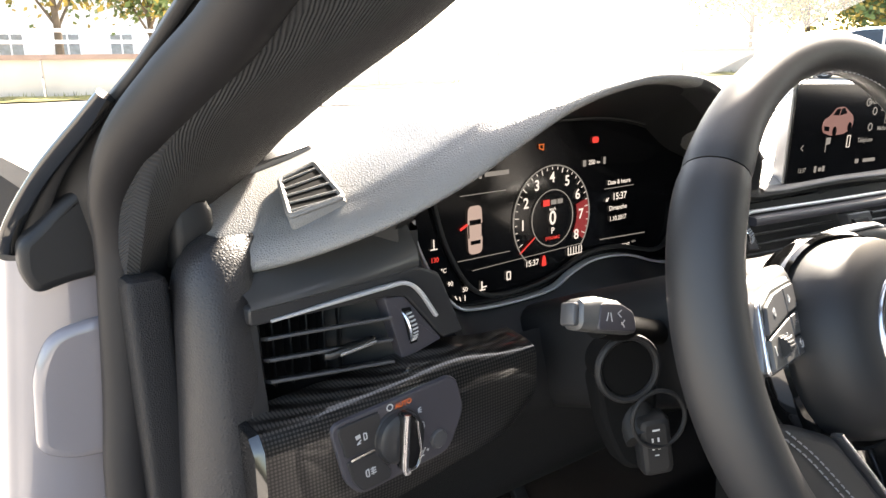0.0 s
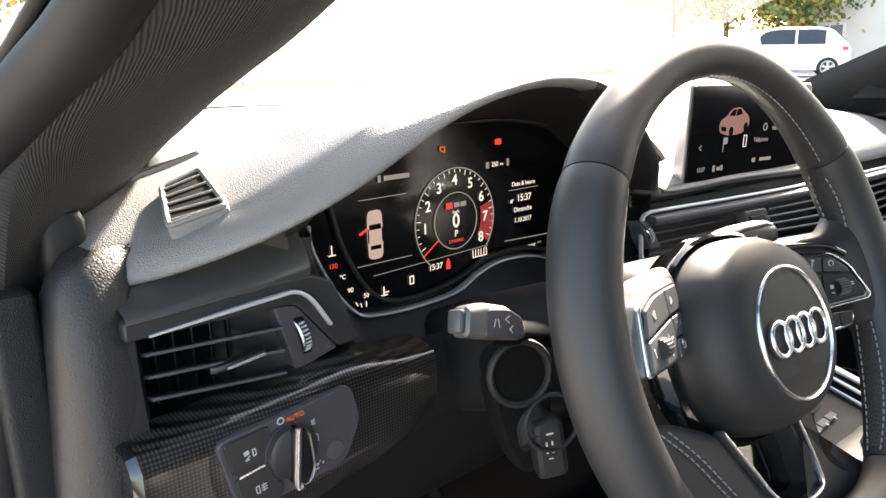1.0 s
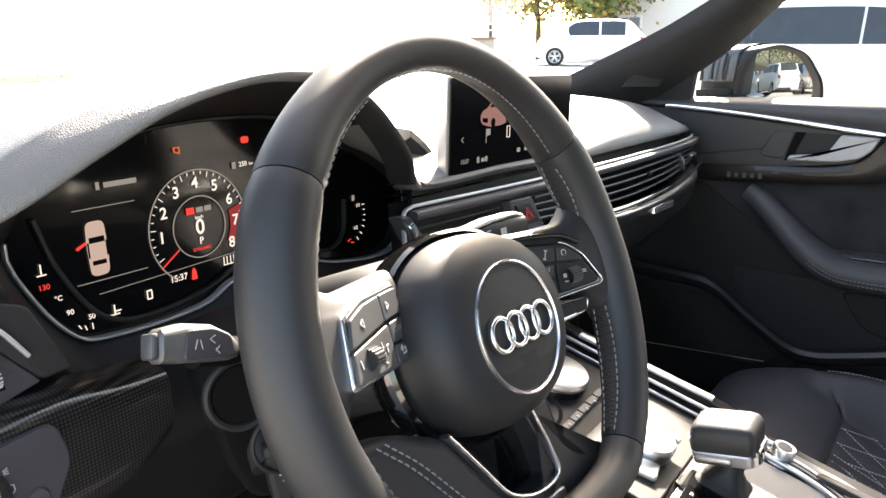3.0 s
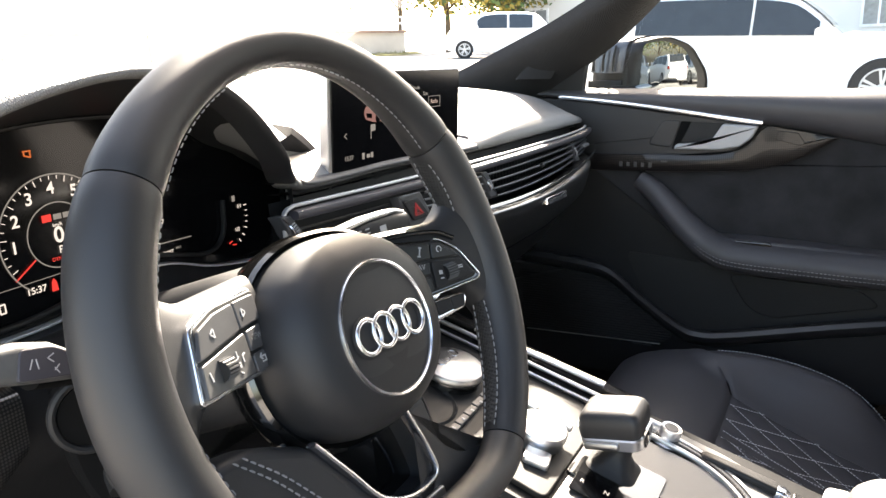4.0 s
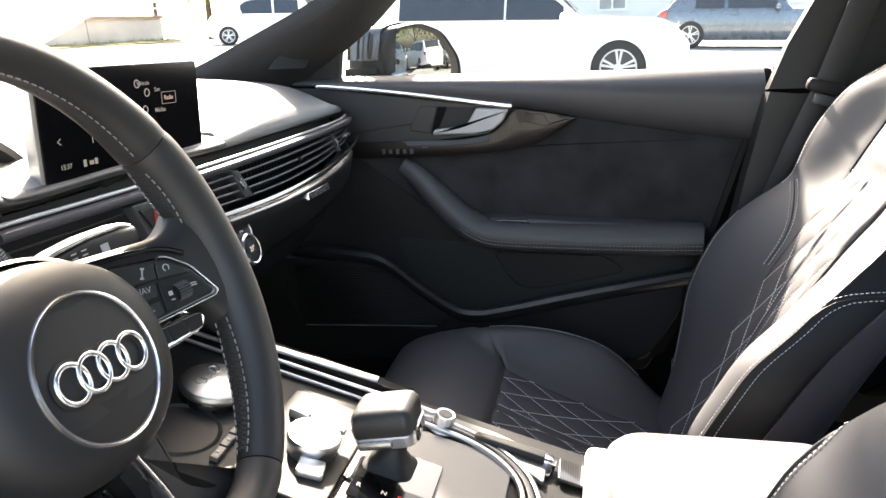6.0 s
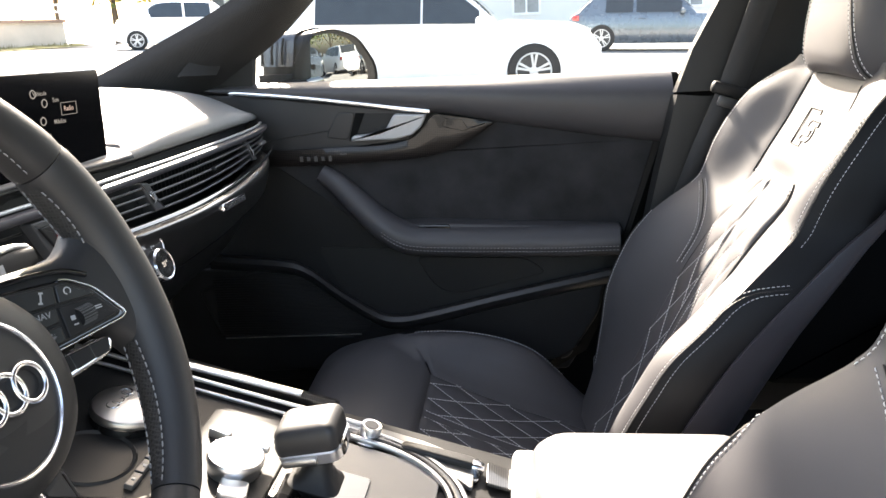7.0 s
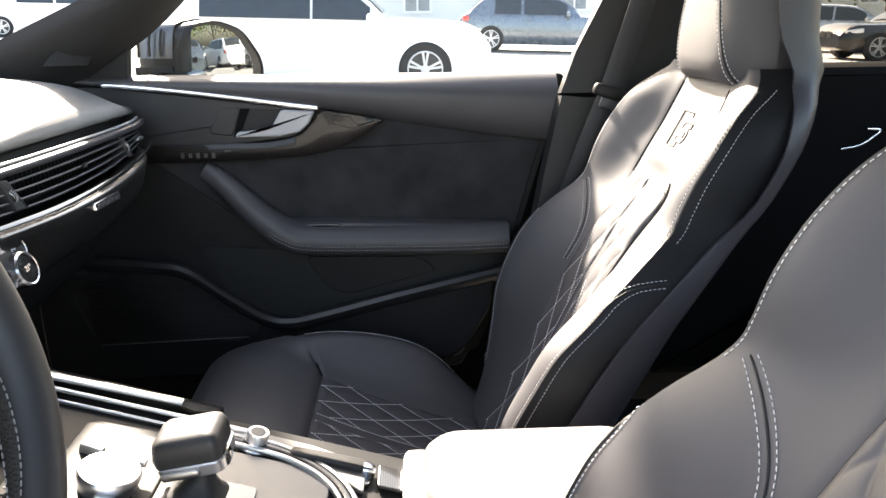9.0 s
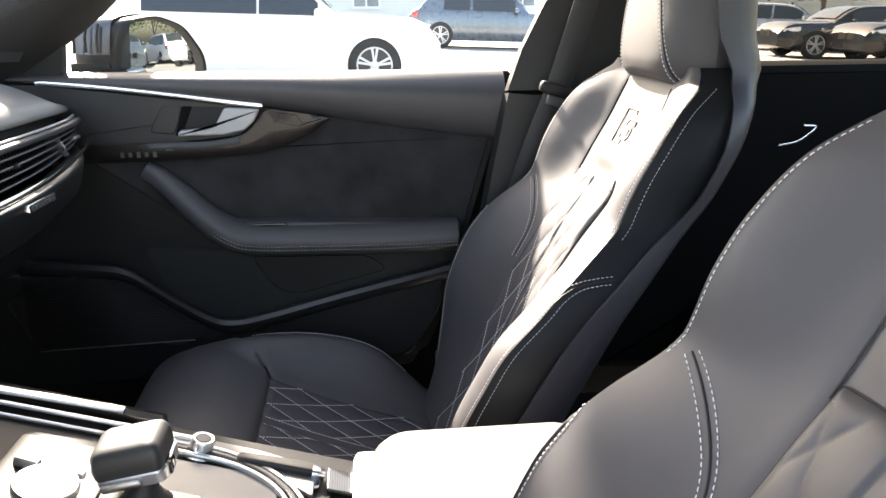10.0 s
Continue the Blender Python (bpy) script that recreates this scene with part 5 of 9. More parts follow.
bars([(x, y, 0.005, 0.0012) for x in (-0.018, -0.008) for y in (0.006, 0.002, -0.002, -0.006)] + [(0.012, 0.0, 0.008, 0.009)], SM @ Matrix.Translation((0, 0, 0.0112)), LABELW, ws, "stalk_mark")

# ---- infotainment display ----
scr = thing("infotainment_display", "freestanding black infotainment display with a silver edge", "display", (0.02, 0.17, 0.87))
S0, S1, S2 = Vector((-0.110, 0.176, 0.8215)), Vector((0.153, 0.160, 0.8145)), Vector((-0.121, 0.172, 0.934))
SX, SY = (S1 - S0), (S2 - S0)
SF = frm(S0, SX, SY)
SW, SH = SX.length, SY.length
bm = bmesh.new()
prism(bm, rounded([(0, 0), (SW, 0), (SW, SH), (0, SH)], 0.006), SF @ Matrix.Translation((0, 0, -0.012)), 0.012, 0.002)
part("bezel", bm, SILVER, scr, "satin silver edge")
bm = bmesh.new()
prism(bm, rounded([(0.005, 0.003), (SW - 0.002, 0.003), (SW - 0.002, SH - 0.002), (0.005, SH - 0.002)], 0.005), SF @ Matrix.Translation((0, 0, -0.001)), 0.0025, 0.0008)
part("glass", bm, GLASSBLACK, scr, "black display glass")
bm = bmesh.new()
block(bm, None, (SW - 0.06, SH - 0.02, 0.02), 0.008, SF @ Matrix.Translation((SW / 2 + 0.02, SH / 2, -0.020)))
part("back_shell", bm, HARD, scr)
bm = bmesh.new()
block(bm, None, (0.10, 0.04, 0.05), 0.01, Matrix.Translation((0.025, 0.200, 0.822)))
part("foot", bm, HARD, scr)
SL = SF @ Matrix.Translation((0, 0, 0.0017))


def sp(u, v):
    return SL @ Matrix.Translation((u * SW, v * SH, 0))


lettering("15:37", sp(0.12, 0.17), 0.0068, DIM_GLOW, scr)
bars([(0.215 * SW, 0.17 * SH, 0.004, 0.007), (0.25 * SW, 0.165 * SH, 0.006, 0.004), (0.275 * SW, 0.17 * SH, 0.004, 0.006)], SL, DIM_GLOW, scr, "status_mark")
bars([(0.10 * SW, 0.40 * SH, 0.005, 0.0008, 35), (0.10 * SW, 0.375 * SH, 0.005, 0.0008, -35)], SL, DIM_GLOW, scr, "arrow_mark")
bm = bmesh.new()
prism(bm, [(-0.0005, -0.008), (0.0005, -0.008), (0.0005, 0.000), (0.008, 0.001), (0.008, 0.008), (-0.0005, 0.008)], sp(0.27, 0.40), 0.0003)
part("flag_symbol", bm, DIM_GLOW, scr, smooth=False)
bars([(0.44 * SW - 0.003, 0.42 * SH, 0.0008, 0.013), (0.44 * SW + 0.003, 0.42 * SH, 0.0008, 0.013), (0.44 * SW, 0.42 * SH + 0.0065, 0.006, 0.0008), (0.44 * SW, 0.42 * SH - 0.0065, 0.006, 0.0008)], SL, W_GLOW, scr, "phone_symbol")
lettering("Téléphone", sp(0.575, 0.42), 0.0075, DIM_GLOW, scr)
lettering("Médias", sp(0.70, 0.53), 0.0070, DIM_GLOW, scr)
lettering("Radio", sp(0.765, 0.64), 0.0072, PINK_GLOW, scr)
lettering("Son", sp(0.69, 0.73), 0.0068, DIM_GLOW, scr)
lettering("Véhicule", sp(0.60, 0.80), 0.0062, DIM_GLOW, scr)
bars([(0.765 * SW, 0.64 * SH + 0.0065, 0.026, 0.0006), (0.765 * SW, 0.64 * SH - 0.0065, 0.026, 0.0006), (0.765 * SW - 0.013, 0.64 * SH, 0.0006, 0.013), (0.765 * SW + 0.013, 0.64 * SH, 0.0006, 0.013)], SL, DIM_GLOW, scr, "selection_frame")
bars([(0.63 * SW, 0.21 * SH, 0.026, 0.004), (0.53 * SW, 0.21 * SH, 0.007, 0.005)], SL, DIM_GLOW, scr, "station_name_bar")
bm = bmesh.new()
for u, v in ((0.60, 0.55), (0.56, 0.80), (0.62, 0.71)):
    torus(bm, sp(u, v), 0.004, 0.0007, 20, 6)
part("menu_symbol", bm, DIM_GLOW, scr)
# rosy car picture
CP = sp(0.34, 0.62)
bm = bmesh.new()
prism(bm, rounded([(-0.031, -0.004), (-0.028, 0.003), (-0.017, 0.007), (-0.007, 0.0155), (0.010, 0.0165), (0.021, 0.010), (0.029, 0.006), (0.031, -0.002), (0.028, -0.009), (0.012, -0.014), (-0.012, -0.015), (-0.028, -0.011)], 0.004), CP, 0.0003)
pic = part("car_picture", bm, ROSY_GLOW, scr, "rosy picture of a coupe car", smooth=False)
for poly in ([(-0.013, 0.0075), (-0.0055, 0.0140), (0.001, 0.0145), (-0.001, 0.0070)], [(0.001, 0.0070), (0.0030, 0.0145), (0.009, 0.0150), (0.015, 0.0090)], [(-0.027, -0.004), (-0.017, -0.005), (-0.017, -0.010), (-0.026, -0.009)]):
    bm = bmesh.new()
    prism(bm, poly, CP @ Matrix.Translation((0, 0, 0.0004)), 0.0003)
    part("car_picture_window", bm, GLASSBLACK, pic, smooth=False)
for x, y in ((-0.006, -0.0105), (0.0235, -0.0065)):
    bm = bmesh.new()
    prism(bm, [(x + 0.0042 * math.cos(a * 0.5236), y + 0.0056 * math.sin(a * 0.5236)) for a in range(12)], CP @ Matrix.Translation((0, 0, 0.0004)), 0.0003)
    part("car_picture_wheel", bm, GLASSBLACK, pic, smooth=False)

# ---- middle vents ----
def mid_y(x):
    return lerp_table([(-0.24, 0.172), (-0.05, 0.150), (0.15, 0.135), (0.40, 0.130), (0.60, 0.138), (0.70, 0.160)], x)[0]


def strip_path(x0, x1, z0, z1, dy=0.0, n=24):
    return [(x0 + (x1 - x0) * i / n, mid_y(x0 + (x1 - x0) * i / n) + dy, z0 + (z1 - z0) * i / n) for i in range(n + 1)]


bm = bmesh.new()
loft(bm, [[Vector((x, mid_y(x) + 0.034, 0.808)), Vector((x, mid_y(x) + 0.030, 0.738))] for x in [-0.182 + 0.867 * i / 30 for i in range(31)]], ring_closed=False, caps=False)
part("vent_back", bm, BLACK, dash)
bm = bmesh.new()
sweep(bm, crom([(-0.1965, 0.164, 0.744), (-0.1985, 0.165, 0.770), (-0.1980, 0.166, 0.797), (-0.1940, 0.166, 0.8060), (-0.1830, 0.165, 0.8090)], 5) + [Vector(p) for p in strip_path(-0.165, 0.675, 0.8088, 0.796)], rrect(0.0034, 0.005, 0.0014, 2), up=(0, -1, 0))
part("upper_trim", bm, TRIM, dash, "chrome trim line over the vents")
bm = bmesh.new()
sweep(bm, [(x, mid_y(x) - 0.006, 0.8010 - 0.0115 * (x + 0.19) / 0.85) for x in [-0.190 + 0.86 * i / 30 for i in range(31)]], rrect(0.009, 0.014, 0.003, 2), up=(0, -1, 0))
part("vent_brow", bm, SHELLGREY, dash, "satin grey strip over the vents")


def ledge(x):
    return lerp_table([(-0.20, 0.757), (-0.06, 0.7550), (0.02, 0.7510), (0.15, 0.7420), (0.25, 0.7360), (0.35, 0.7340), (0.47, 0.7375), (0.60, 0.7500), (0.68, 0.758)], x)[0]


bm = bmesh.new()
sweep(bm, [(x, mid_y(x) - 0.022, ledge(x)) for x in [-0.190 + 0.86 * i / 40 for i in range(41)]], [(-0.012, -0.002), (0.008, -0.003), (0.012, 0.0), (0.008, 0.003), (-0.012, 0.002)], up=(0, -0.75, 0.66), scale=lambda t: 0.20 + 0.12 * math.exp(-((t - 0.60) / 0.16) ** 2) - 0.10 * max(0, (t - 0.78) / 0.22))
part("lower_trim", bm, GLOSS, dash, "gloss black ledge under the vents")
for k in range(4):
    bm = bmesh.new()
    sweep(bm, [(x, mid_y(x) + 0.004, ledge(x) + (0.7925 - 0.0135 * (x + 0.19) - ledge(x)) * (k + 0.55) / 4.3) for x in [0.025 + 0.63 * i / 30 for i in range(31)]], rrect(0.018, 0.0030, 0.0012, 2), up=(0, 0.3, 1))
    part("slat", bm, GREYPL, dash)
for k in range(3):
    bm = bmesh.new()
    sweep(bm, strip_path(-0.186, -0.03, 0.760 + k * 0.0105, 0.758 + k * 0.0105, 0.012), rrect(0.014, 0.0022, 0.001, 2), up=(0, 0.3, 1))
    part("slat", bm, VENTBLK, dash)
for k in range(30):
    bm = bmesh.new()
    x = 0.225 + k * 0.0105
    block(bm, None, (0.0012, 0.012, 0.036), 0, Matrix.Translation((x, mid_y(x) + 0.020, 0.766)))
    part("vane", bm, VENTBLK, dash)
for x, zc_, k in ((0.184, 0.7660, 1.0), (0.542, 0.7625, 0.86), (-0.190, 0.7850, 0.8)):
    bm = bmesh.new()
    prism(bm, rounded([(-0.0230 * k, 0.0205 * k), (-0.0030 * k, 0.0190 * k), (0.0260 * k, -0.0210 * k), (-0.0010 * k, -0.0190 * k)], 0.002), frm((x, mid_y(x) + 0.010, zc_), (1, 0, 0), (0, 0.1, 1)), 0.016, 0.002)
    vb = part("vent_bar", bm, GREYPL, dash, "grey vent divider")
    twm = frm((x + 0.0005, mid_y(x) + 0.004, zc_), (0, 1, 0), (-0.50 * k, 0, 1))
    bm = bmesh.new()
    lathe(bm, twm, [(0.0110, -0.0030), (0.0125, -0.0024), (0.0125, 0.0024), (0.0110, 0.0030)], 28)
    part("thumbwheel", bm, VENTBLK, vb, "black ribbed thumbwheel")
    bm = bmesh.new()
    lathe(bm, twm @ Matrix.Translation((0, 0, -0.0034)), [(0.0126, -0.0010), (0.0132, 0.0), (0.0126, 0.0010)], 28, False)
    part("thumbwheel_edge", bm, CHROME, vb, "chrome wheel edge")
    bm = bmesh.new()
    for j in range(8):
        a = radians(140 + j * 12)
        block(bm, None, (0.0012, 0.0010, 0.0046), 0, twm @ Matrix.Translation((0.0127 * math.cos(a), 0.0127 * math.sin(a), 0.0006)))
    part("thumbwheel_ribs", bm, LABELW, vb, smooth=False)
for x in (0.37, 0.62):
    bm = bmesh.new()
    block(bm, None, (0.008 if x < 0.5 else 0.026, 0.014, 0.006), 0.002, Matrix.Translation((x, mid_y(x) - 0.003, 0.766)))
    part("vent_tab", bm, SILVER if x > 0.5 else BLACK, dash)
# hazard switch
hz = thing("hazard_switch", "grey hazard light switch with a red triangle", "switch", (-0.004, 0.14, 0.771))
HM = frm((-0.004, mid_y(-0.004) - 0.012, 0.7705), (1, -0.06, 0), (0, 0.12, 1))
bm = bmesh.new()
prism(bm, rounded([(-0.034, 0.0215), (0.0127, 0.0200), (0.0367, -0.0217), (-0.0160, -0.0200)], 0.003), HM @ Matrix.Translation((0, 0, -0.012)), 0.012, 0.002)
part("surround", bm, GREYPL, hz)
bm = bmesh.new()
prism(bm, rounded([(-0.0265, 0.0145), (0.0030, 0.0138), (0.0238, -0.0125), (-0.0110, -0.0110)], 0.002), HM @ Matrix.Translation((0, 0, -0.003)), 0.006, 0.001)
part("button", bm, HARD, hz)
bm = bmesh.new()
for R, r in ((0.0095, 0.0009), (0.0055, 0.0006)):
    tri_p = [HM @ Vector((R * math.cos(radians(a)) - 0.0015 - 0.35 * R * math.sin(radians(a)), R * math.sin(radians(a)) - 0.001, 0.0034)) for a in (90, 210, 330)]
    sweep(bm, tri_p, circle(r, 6), up=HM.to_3x3() @ Vector((0, 0, 1)), closed=True)
part("triangle_symbol", bm, DRED_GLOW, hz, "red warning triangle")
# carbon trim on the passenger side
rr = []
for i in range(41):
    x = 0.06 + 0.625 * i / 40
    y = mid_y(x) - 0.030 + 0.05 * max(0, (x - 0.52) / 0.16) ** 2
    b = 0.655 + 0.05 * max(0, (x - 0.35) / 0.33) ** 1.5
    rr.append(crom([(x, y + 0.025, ledge(x) - 0.001), (x, y + 0.004, ledge(x) - 0.003), (x, y - 0.002, ledge(x) - 0.014), (x, y + 0.010, 0.700 * 0.5 + b * 0.5), (x, y + 0.035, b), (x, y + 0.10, b - 0.03)], 4))
part("carbon_trim", sheet(rr), CARBON_XZ, dash, "glossy black carbon fibre trim")
rr = []
for i in range(21):
    x = -0.175 + 0.865 * i / 20
    y = mid_y(x)
    rr.append(crom([(x, y + 0.03, 0.69), (x, y + 0.04, 0.64), (x, y + 0.10, 0.56), (x, y + 0.25, 0.46), (x, y + 0.45, 0.30)], 4))
part("glovebox_face", sheet(rr), HARD, dash, "dark glovebox face")
bm = bmesh.new()
prism(bm, rounded([(-0.043, -0.0055), (0.043, -0.0055), (0.043, 0.0055), (-0.043, 0.0055)], 0.0025), frm((0.364, 0.1010, 0.7160), (1, 0.0, -0.02), (0, 0.12, 1)), 0.006, 0.001)
bd = part("trim_badge", bm, CHROME, dash, "small chrome badge plate")
bars([(x, 0, 0.008, 0.006) for x in (-0.033, -0.022, -0.011, 0.000, 0.011, 0.022, 0.033)], frm((0.364, 0.0948, 0.7160), (1, 0.0, -0.02), (0, 0.12, 1)), GREYPL, bd, "badge_marks")
# climate panel
ac = thing("climate_panel", "black climate control panel with chrome rim", "climate control", (0.05, 0.10, 0.70))
AM = frm((0.045, 0.104, 0.705), (1, -0.03, 0.02), (0, 0.28, 0.96))
bm = bmesh.new()
po = rounded([(-0.115, -0.020), (0.078, -0.022), (0.100, 0.012), (0.092, 0.024), (-0.115, 0.022)], 0.008)
prism(bm, po, AM @ Matrix.Translation((0, 0, -0.02)), 0.02, 0.002)
part("face", bm, HARD, ac)
bm = bmesh.new()
sweep(bm, [AM @ Vector((x, y, 0)) for x, y in po], rrect(0.003, 0.005, 0.001, 2), up=AM.to_3x3() @ Vector((0, 0, 1)), closed=True)
part("rim", bm, CHROME, ac, "chrome rim")
for x in (-0.09, 0.066):
    bm = bmesh.new()
    lathe(bm, AM @ Matrix.Translation((x, -0.008, 0)), [(0.020, 0), (0.020, 0.012), (0.018, 0.014), (0.0165, 0.0135)], 32)
    dl = part("dial", bm, CHROME, ac, "chrome ringed dial")
    bm = bmesh.new()
    lathe(bm, AM @ Matrix.Translation((x, -0.008, 0)), [(0.0168, 0.010), (0.0165, 0.0135), (0, 0.0135)], 32)
    part("dial_face", bm, GLASSBLACK, dl)
    lettering("21°", AM @ pose(x, -0.008, 0.0138), 0.0085, W_GLOW, dl, "numeral")
for k in range(5):
    bm = bmesh.new()
    block(bm, None, (0.020, 0.009, 0.005), 0.0015, AM @ Matrix.Translation((-0.055 + k * 0.0225, -0.004, 0.002)))
    part("key", bm, GREYPL, ac)
bars([(0.074, 0.016, 0.0012, 0.007), (0.078, 0.0145, 0.006, 0.0012, -20), (0.080, 0.017, 0.0012, 0.005, 20)], AM @ Matrix.Translation((0, 0, 0.0003)), LABELW, ac, "seat_heat_mark")

# ---- centre console ----
con = thing("centre_console", "black centre console with silver rails and carbon inlay", "centre console", (-0.03, -0.1, 0.4))


def cz(y):
    return 0.55 + 0.30 * y


CSL = Vector((0, 1, 0.30)).normalized()
CUP = Vector((0, -0.30, 1)).normalized()


def cm(x, y, lift=0.0, turn=0.0):
    """A frame lying on the sloped console top."""
    return frm(Vector((x, y, cz(y))) + CUP * lift, (1, 0, 0), CSL) @ pose(0, 0, 0, 0, 0, turn)


rr = []
for i in range(33):
    y = -0.345 + 0.545 * i / 32
    xr, xl = 0.098, -0.160
    z = cz(y)
    rr.append([Vector(p) for p in ((xl, y, 0.25), (xl, y, z - 0.02), (xl + 0.006, y, z - 0.004), (xl + 0.03, y, z - 0.002), (xr - 0.03, y, z - 0.002), (xr - 0.004, y, z + 0.002), (xr, y, z - 0.008), (xr + 0.004, y, 0.25))])
part("body", loft(bmesh.new(), rr, ring_closed=False, caps=False), CONSOLE, con, "dark grey console body")
# raised right flank with carbon and silver rails
bm = bmesh.new()
yy = [0.20 - 0.31 * i / 20 for i in range(21)]
loft(bm, [[Vector((0.078, y, cz(y) - 0.004)), Vector((0.080, y, cz(y) + 0.016)), Vector((0.087, y, cz(y) + 0.019)), Vector((0.100, y, cz(y) + 0.014)), Vector((0.104, y, cz(y) - 0.02))] for y in yy])
part("carbon_flank", bm, CARBON_XY, con, "carbon fibre console flank")
for dx, dz, w, L in ((0.0, 0.010, 0.0055, 0.34), (-0.010, 0.002, 0.0030, 0.34), (0.014, 0.0185, 0.011, 0.17)):
    bm = bmesh.new()
    x = 0.068 + dx
    pth = [(x, 0.19 - L * i / 14, cz(0.19 - L * i / 14) + dz) for i in range(15)]
    if dx == 0.014:
        pth = [(x - 0.006 + 0.008 * i / 10, 0.10 - L * i / 10, cz(0.10 - L * i / 10) + dz) for i in range(11)]
    sweep(bm, pth, rrect(w, 0.005, 0.002, 3), up=CUP)
    part("rail", bm, SILVER, con, "polished aluminium rail")
# rail that swings round behind the lever
for off, mt, nm in ((0.0, SILVER, "curved_rail"), (0.010, CARBON_XY, "curved_inlay"), (0.018, SILVER, "curved_rail")):
    bm = bmesh.new()
    pts = [(0.048 + off, -0.085), (0.046 + off, -0.14), (0.042 + off, -0.185), (0.026 + off * 0.9, -0.222 - off * 0.3), (0.000 + off * 0.6, -0.246 - off * 0.7), (-0.035, -0.256 - off), (-0.080, -0.256 - off)]
    if nm == "curved_inlay":
        pts = pts[1:]
    path = [Vector((p.x, p.y, cz(p.y) + 0.004)) for p in crom([(x, y, 0) for x, y in pts], 6)]
    sweep(bm, path, rrect(0.006 if mt is SILVER else 0.010, 0.007, 0.002, 2), up=CUP)
    part(nm, bm, mt, con, "polished aluminium rail" if mt is SILVER else "carbon inlay strip")
bm = bmesh.new()
prism(bm, rounded([(-0.145, -0.175), (0.036, -0.175), (0.036, -0.016), (-0.145, -0.016)], 0.012), cm(0, -0.07, -0.004), 0.0065, 0.001)
part("silver_deck", bm, DECK, con, "satin silver deck round the lever")
bm = bmesh.new()
prism(bm, rounded([(0.056, -0.125), (0.080, -0.125), (0.077, -0.220), (0.064, -0.285), (0.010, -0.285), (0.036, -0.245), (0.052, -0.200)], 0.006), frm(Vector((0, 0, 0.5505)), (1, 0, 0), CSL), 0.0045, 0.0012)
part("side_deck", bm, DECK, con, "silver painted deck beside the lever")
# rotary controller
mm = thing("rotary_controller", "silver rotary controller on the console", "control knob", (-0.05, -0.04, 0.53))
bm = bmesh.new()
prism(bm, rounded([(-0.088, -0.046), (0.084, -0.046), (0.088, 0.052), (-0.082, 0.052)], 0.010), cm(-0.055, -0.036, -0.002), 0.0055, 0.0015)
part("base_plate", bm, CONSOLE, mm, "satin dark base plate")
bm = bmesh.new()
lathe(bm, cm(-0.062, -0.040, 0.002), [(0.026, 0), (0.027, 0.006), (0.0275, 0.011), (0.0285, 0.013), (0.0285, 0.018), (0.027, 0.0205), (0.024, 0.0215), (0, 0.022)], 48)
part("dial", bm, SILVER, mm, "silver knurled dial")
bm = bmesh.new()
prism(bm, rounded([(-0.012, -0.014), (0.012, -0.014), (0.014, 0.014), (-0.010, 0.014)], 0.004), cm(-0.098, -0.052, 0.004, 12), 0.007, 0.002)
part("shortcut_key", bm, SILVER, mm)
bm = bmesh.new()
prism(bm, rounded([(-0.004, -0.012), (0.004, -0.012), (0.005, 0.012), (-0.004, 0.012)], 0.002), cm(-0.020, -0.010, 0.004, -8), 0.010, 0.003)
part("toggle", bm, SILVER, mm, "small silver toggle")
bm = bmesh.new()
prism(bm, rounded([(-0.004, -0.006), (0.004, -0.006), (0.004, 0.006), (-0.004, 0.006)], 0.002), cm(-0.040, -0.060, 0.018), 0.006, 0.002)
part("dial_lug", bm, SILVER, mm)
for k in range(6):
    bm = bmesh.new()
    prism(bm, rounded([(-0.010, -0.0045), (0.010, -0.0045), (0.010, 0.0045), (-0.010, 0.0045)], 0.001), cm(-0.115 + k * 0.022, 0.034 + 0.001 * k, -0.001), 0.005, 0.001)
    part("favourite_key", bm, GREYPL, con)
bars([(-0.115 + k * 0.022, 0, 0.003, 0.004) for k in range(6)], cm(0, 0.034, 0.0042), LABELW, con, "key_mark")
# cup holder with round lid
cup = thing("cup_holder", "round cup holder well with a silver lidded ashtray insert", "cup holder", (-0.02, 0.1, 0.57))
bm = bmesh.new()
lathe(bm, cm(-0.095, 0.085, 0.0), [(0.036, -0.06), (0.038, -0.002), (0.041, 0.0005), (0.043, -0.002), (0.040, -0.06)], 36)
part("well", bm, BLACK, cup)
bm = bmesh.new()
lathe(bm, cm(-0.095, 0.085, 0.0), [(0.0375, -0.055), (0.0375, -0.053), (0.0, -0.053)], 36)
part("well_floor", bm, BLACK, cup)
bm = bmesh.new()
lathe(bm, cm(-0.022, 0.086, -0.03), [(0.036, 0), (0.037, 0.025), (0.037, 0.036), (0.035, 0.040), (0.0, 0.041)], 40)
insert = part("insert", bm, GLOSS, cup, "gloss black insert")
bm = bmesh.new()
lathe(bm, cm(-0.022, 0.086, 0.008), [(0.038, 0), (0.0385, 0.004), (0.036, 0.008), (0.025, 0.0115), (0.0, 0.013)], 40)
part("lid", bm, BRUSHED, insert, "domed silver lid")
bm = bmesh.new()
for k in range(4):
    torus(bm, cm(-0.022 + (k - 1.5) * 0.0095, 0.096, 0.0195) @ pose(0, 0, 0, -6, 0, 0), 0.0062, 0.001, 20, 6)
part("lid_emblem", bm, CHROME, insert)
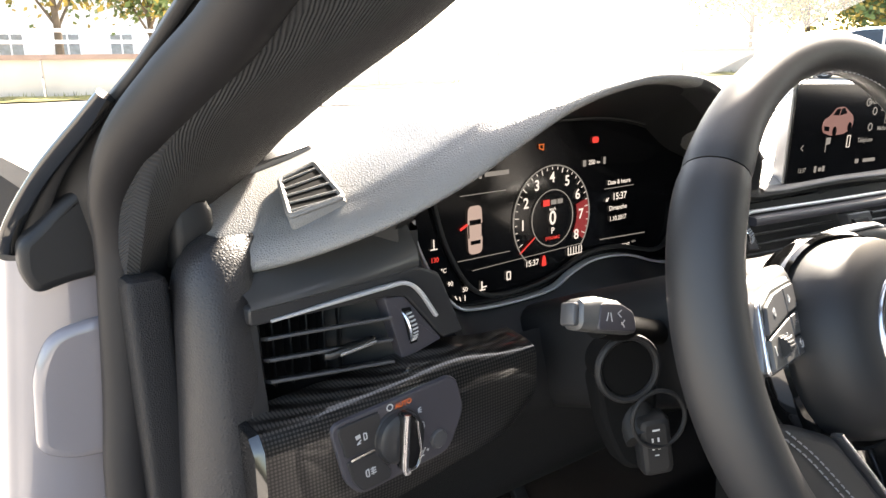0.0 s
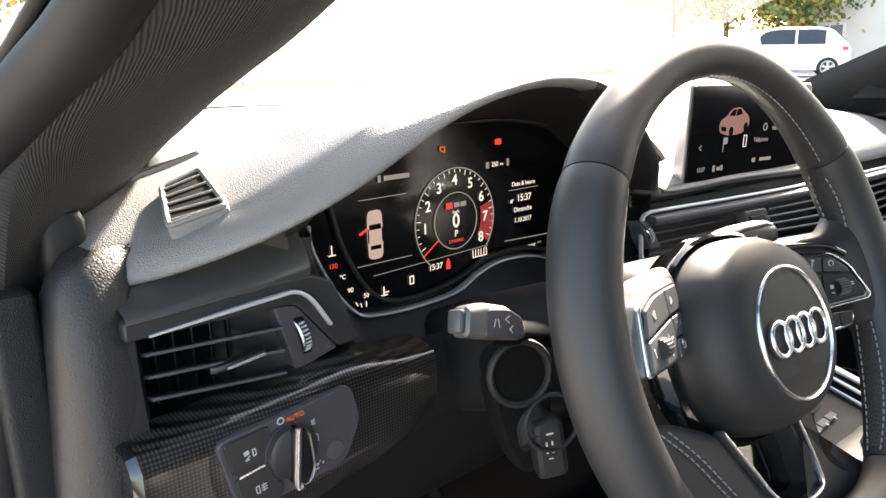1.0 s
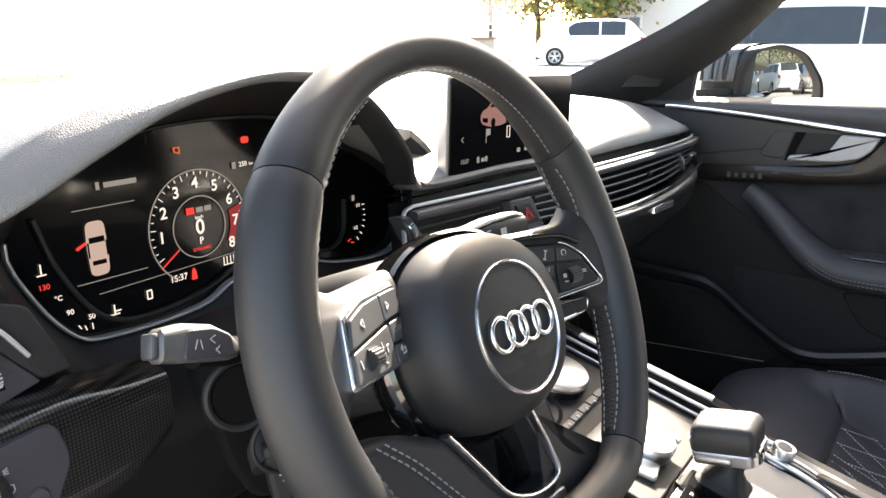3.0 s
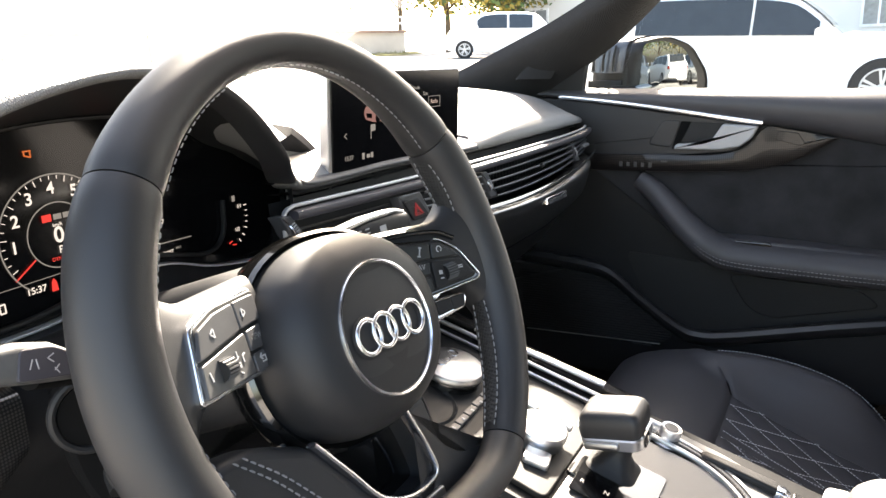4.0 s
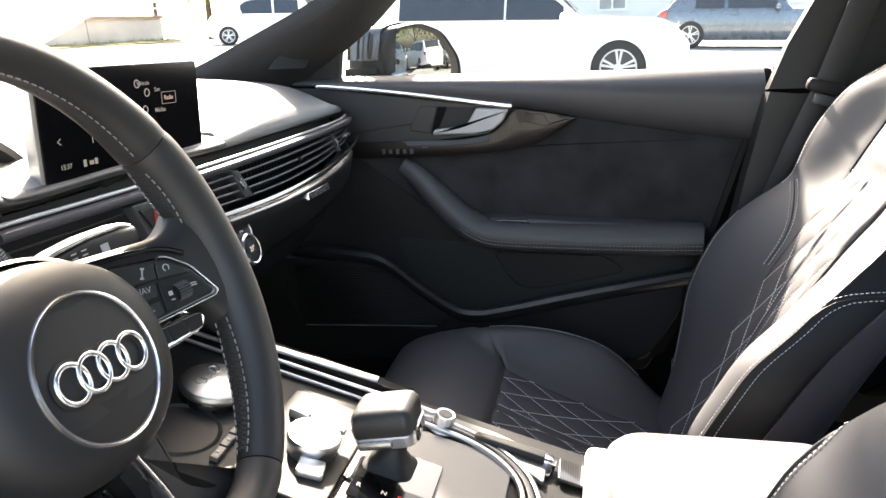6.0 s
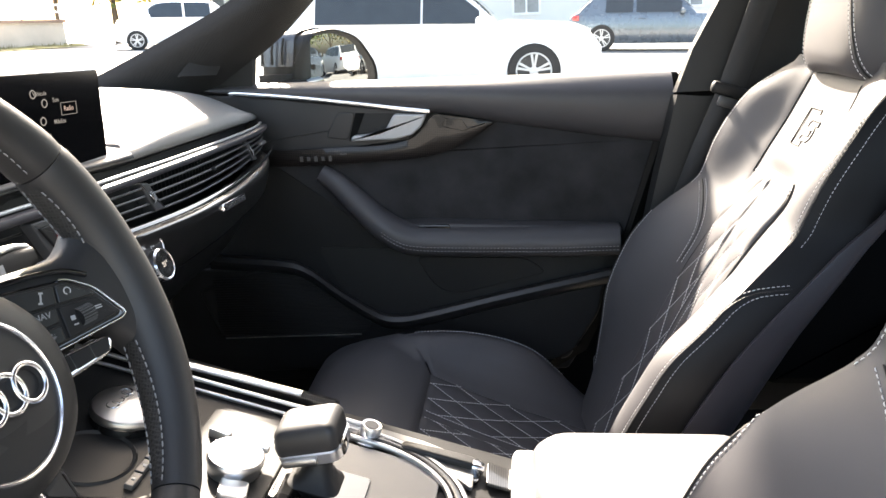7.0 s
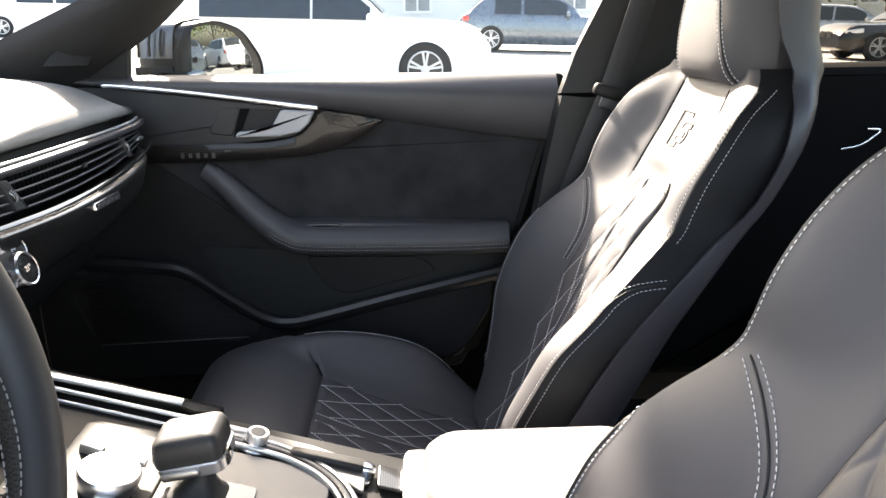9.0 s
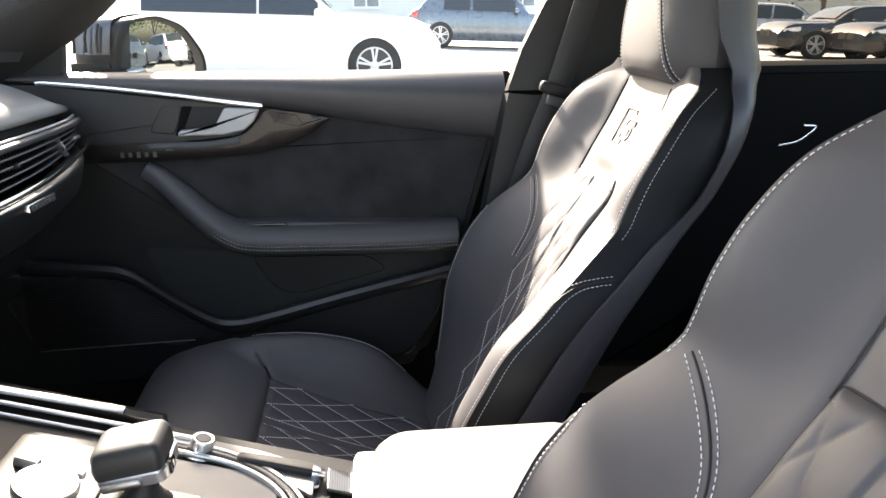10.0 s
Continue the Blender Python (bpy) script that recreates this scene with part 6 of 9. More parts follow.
# gear lever
gl = thing("gear_lever", "leather topped automatic gear lever with silver edging", "gear lever", (-0.05, -0.12, 0.53))
bm = bmesh.new()
prism(bm, rounded([(-0.040, -0.060), (0.030, -0.060), (0.030, 0.032), (-0.040, 0.032)], 0.006), cm(-0.050, -0.112, 0.0015), 0.004, 0.001)
part("gate", bm, GLOSS, gl, "black gear gate panel")
bm = bmesh.new()
rings = []
for s, w, h in ((0.004, 0.052, 0.056), (0.009, 0.044, 0.047), (0.013, 0.036, 0.038), (0.018, 0.032, 0.034), (0.023, 0.024, 0.027), (0.034, 0.022, 0.024), (0.046, 0.022, 0.024)):
    m_ = cm(-0.045, -0.118, s)
    rings.append([m_ @ Vector((x, y, 0)) for x, y in rrect(w, h, 0.012, 4)])
part("boot", loft(bm, rings), HARD, gl, "creased leather boot")
GM = frm((-0.044, -0.120, 0.5705), (1, 0, 0.06), (0, 0.95, -0.16)) @ Matrix.Scale(0.84, 4)
bm = bmesh.new()
rings = []
for z, w, h, dy in ((-0.024, 0.042, 0.046, 0), (-0.016, 0.056, 0.066, 0.000), (-0.006, 0.061, 0.076, 0.001), (0.006, 0.062, 0.079, 0.001), (0.015, 0.060, 0.077, 0.0), (0.0215, 0.055, 0.071, 0.0), (0.0255, 0.045, 0.060, 0.0), (0.0275, 0.030, 0.044, 0.0), (0.0280, 0.012, 0.02, 0)):
    rings.append([GM @ Vector((x, y + dy, z)) for x, y in rrect(w, h, min(w, h) * 0.17, 6)])
part("knob", loft(bm, rings), RIM_LEATHER, gl, "smooth leather knob")
bm = bmesh.new()
rings = []
for z, g in ((-0.0235, 0.000), (-0.021, 0.003), (-0.008, 0.0040), (-0.005, 0.001)):
    rings.append([GM @ Vector((x, y, z)) for x, y in rrect(0.056 + g * 2, 0.070 + g * 2, 0.012, 6)])
part("knob_edge", loft(bm, rings), SILVER, gl, "silver edging of the knob")
bm = bmesh.new()
block(bm, None, (0.008, 0.044, 0.010), 0.003, GM @ Matrix.Translation((-0.0325, 0.010, -0.0145)))
part("release_button", bm, BRUSHED, gl, "grey release button")
bm = bmesh.new()
block(bm, None, (0.020, 0.006, 0.0165), 0.003, GM @ Matrix.Translation((-0.010, -0.0385, -0.0135)))
part("park_button", bm, GLOSS, gl)
lettering("P", GM @ frm((-0.010, -0.0419, -0.0135), (1, 0, 0), (0, 0, 1)), 0.010, W_GLOW, gl)
bm = bmesh.new()
prism(bm, rounded([(-0.016, -0.040), (0.016, -0.040), (0.016, 0.040), (-0.016, 0.040)], 0.003), cm(-0.098, -0.130, 0.005), 0.002, 0.0005)
part("gear_display", bm, GLASSBLACK, gl)
for ch, dy, mt in (("R", 0.030, W_GLOW), ("N", 0.005, W_GLOW), ("P", -0.010, RED_GLOW), ("D/S", -0.024, W_GLOW)):
    lettering(ch, cm(-0.096, -0.130 + dy, 0.0074, -90), 0.008, mt, gl)
# volume knob, key slot, grip strip
vk = thing("volume_knob", "small silver volume knob on the console", "control knob", (0.06, -0.15, 0.51))
bm = bmesh.new()
lathe(bm, cm(0.060, -0.152, 0.0), [(0.020, 0.0), (0.020, 0.0015), (0.0115, 0.002), (0.0115, 0.006), (0.0125, 0.007), (0.0125, 0.016), (0.0115, 0.018), (0.009, 0.0175), (0, 0.0170)], 32)
part("dial", bm, SILVER, vk)
bm = bmesh.new()
lathe(bm, cm(0.060, -0.152, 0.0), [(0.0085, 0.0176), (0.008, 0.0182), (0, 0.0182)], 24)
part("dial_top", bm, GREYPL, vk)
ks = thing("key_slot", "slot in the console holding a silver tipped car key", "car key", (0.055, -0.23, 0.48))
bm = bmesh.new()
prism(bm, rounded([(-0.024, -0.052), (0.004, -0.056), (0.018, 0.042), (-0.002, 0.046)], 0.006), cm(0.050, -0.228, -0.001, 0), 0.0045, 0.001)
part("slot", bm, GLOSS, ks, "black slot")
bm = bmesh.new()
rings = []
for y, w, h in ((0.040, 0.010, 0.006), (0.036, 0.014, 0.010), (0.0, 0.017, 0.013), (-0.040, 0.018, 0.014), (-0.046, 0.016, 0.012)):
    m_ = cm(0.053, -0.228, 0.006)
    rings.append([m_ @ Vector((q[0], y, q[1])) for q in rrect(w, h, 0.004, 4)])
part("key_body", loft(bm, rings), HARD, ks, "dark key body")
bm = bmesh.new()
rings = []
for y, w, h in ((-0.043, 0.017, 0.013), (-0.050, 0.018, 0.014), (-0.057, 0.012, 0.010)):
    rings.append([m_ @ Vector((q[0] - 0.002, y, q[1])) for q in rrect(w, h, 0.004, 4)])
part("key_tip", loft(bm, rings), CHROME, ks, "chrome key tip")
bm = bmesh.new()
prism(bm, rounded([(-0.020, -0.016), (0.018, -0.016), (0.020, 0.014), (-0.020, 0.014)], 0.003), cm(0.046, -0.300, 0.0030), 0.0035, 0.001)
part("carbon_pad", bm, CARBON_XY, con)
# rear storage rim in front of the armrest
bm = bmesh.new()
prism(bm, rounded([(-0.150, -0.015), (0.095, -0.015), (0.095, 0.008), (0.080, 0.012), (-0.150, 0.012)], 0.006), frm((0, -0.328, 0.440), (1, 0, 0), (0, 1, 0)), 0.030, 0.003)
part("storage_rim", bm, HANDLE, con, "silver storage rim")
bm = bmesh.new()
prism(bm, rounded([(-0.140, -0.012), (0.078, -0.012), (0.078, 0.002), (-0.140, 0.002)], 0.003), frm((0, -0.328, 0.4690), (1, 0, 0), (0, 1, 0)), 0.0025)
part("storage_slot", bm, BLACK, con, smooth=False)
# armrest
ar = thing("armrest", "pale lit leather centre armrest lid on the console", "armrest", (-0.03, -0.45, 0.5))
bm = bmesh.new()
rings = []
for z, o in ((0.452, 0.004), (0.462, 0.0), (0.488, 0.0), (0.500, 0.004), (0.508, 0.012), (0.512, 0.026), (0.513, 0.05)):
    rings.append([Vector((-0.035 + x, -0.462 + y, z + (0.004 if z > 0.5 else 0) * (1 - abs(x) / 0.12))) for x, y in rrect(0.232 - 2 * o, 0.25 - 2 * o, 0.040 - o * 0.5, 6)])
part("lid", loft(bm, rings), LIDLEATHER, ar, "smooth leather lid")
bm = bmesh.new()
block(bm, None, (0.215, 0.24, 0.20), 0.02, Matrix.Translation((-0.035, -0.465, 0.352)))
part("box", bm, HARD, ar)

# ---- passenger door ----
door = thing("passenger_door", "closed black passenger door with suede insert and carbon trim", "car door", (0.70, -0.15, 0.3))
EYE0 = Vector((-0.675, -0.338, 0.96))


def dp(y, z, x):
    """A place on the door drawn at x = 0.70, brought to another x."""
    k = (x - EYE0.x) / (0.70 - EYE0.x)
    return Vector((x, EYE0.y + (y - EYE0.y) * k, EYE0.z + (z - EYE0.z) * k))


def dplate(name, pts, x, depth, bev, mat, label="", r=0.008, parent=None):
    bm = bmesh.new()
    q = [dp(y, z, x) for y, z in pts]
    prism(bm, rounded([(-v.y, v.z) for v in q], r, 5), frm((x + depth, 0, 0), (0, -1, 0), (0, 0, 1)), depth, bev, 4)
    return part(name, bm, mat, parent or door, label)


dplate("shell", [(0.42, 0.86), (-0.612, 0.858), (-0.600, 0.76), (-0.540, 0.55), (-0.49, 0.40), (-0.42, 0.28), (0.42, 0.24)], 0.716, 0.06, 0.004, HARD, "dark door shell")
dplate("suede_insert", [(0.16, 0.72), (-0.10, 0.74), (-0.30, 0.790), (-0.575, 0.742), (-0.520, 0.545), (-0.08, 0.535), (0.05, 0.64)], 0.710, 0.012, 0.003, SUEDE, "anthracite suede door insert", 0.004)
# upper padded shoulder, rounded towards the window
rr = []
for i in range(41):
    t = i / 40
    y = 0.40 - 1.000 * t
    zt = 0.866 - 0.011 * t
    zb = lerp_table([(-0.60, 0.734), (-0.44, 0.756), (-0.28, 0.782), (-0.16, 0.802), (0.0, 0.822), (0.22, 0.847), (0.40, 0.862)], y)[0]
    zb = min(zb, zt - 0.006)
    h = zt - zb
    rr.append(crom([(0.735, y, zt), (0.712, y, zt + 0.001), (0.698 - 0.02 * min(1, h / 0.08), y, zt - 0.30 * h), (0.694 - 0.012 * min(1, h / 0.08), y, zt - 0.75 * h), (0.703, y, zb), (0.720, y, zb - 0.002)], 4))
part("shoulder_pad", sheet(rr), LEATHER, door, "smooth black padded door shoulder")
bm = bmesh.new()
sweep(bm, [(0.708, y, z) for y, z in ((-0.596, 0.735), (-0.44, 0.757), (-0.28, 0.783))], circle(0.0022, 8), up=(1, 0, 0))
part("shoulder_seam", bm, BLACK, door)
# recess with the handle
dplate("handle_panel", [(0.33, 0.850), (0.20, 0.845), (-0.165, 0.800), (-0.12, 0.750), (-0.01, 0.738), (0.16, 0.735), (0.33, 0.73)], 0.704, 0.016, 0.003, SOFT, "satin black panel round the handle", 0.004)
dplate("handle_bowl", [(-0.041, 0.804), (-0.100, 0.802), (-0.070, 0.757), (-0.018, 0.754)], 0.702, 0.006, 0.0, HARD, "", 0.004)
# near-black plate puts the shade beside the bowl into colour
dplate("bowl_shadow_gap", [(-0.023, 0.8045), (-0.041, 0.804), (-0.018, 0.7525), (-0.007, 0.7525)], 0.7012, 0.004, 0.0, SHADEBLACK, "", 0.002)
dplate("bowl_rim", [(0.012, 0.806), (-0.023, 0.806), (-0.006, 0.754), (0.038, 0.760)], 0.7025, 0.006, 0.002, SOFT, "", 0.010)
bm = bmesh.new()
sweep(bm, crom([tuple(dp(y, z, 0.690)) for y, z in ((0.216, 0.8475), (0.200, 0.8480), (0.10, 0.838), (0.0, 0.825), (-0.10, 0.811), (-0.163, 0.803))], 5), rrect(0.0095, 0.007, 0.003, 3), up=(1, 0, 0))
part("chrome_strip", bm, CHROME, door, "chrome strip along the door")
bm = bmesh.new()
hd = [(-0.096, 0.8005), (-0.157, 0.797), (-0.146, 0.775), (-0.128, 0.760), (-0.092, 0.7525), (-0.010, 0.7515), (-0.014, 0.7615), (-0.060, 0.7655), (-0.078, 0.771)]
prism(bm, rounded([(-dp(y, z, 0.684).y, dp(y, z, 0.684).z) for y, z in hd], 0.005, 4), frm((0.694, 0, 0), (0, -1, 0), (0, 0, 1)), 0.012, 0.003, 3)
part("inner_handle", bm, HANDLE, door, "satin silver inner door handle")
# carbon strip with its tip
rr = []
CT = [  # y; top, bottom
    (0.20, 0.740, 0.708), (0.117, 0.739, 0.707), (0.00, 0.741, 0.709), (-0.08, 0.744, 0.713), (-0.13, 0.757, 0.716), (-0.155, 0.781, 0.719), (-0.168, 0.797, 0.722), (-0.20, 0.794, 0.731), (-0.24, 0.788, 0.750), (-0.282, 0.781, 0.777)]
ct = sorted([(y, a, b) for y, a, b in CT])
for i in range(49):
    y = 0.20 - 0.482 * i / 48
    a, b = lerp_table(ct, y)
    out = 0.008
    rr.append([dp(y, z, x) for z, x in ((a, 0.712), (a, 0.7005 - out), (a - 0.0012, 0.6995 - out), (a * 0.5 + b * 0.5, 0.6985 - out), (b + 0.0025, 0.7000 - out), (b, 0.7015 - out), (b, 0.712))])
part("carbon_strip", sheet(rr), CARBON_YZ, door, "glossy carbon fibre door strip")
bars([(-0.085 + 0.014 * k, 0.7225, 0.006, 0.010 - 0.002 * (k % 2)) for k in range(5)] + [(-0.003, 0.730, 0.012, 0.003)], frm((0.6865, 0, 0), (0, -1, 0), (0, 0, 1)), GREYPL, door, "memory_key")
dplate("strip_groove", [(-0.188, 0.790), (-0.222, 0.7865), (-0.232, 0.771), (-0.250, 0.7735), (-0.268, 0.7785), (-0.225, 0.764), (-0.186, 0.774)], 0.6895, 0.004, 0.001, CARBON_YZ, "", 0.003)
# armrest that sweeps down and runs back
AR = crom([(0.058, 0.690, 0), (0.030, 0.670, 0), (-0.005, 0.634, 0), (-0.045, 0.592, 0), (-0.085, 0.562, 0), (-0.130, 0.549, 0), (-0.25, 0.545, 0), (-0.40, 0.543, 0), (-0.515, 0.545, 0)], 6)
rr = []
n = len(AR)
for i, p in enumerate(AR):
    t = i / (n - 1)
    a, b = AR[max(0, i - 1)], AR[min(n - 1, i + 1)]
    d = (b - a).normalized()
    nn = Vector((d.y, -d.x))
    if nn.y < 0:
        nn = -nn
    w = 0.017 + 0.014 * min(1, t / 0.5)
    prot = 0.024 + 0.050 * min(1, t / 0.45)
    ring = []
    for k in range(14):
        ang = 2 * math.pi * k / 14
        c, s = math.cos(ang), math.sin(ang)
        x = 0.712 - prot * (0.5 + 0.5 * c)
        q = dp(p.x + nn.x * w * s, p.y + nn.y * w * s, 0.70 - 0.6 * prot)
        ring.append(Vector((x, q.y, q.z)))
    rr.append(ring)
part("armrest", loft(bmesh.new(), rr), LEATHER, door, "padded leather door armrest")
bm = bmesh.new()
for off in (-0.0075, -0.0145):
    path = []
    for i, p in enumerate(AR[1:]):
        t = (i + 1) / (n - 1)
        prot = 0.024 + 0.050 * min(1, t / 0.45)
        q = dp(p.x - (0.006 if t < 0.4 else 0), p.y + off + 0.004, 0.70 - 0.6 * prot)
        path.append(Vector((0.712 - prot * 0.985, q.y, q.z)))
    stitches(bm, path, (-1, 0, 0), 0.0048, 0.0018, 0.0007)
part("armrest_stitching", bm, RIMTHREAD, door, "grey double stitches")
dplate("armrest_ledge", [(-0.06, 0.585), (-0.16, 0.587), (-0.52, 0.572), (-0.52, 0.555), (-0.10, 0.556)], 0.668, 0.045, 0.006, LEATHER, "", 0.006)
dplate("window_switch", [(-0.13, 0.584), (-0.19, 0.584), (-0.195, 0.575), (-0.125, 0.574)], 0.664, 0.01, 0.002, GLOSS, "", 0.003)
# lower door: pocket edge, pocket, speaker
PK = crom([(0.30, 0.520, 0), (0.16, 0.508, 0), (0.105, 0.494, 0), (0.04, 0.445, 0), (-0.03, 0.398, 0), (-0.075, 0.386, 0), (-0.14, 0.396, 0), (-0.30, 0.436, 0), (-0.50, 0.482, 0)], 6)
rr = []
for p in PK:
    rr.append([dp(p.x, p.y + dz, x) for dz, x in ((0.012, 0.705), (0.010, 0.682), (0.006, 0.670), (-0.004, 0.664), (-0.014, 0.668), (-0.020, 0.690))])
part("pocket_edge", sheet(rr), SOFT, door, "grey moulded map pocket edge")
dplate("pocket", [(0.075, 0.545), (-0.10, 0.535), (-0.49, 0.53), (-0.485, 0.485), (-0.14, 0.400), (-0.06, 0.392), (0.03, 0.45)], 0.712, 0.004, 0.0, BLACK, "", 0.02)
dplate("pocket_wall", [(-0.12, 0.520), (-0.34, 0.515), (-0.38, 0.485), (-0.20, 0.44), (-0.16, 0.455)], 0.708, 0.004, 0.002, HARD, "", 0.02)
dplate("lower_panel", [(0.14, 0.500), (0.02, 0.425), (-0.07, 0.378), (-0.49, 0.470), (-0.48, 0.40), (-0.42, 0.30), (0.40, 0.26), (0.40, 0.5)], 0.690, 0.03, 0.006, HARD, "dark lower door panel", 0.015)
gp = [(0.20, 0.492), (0.112, 0.486), (0.02, 0.425), (-0.028, 0.378), (0.00, 0.356), (0.29, 0.346), (0.33, 0.45)]
dplate("speaker_rim", [(y * 1.02, z * 1.006 - 0.001) for y, z in gp], 0.687, 0.01, 0.003, SOFT, "", 0.02)
spk = dplate("speaker_grille", gp, 0.6855, 0.008, 0.002, BLACK, "fine ribbed speaker grille", 0.02)
bm = bmesh.new()
for k in range(24):
    z = 0.360 + k * 0.0054
    y0 = lerp_table([(0.345, 0.002), (0.378, -0.020), (0.425, 0.024), (0.484, 0.104), (0.50, 0.13)], z)[0]
    sweep(bm, [dp(y0, z, 0.685), dp(0.30, z - 0.006, 0.685)], rrect(0.002, 0.002, 0.0006, 1), up=(1, 0, 0))
part("grille_ribs", bm, HARD, spk)
bm = bmesh.new()
sweep(bm, [dp(y, z, 0.684) for y, z in ((0.000, 0.3555), (0.10, 0.3525), (0.29, 0.3465))], rrect(0.0022, 0.002, 0.0008, 2), up=(1, 0, 0))
part("speaker_line", bm, SILVER, spk, "thin silver line")
bars([(-0.050 + 0.0045 * k, 0.3575, 0.003, 0.004) for k in range(9)], frm((0.6835, 0, 0), (0, -1, 0), (0, 0, 1)), GREYPL, spk, "maker_mark")
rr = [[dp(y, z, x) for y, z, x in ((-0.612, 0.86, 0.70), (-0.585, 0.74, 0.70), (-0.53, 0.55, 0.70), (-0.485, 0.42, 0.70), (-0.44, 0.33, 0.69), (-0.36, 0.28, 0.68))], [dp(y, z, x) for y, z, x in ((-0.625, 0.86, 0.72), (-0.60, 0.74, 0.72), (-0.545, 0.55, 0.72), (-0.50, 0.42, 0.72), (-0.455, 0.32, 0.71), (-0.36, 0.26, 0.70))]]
part("rear_seal", sheet(rr), SHADEBLACK, door)
# added near-black panel that closes the gap behind the door
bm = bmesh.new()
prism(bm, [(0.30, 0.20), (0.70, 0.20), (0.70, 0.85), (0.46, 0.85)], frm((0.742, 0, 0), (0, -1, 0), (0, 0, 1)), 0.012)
part("rear_closing_panel", bm, SHADEBLACK, door, smooth=False)
bm = bmesh.new()
prism(bm, [(-0.42, 0.842), (0.612, 0.840), (0.62, 0.850), (-0.42, 0.854)], frm((0.760, 0, 0), (0, -1, 0), (0, 0, 1)), 0.03)
part("window_strip", bm, BLACK, door, smooth=False)
bm = bmesh.new()
loft(bm, [[Vector((0.745, 0.30, 0.86)), Vector((0.745, -0.63, 0.86))], [Vector((0.66, 0.02, 1.10)), Vector((0.66, -0.62, 1.10))], [Vector((0.60, -0.25, 1.24)), Vector((0.60, -0.60, 1.24))]], ring_closed=False, caps=False)
wd = part("window_pane", bm, SIDEGLASS, door, "clear side window glass")
wd.visible_shadow = False

# ---- wing mirror ----
MIRRORBLK = surface("mirror_housing_black", (0.006, 0.006, 0.0068), 0.30, spec=0.3, vary=0.1)
mir = thing("wing_mirror", "black wing mirror with slate grey cap showing parked cars and trees", "wing mirror", (0.86, 0.05, 0.9))
MN = Vector((-0.52, -0.85, 0.0)).normalized()
MX = Vector((0, 0, 1)).cross(MN).normalized()
MC = Vector((0.868, 0.040, 0.892))
MMX = frm(MC, MX, Vector((0, 0, 1)))
prof = rounded([(-0.100, -0.064), (0.072, -0.068), (0.104, -0.050), (0.100, -0.010), (0.050, 0.048), (-0.020, 0.068), (-0.088, 0.060)], 0.024, 6)
MD = Vector((0.06, 1.0, 0.0))
bm = bmesh.new()
rings = []
for d, s, dz in ((-0.006, 0.955, 0), (-0.010, 0.985, 0), (-0.006, 1.0, 0), (0.012, 1.0, 0), (0.016, 0.985, 0), (0.018, 0.985, 0), (0.050, 0.98, 0), (0.085, 0.90, -0.002), (0.110, 0.72, -0.008), (0.122, 0.42, -0.014)):
    rings.append([MMX @ Vector((x * s, y * s + dz, 0)) + MD * d for x, y in prof])
part("housing", loft(bm, rings), MIRRORBLK, mir, "gloss black mirror housing")
bm = bmesh.new()
rings = []
for d, s in ((0.022, 1.01), (0.050, 0.995), (0.086, 0.915), (0.111, 0.74), (0.124, 0.44)):
    rings.append([MMX @ Vector((x * s, max(y, -0.004) * s + 0.002, 0)) + MD * d for x, y in prof])
part("cap", loft(bm, rings, caps=False), surface("slate_grey_paint", (0.055, 0.060, 0.070), 0.25, coat=0.6, vary=0.04), mir, "slate grey mirror cap")
for k in range(3):
    d = 0.040 + 0.022 * k
    s = 1.0 - 0.9 * max(0, d - 0.05)
    bm = bmesh.new()
    sweep(bm, [MMX @ Vector((-0.102 * s, 0.002, 0)) + MD * d, MMX @ Vector((-0.101 * s, 0.026, 0)) + MD * d, MMX @ Vector((-0.094 * s, 0.052, 0)) + MD * d], rrect(0.005, 0.003, 0.001, 2), up=(1, 0, 0))
    part("cap_rib", bm, MIRRORBLK, mir)
bm = bmesh.new()
block(bm, None, (0.004, 0.070, 0.036), 0.0018, Matrix.Translation(MMX @ Vector((-0.100, -0.034, 0)) + MD * 0.058))
part("inner_panel", bm, HARD, mir)
# slightly domed glass, set towards the car inside a broad frame
bm = bmesh.new()
gp_ = [(x * 0.84 - 0.011, y * 0.87) for x, y in prof]
rings = []
for k in range(13):
    f = max(0.02, k / 12)
    rings.append([MMX @ Vector((x * f, y * f, 0.0105 - ((x * f) ** 2 + (y * f) ** 2) / 2.4)) for x, y in gp_])
loft(bm, rings, caps=False)
bm.faces.new([v for v in bm.verts][:len(gp_)])
part("mirror_glass", bm, MIRROR, mir, "clear mirror glass", angle=60)
bm = bmesh.new()
sweep(bm, [(0.74, 0.10, 0.855), (0.78, 0.095, 0.856), (0.83, 0.09, 0.856)], rrect(0.06, 0.024, 0.009, 3), up=(0, 0, 1))
part("arm", bm, GLOSS, mir)

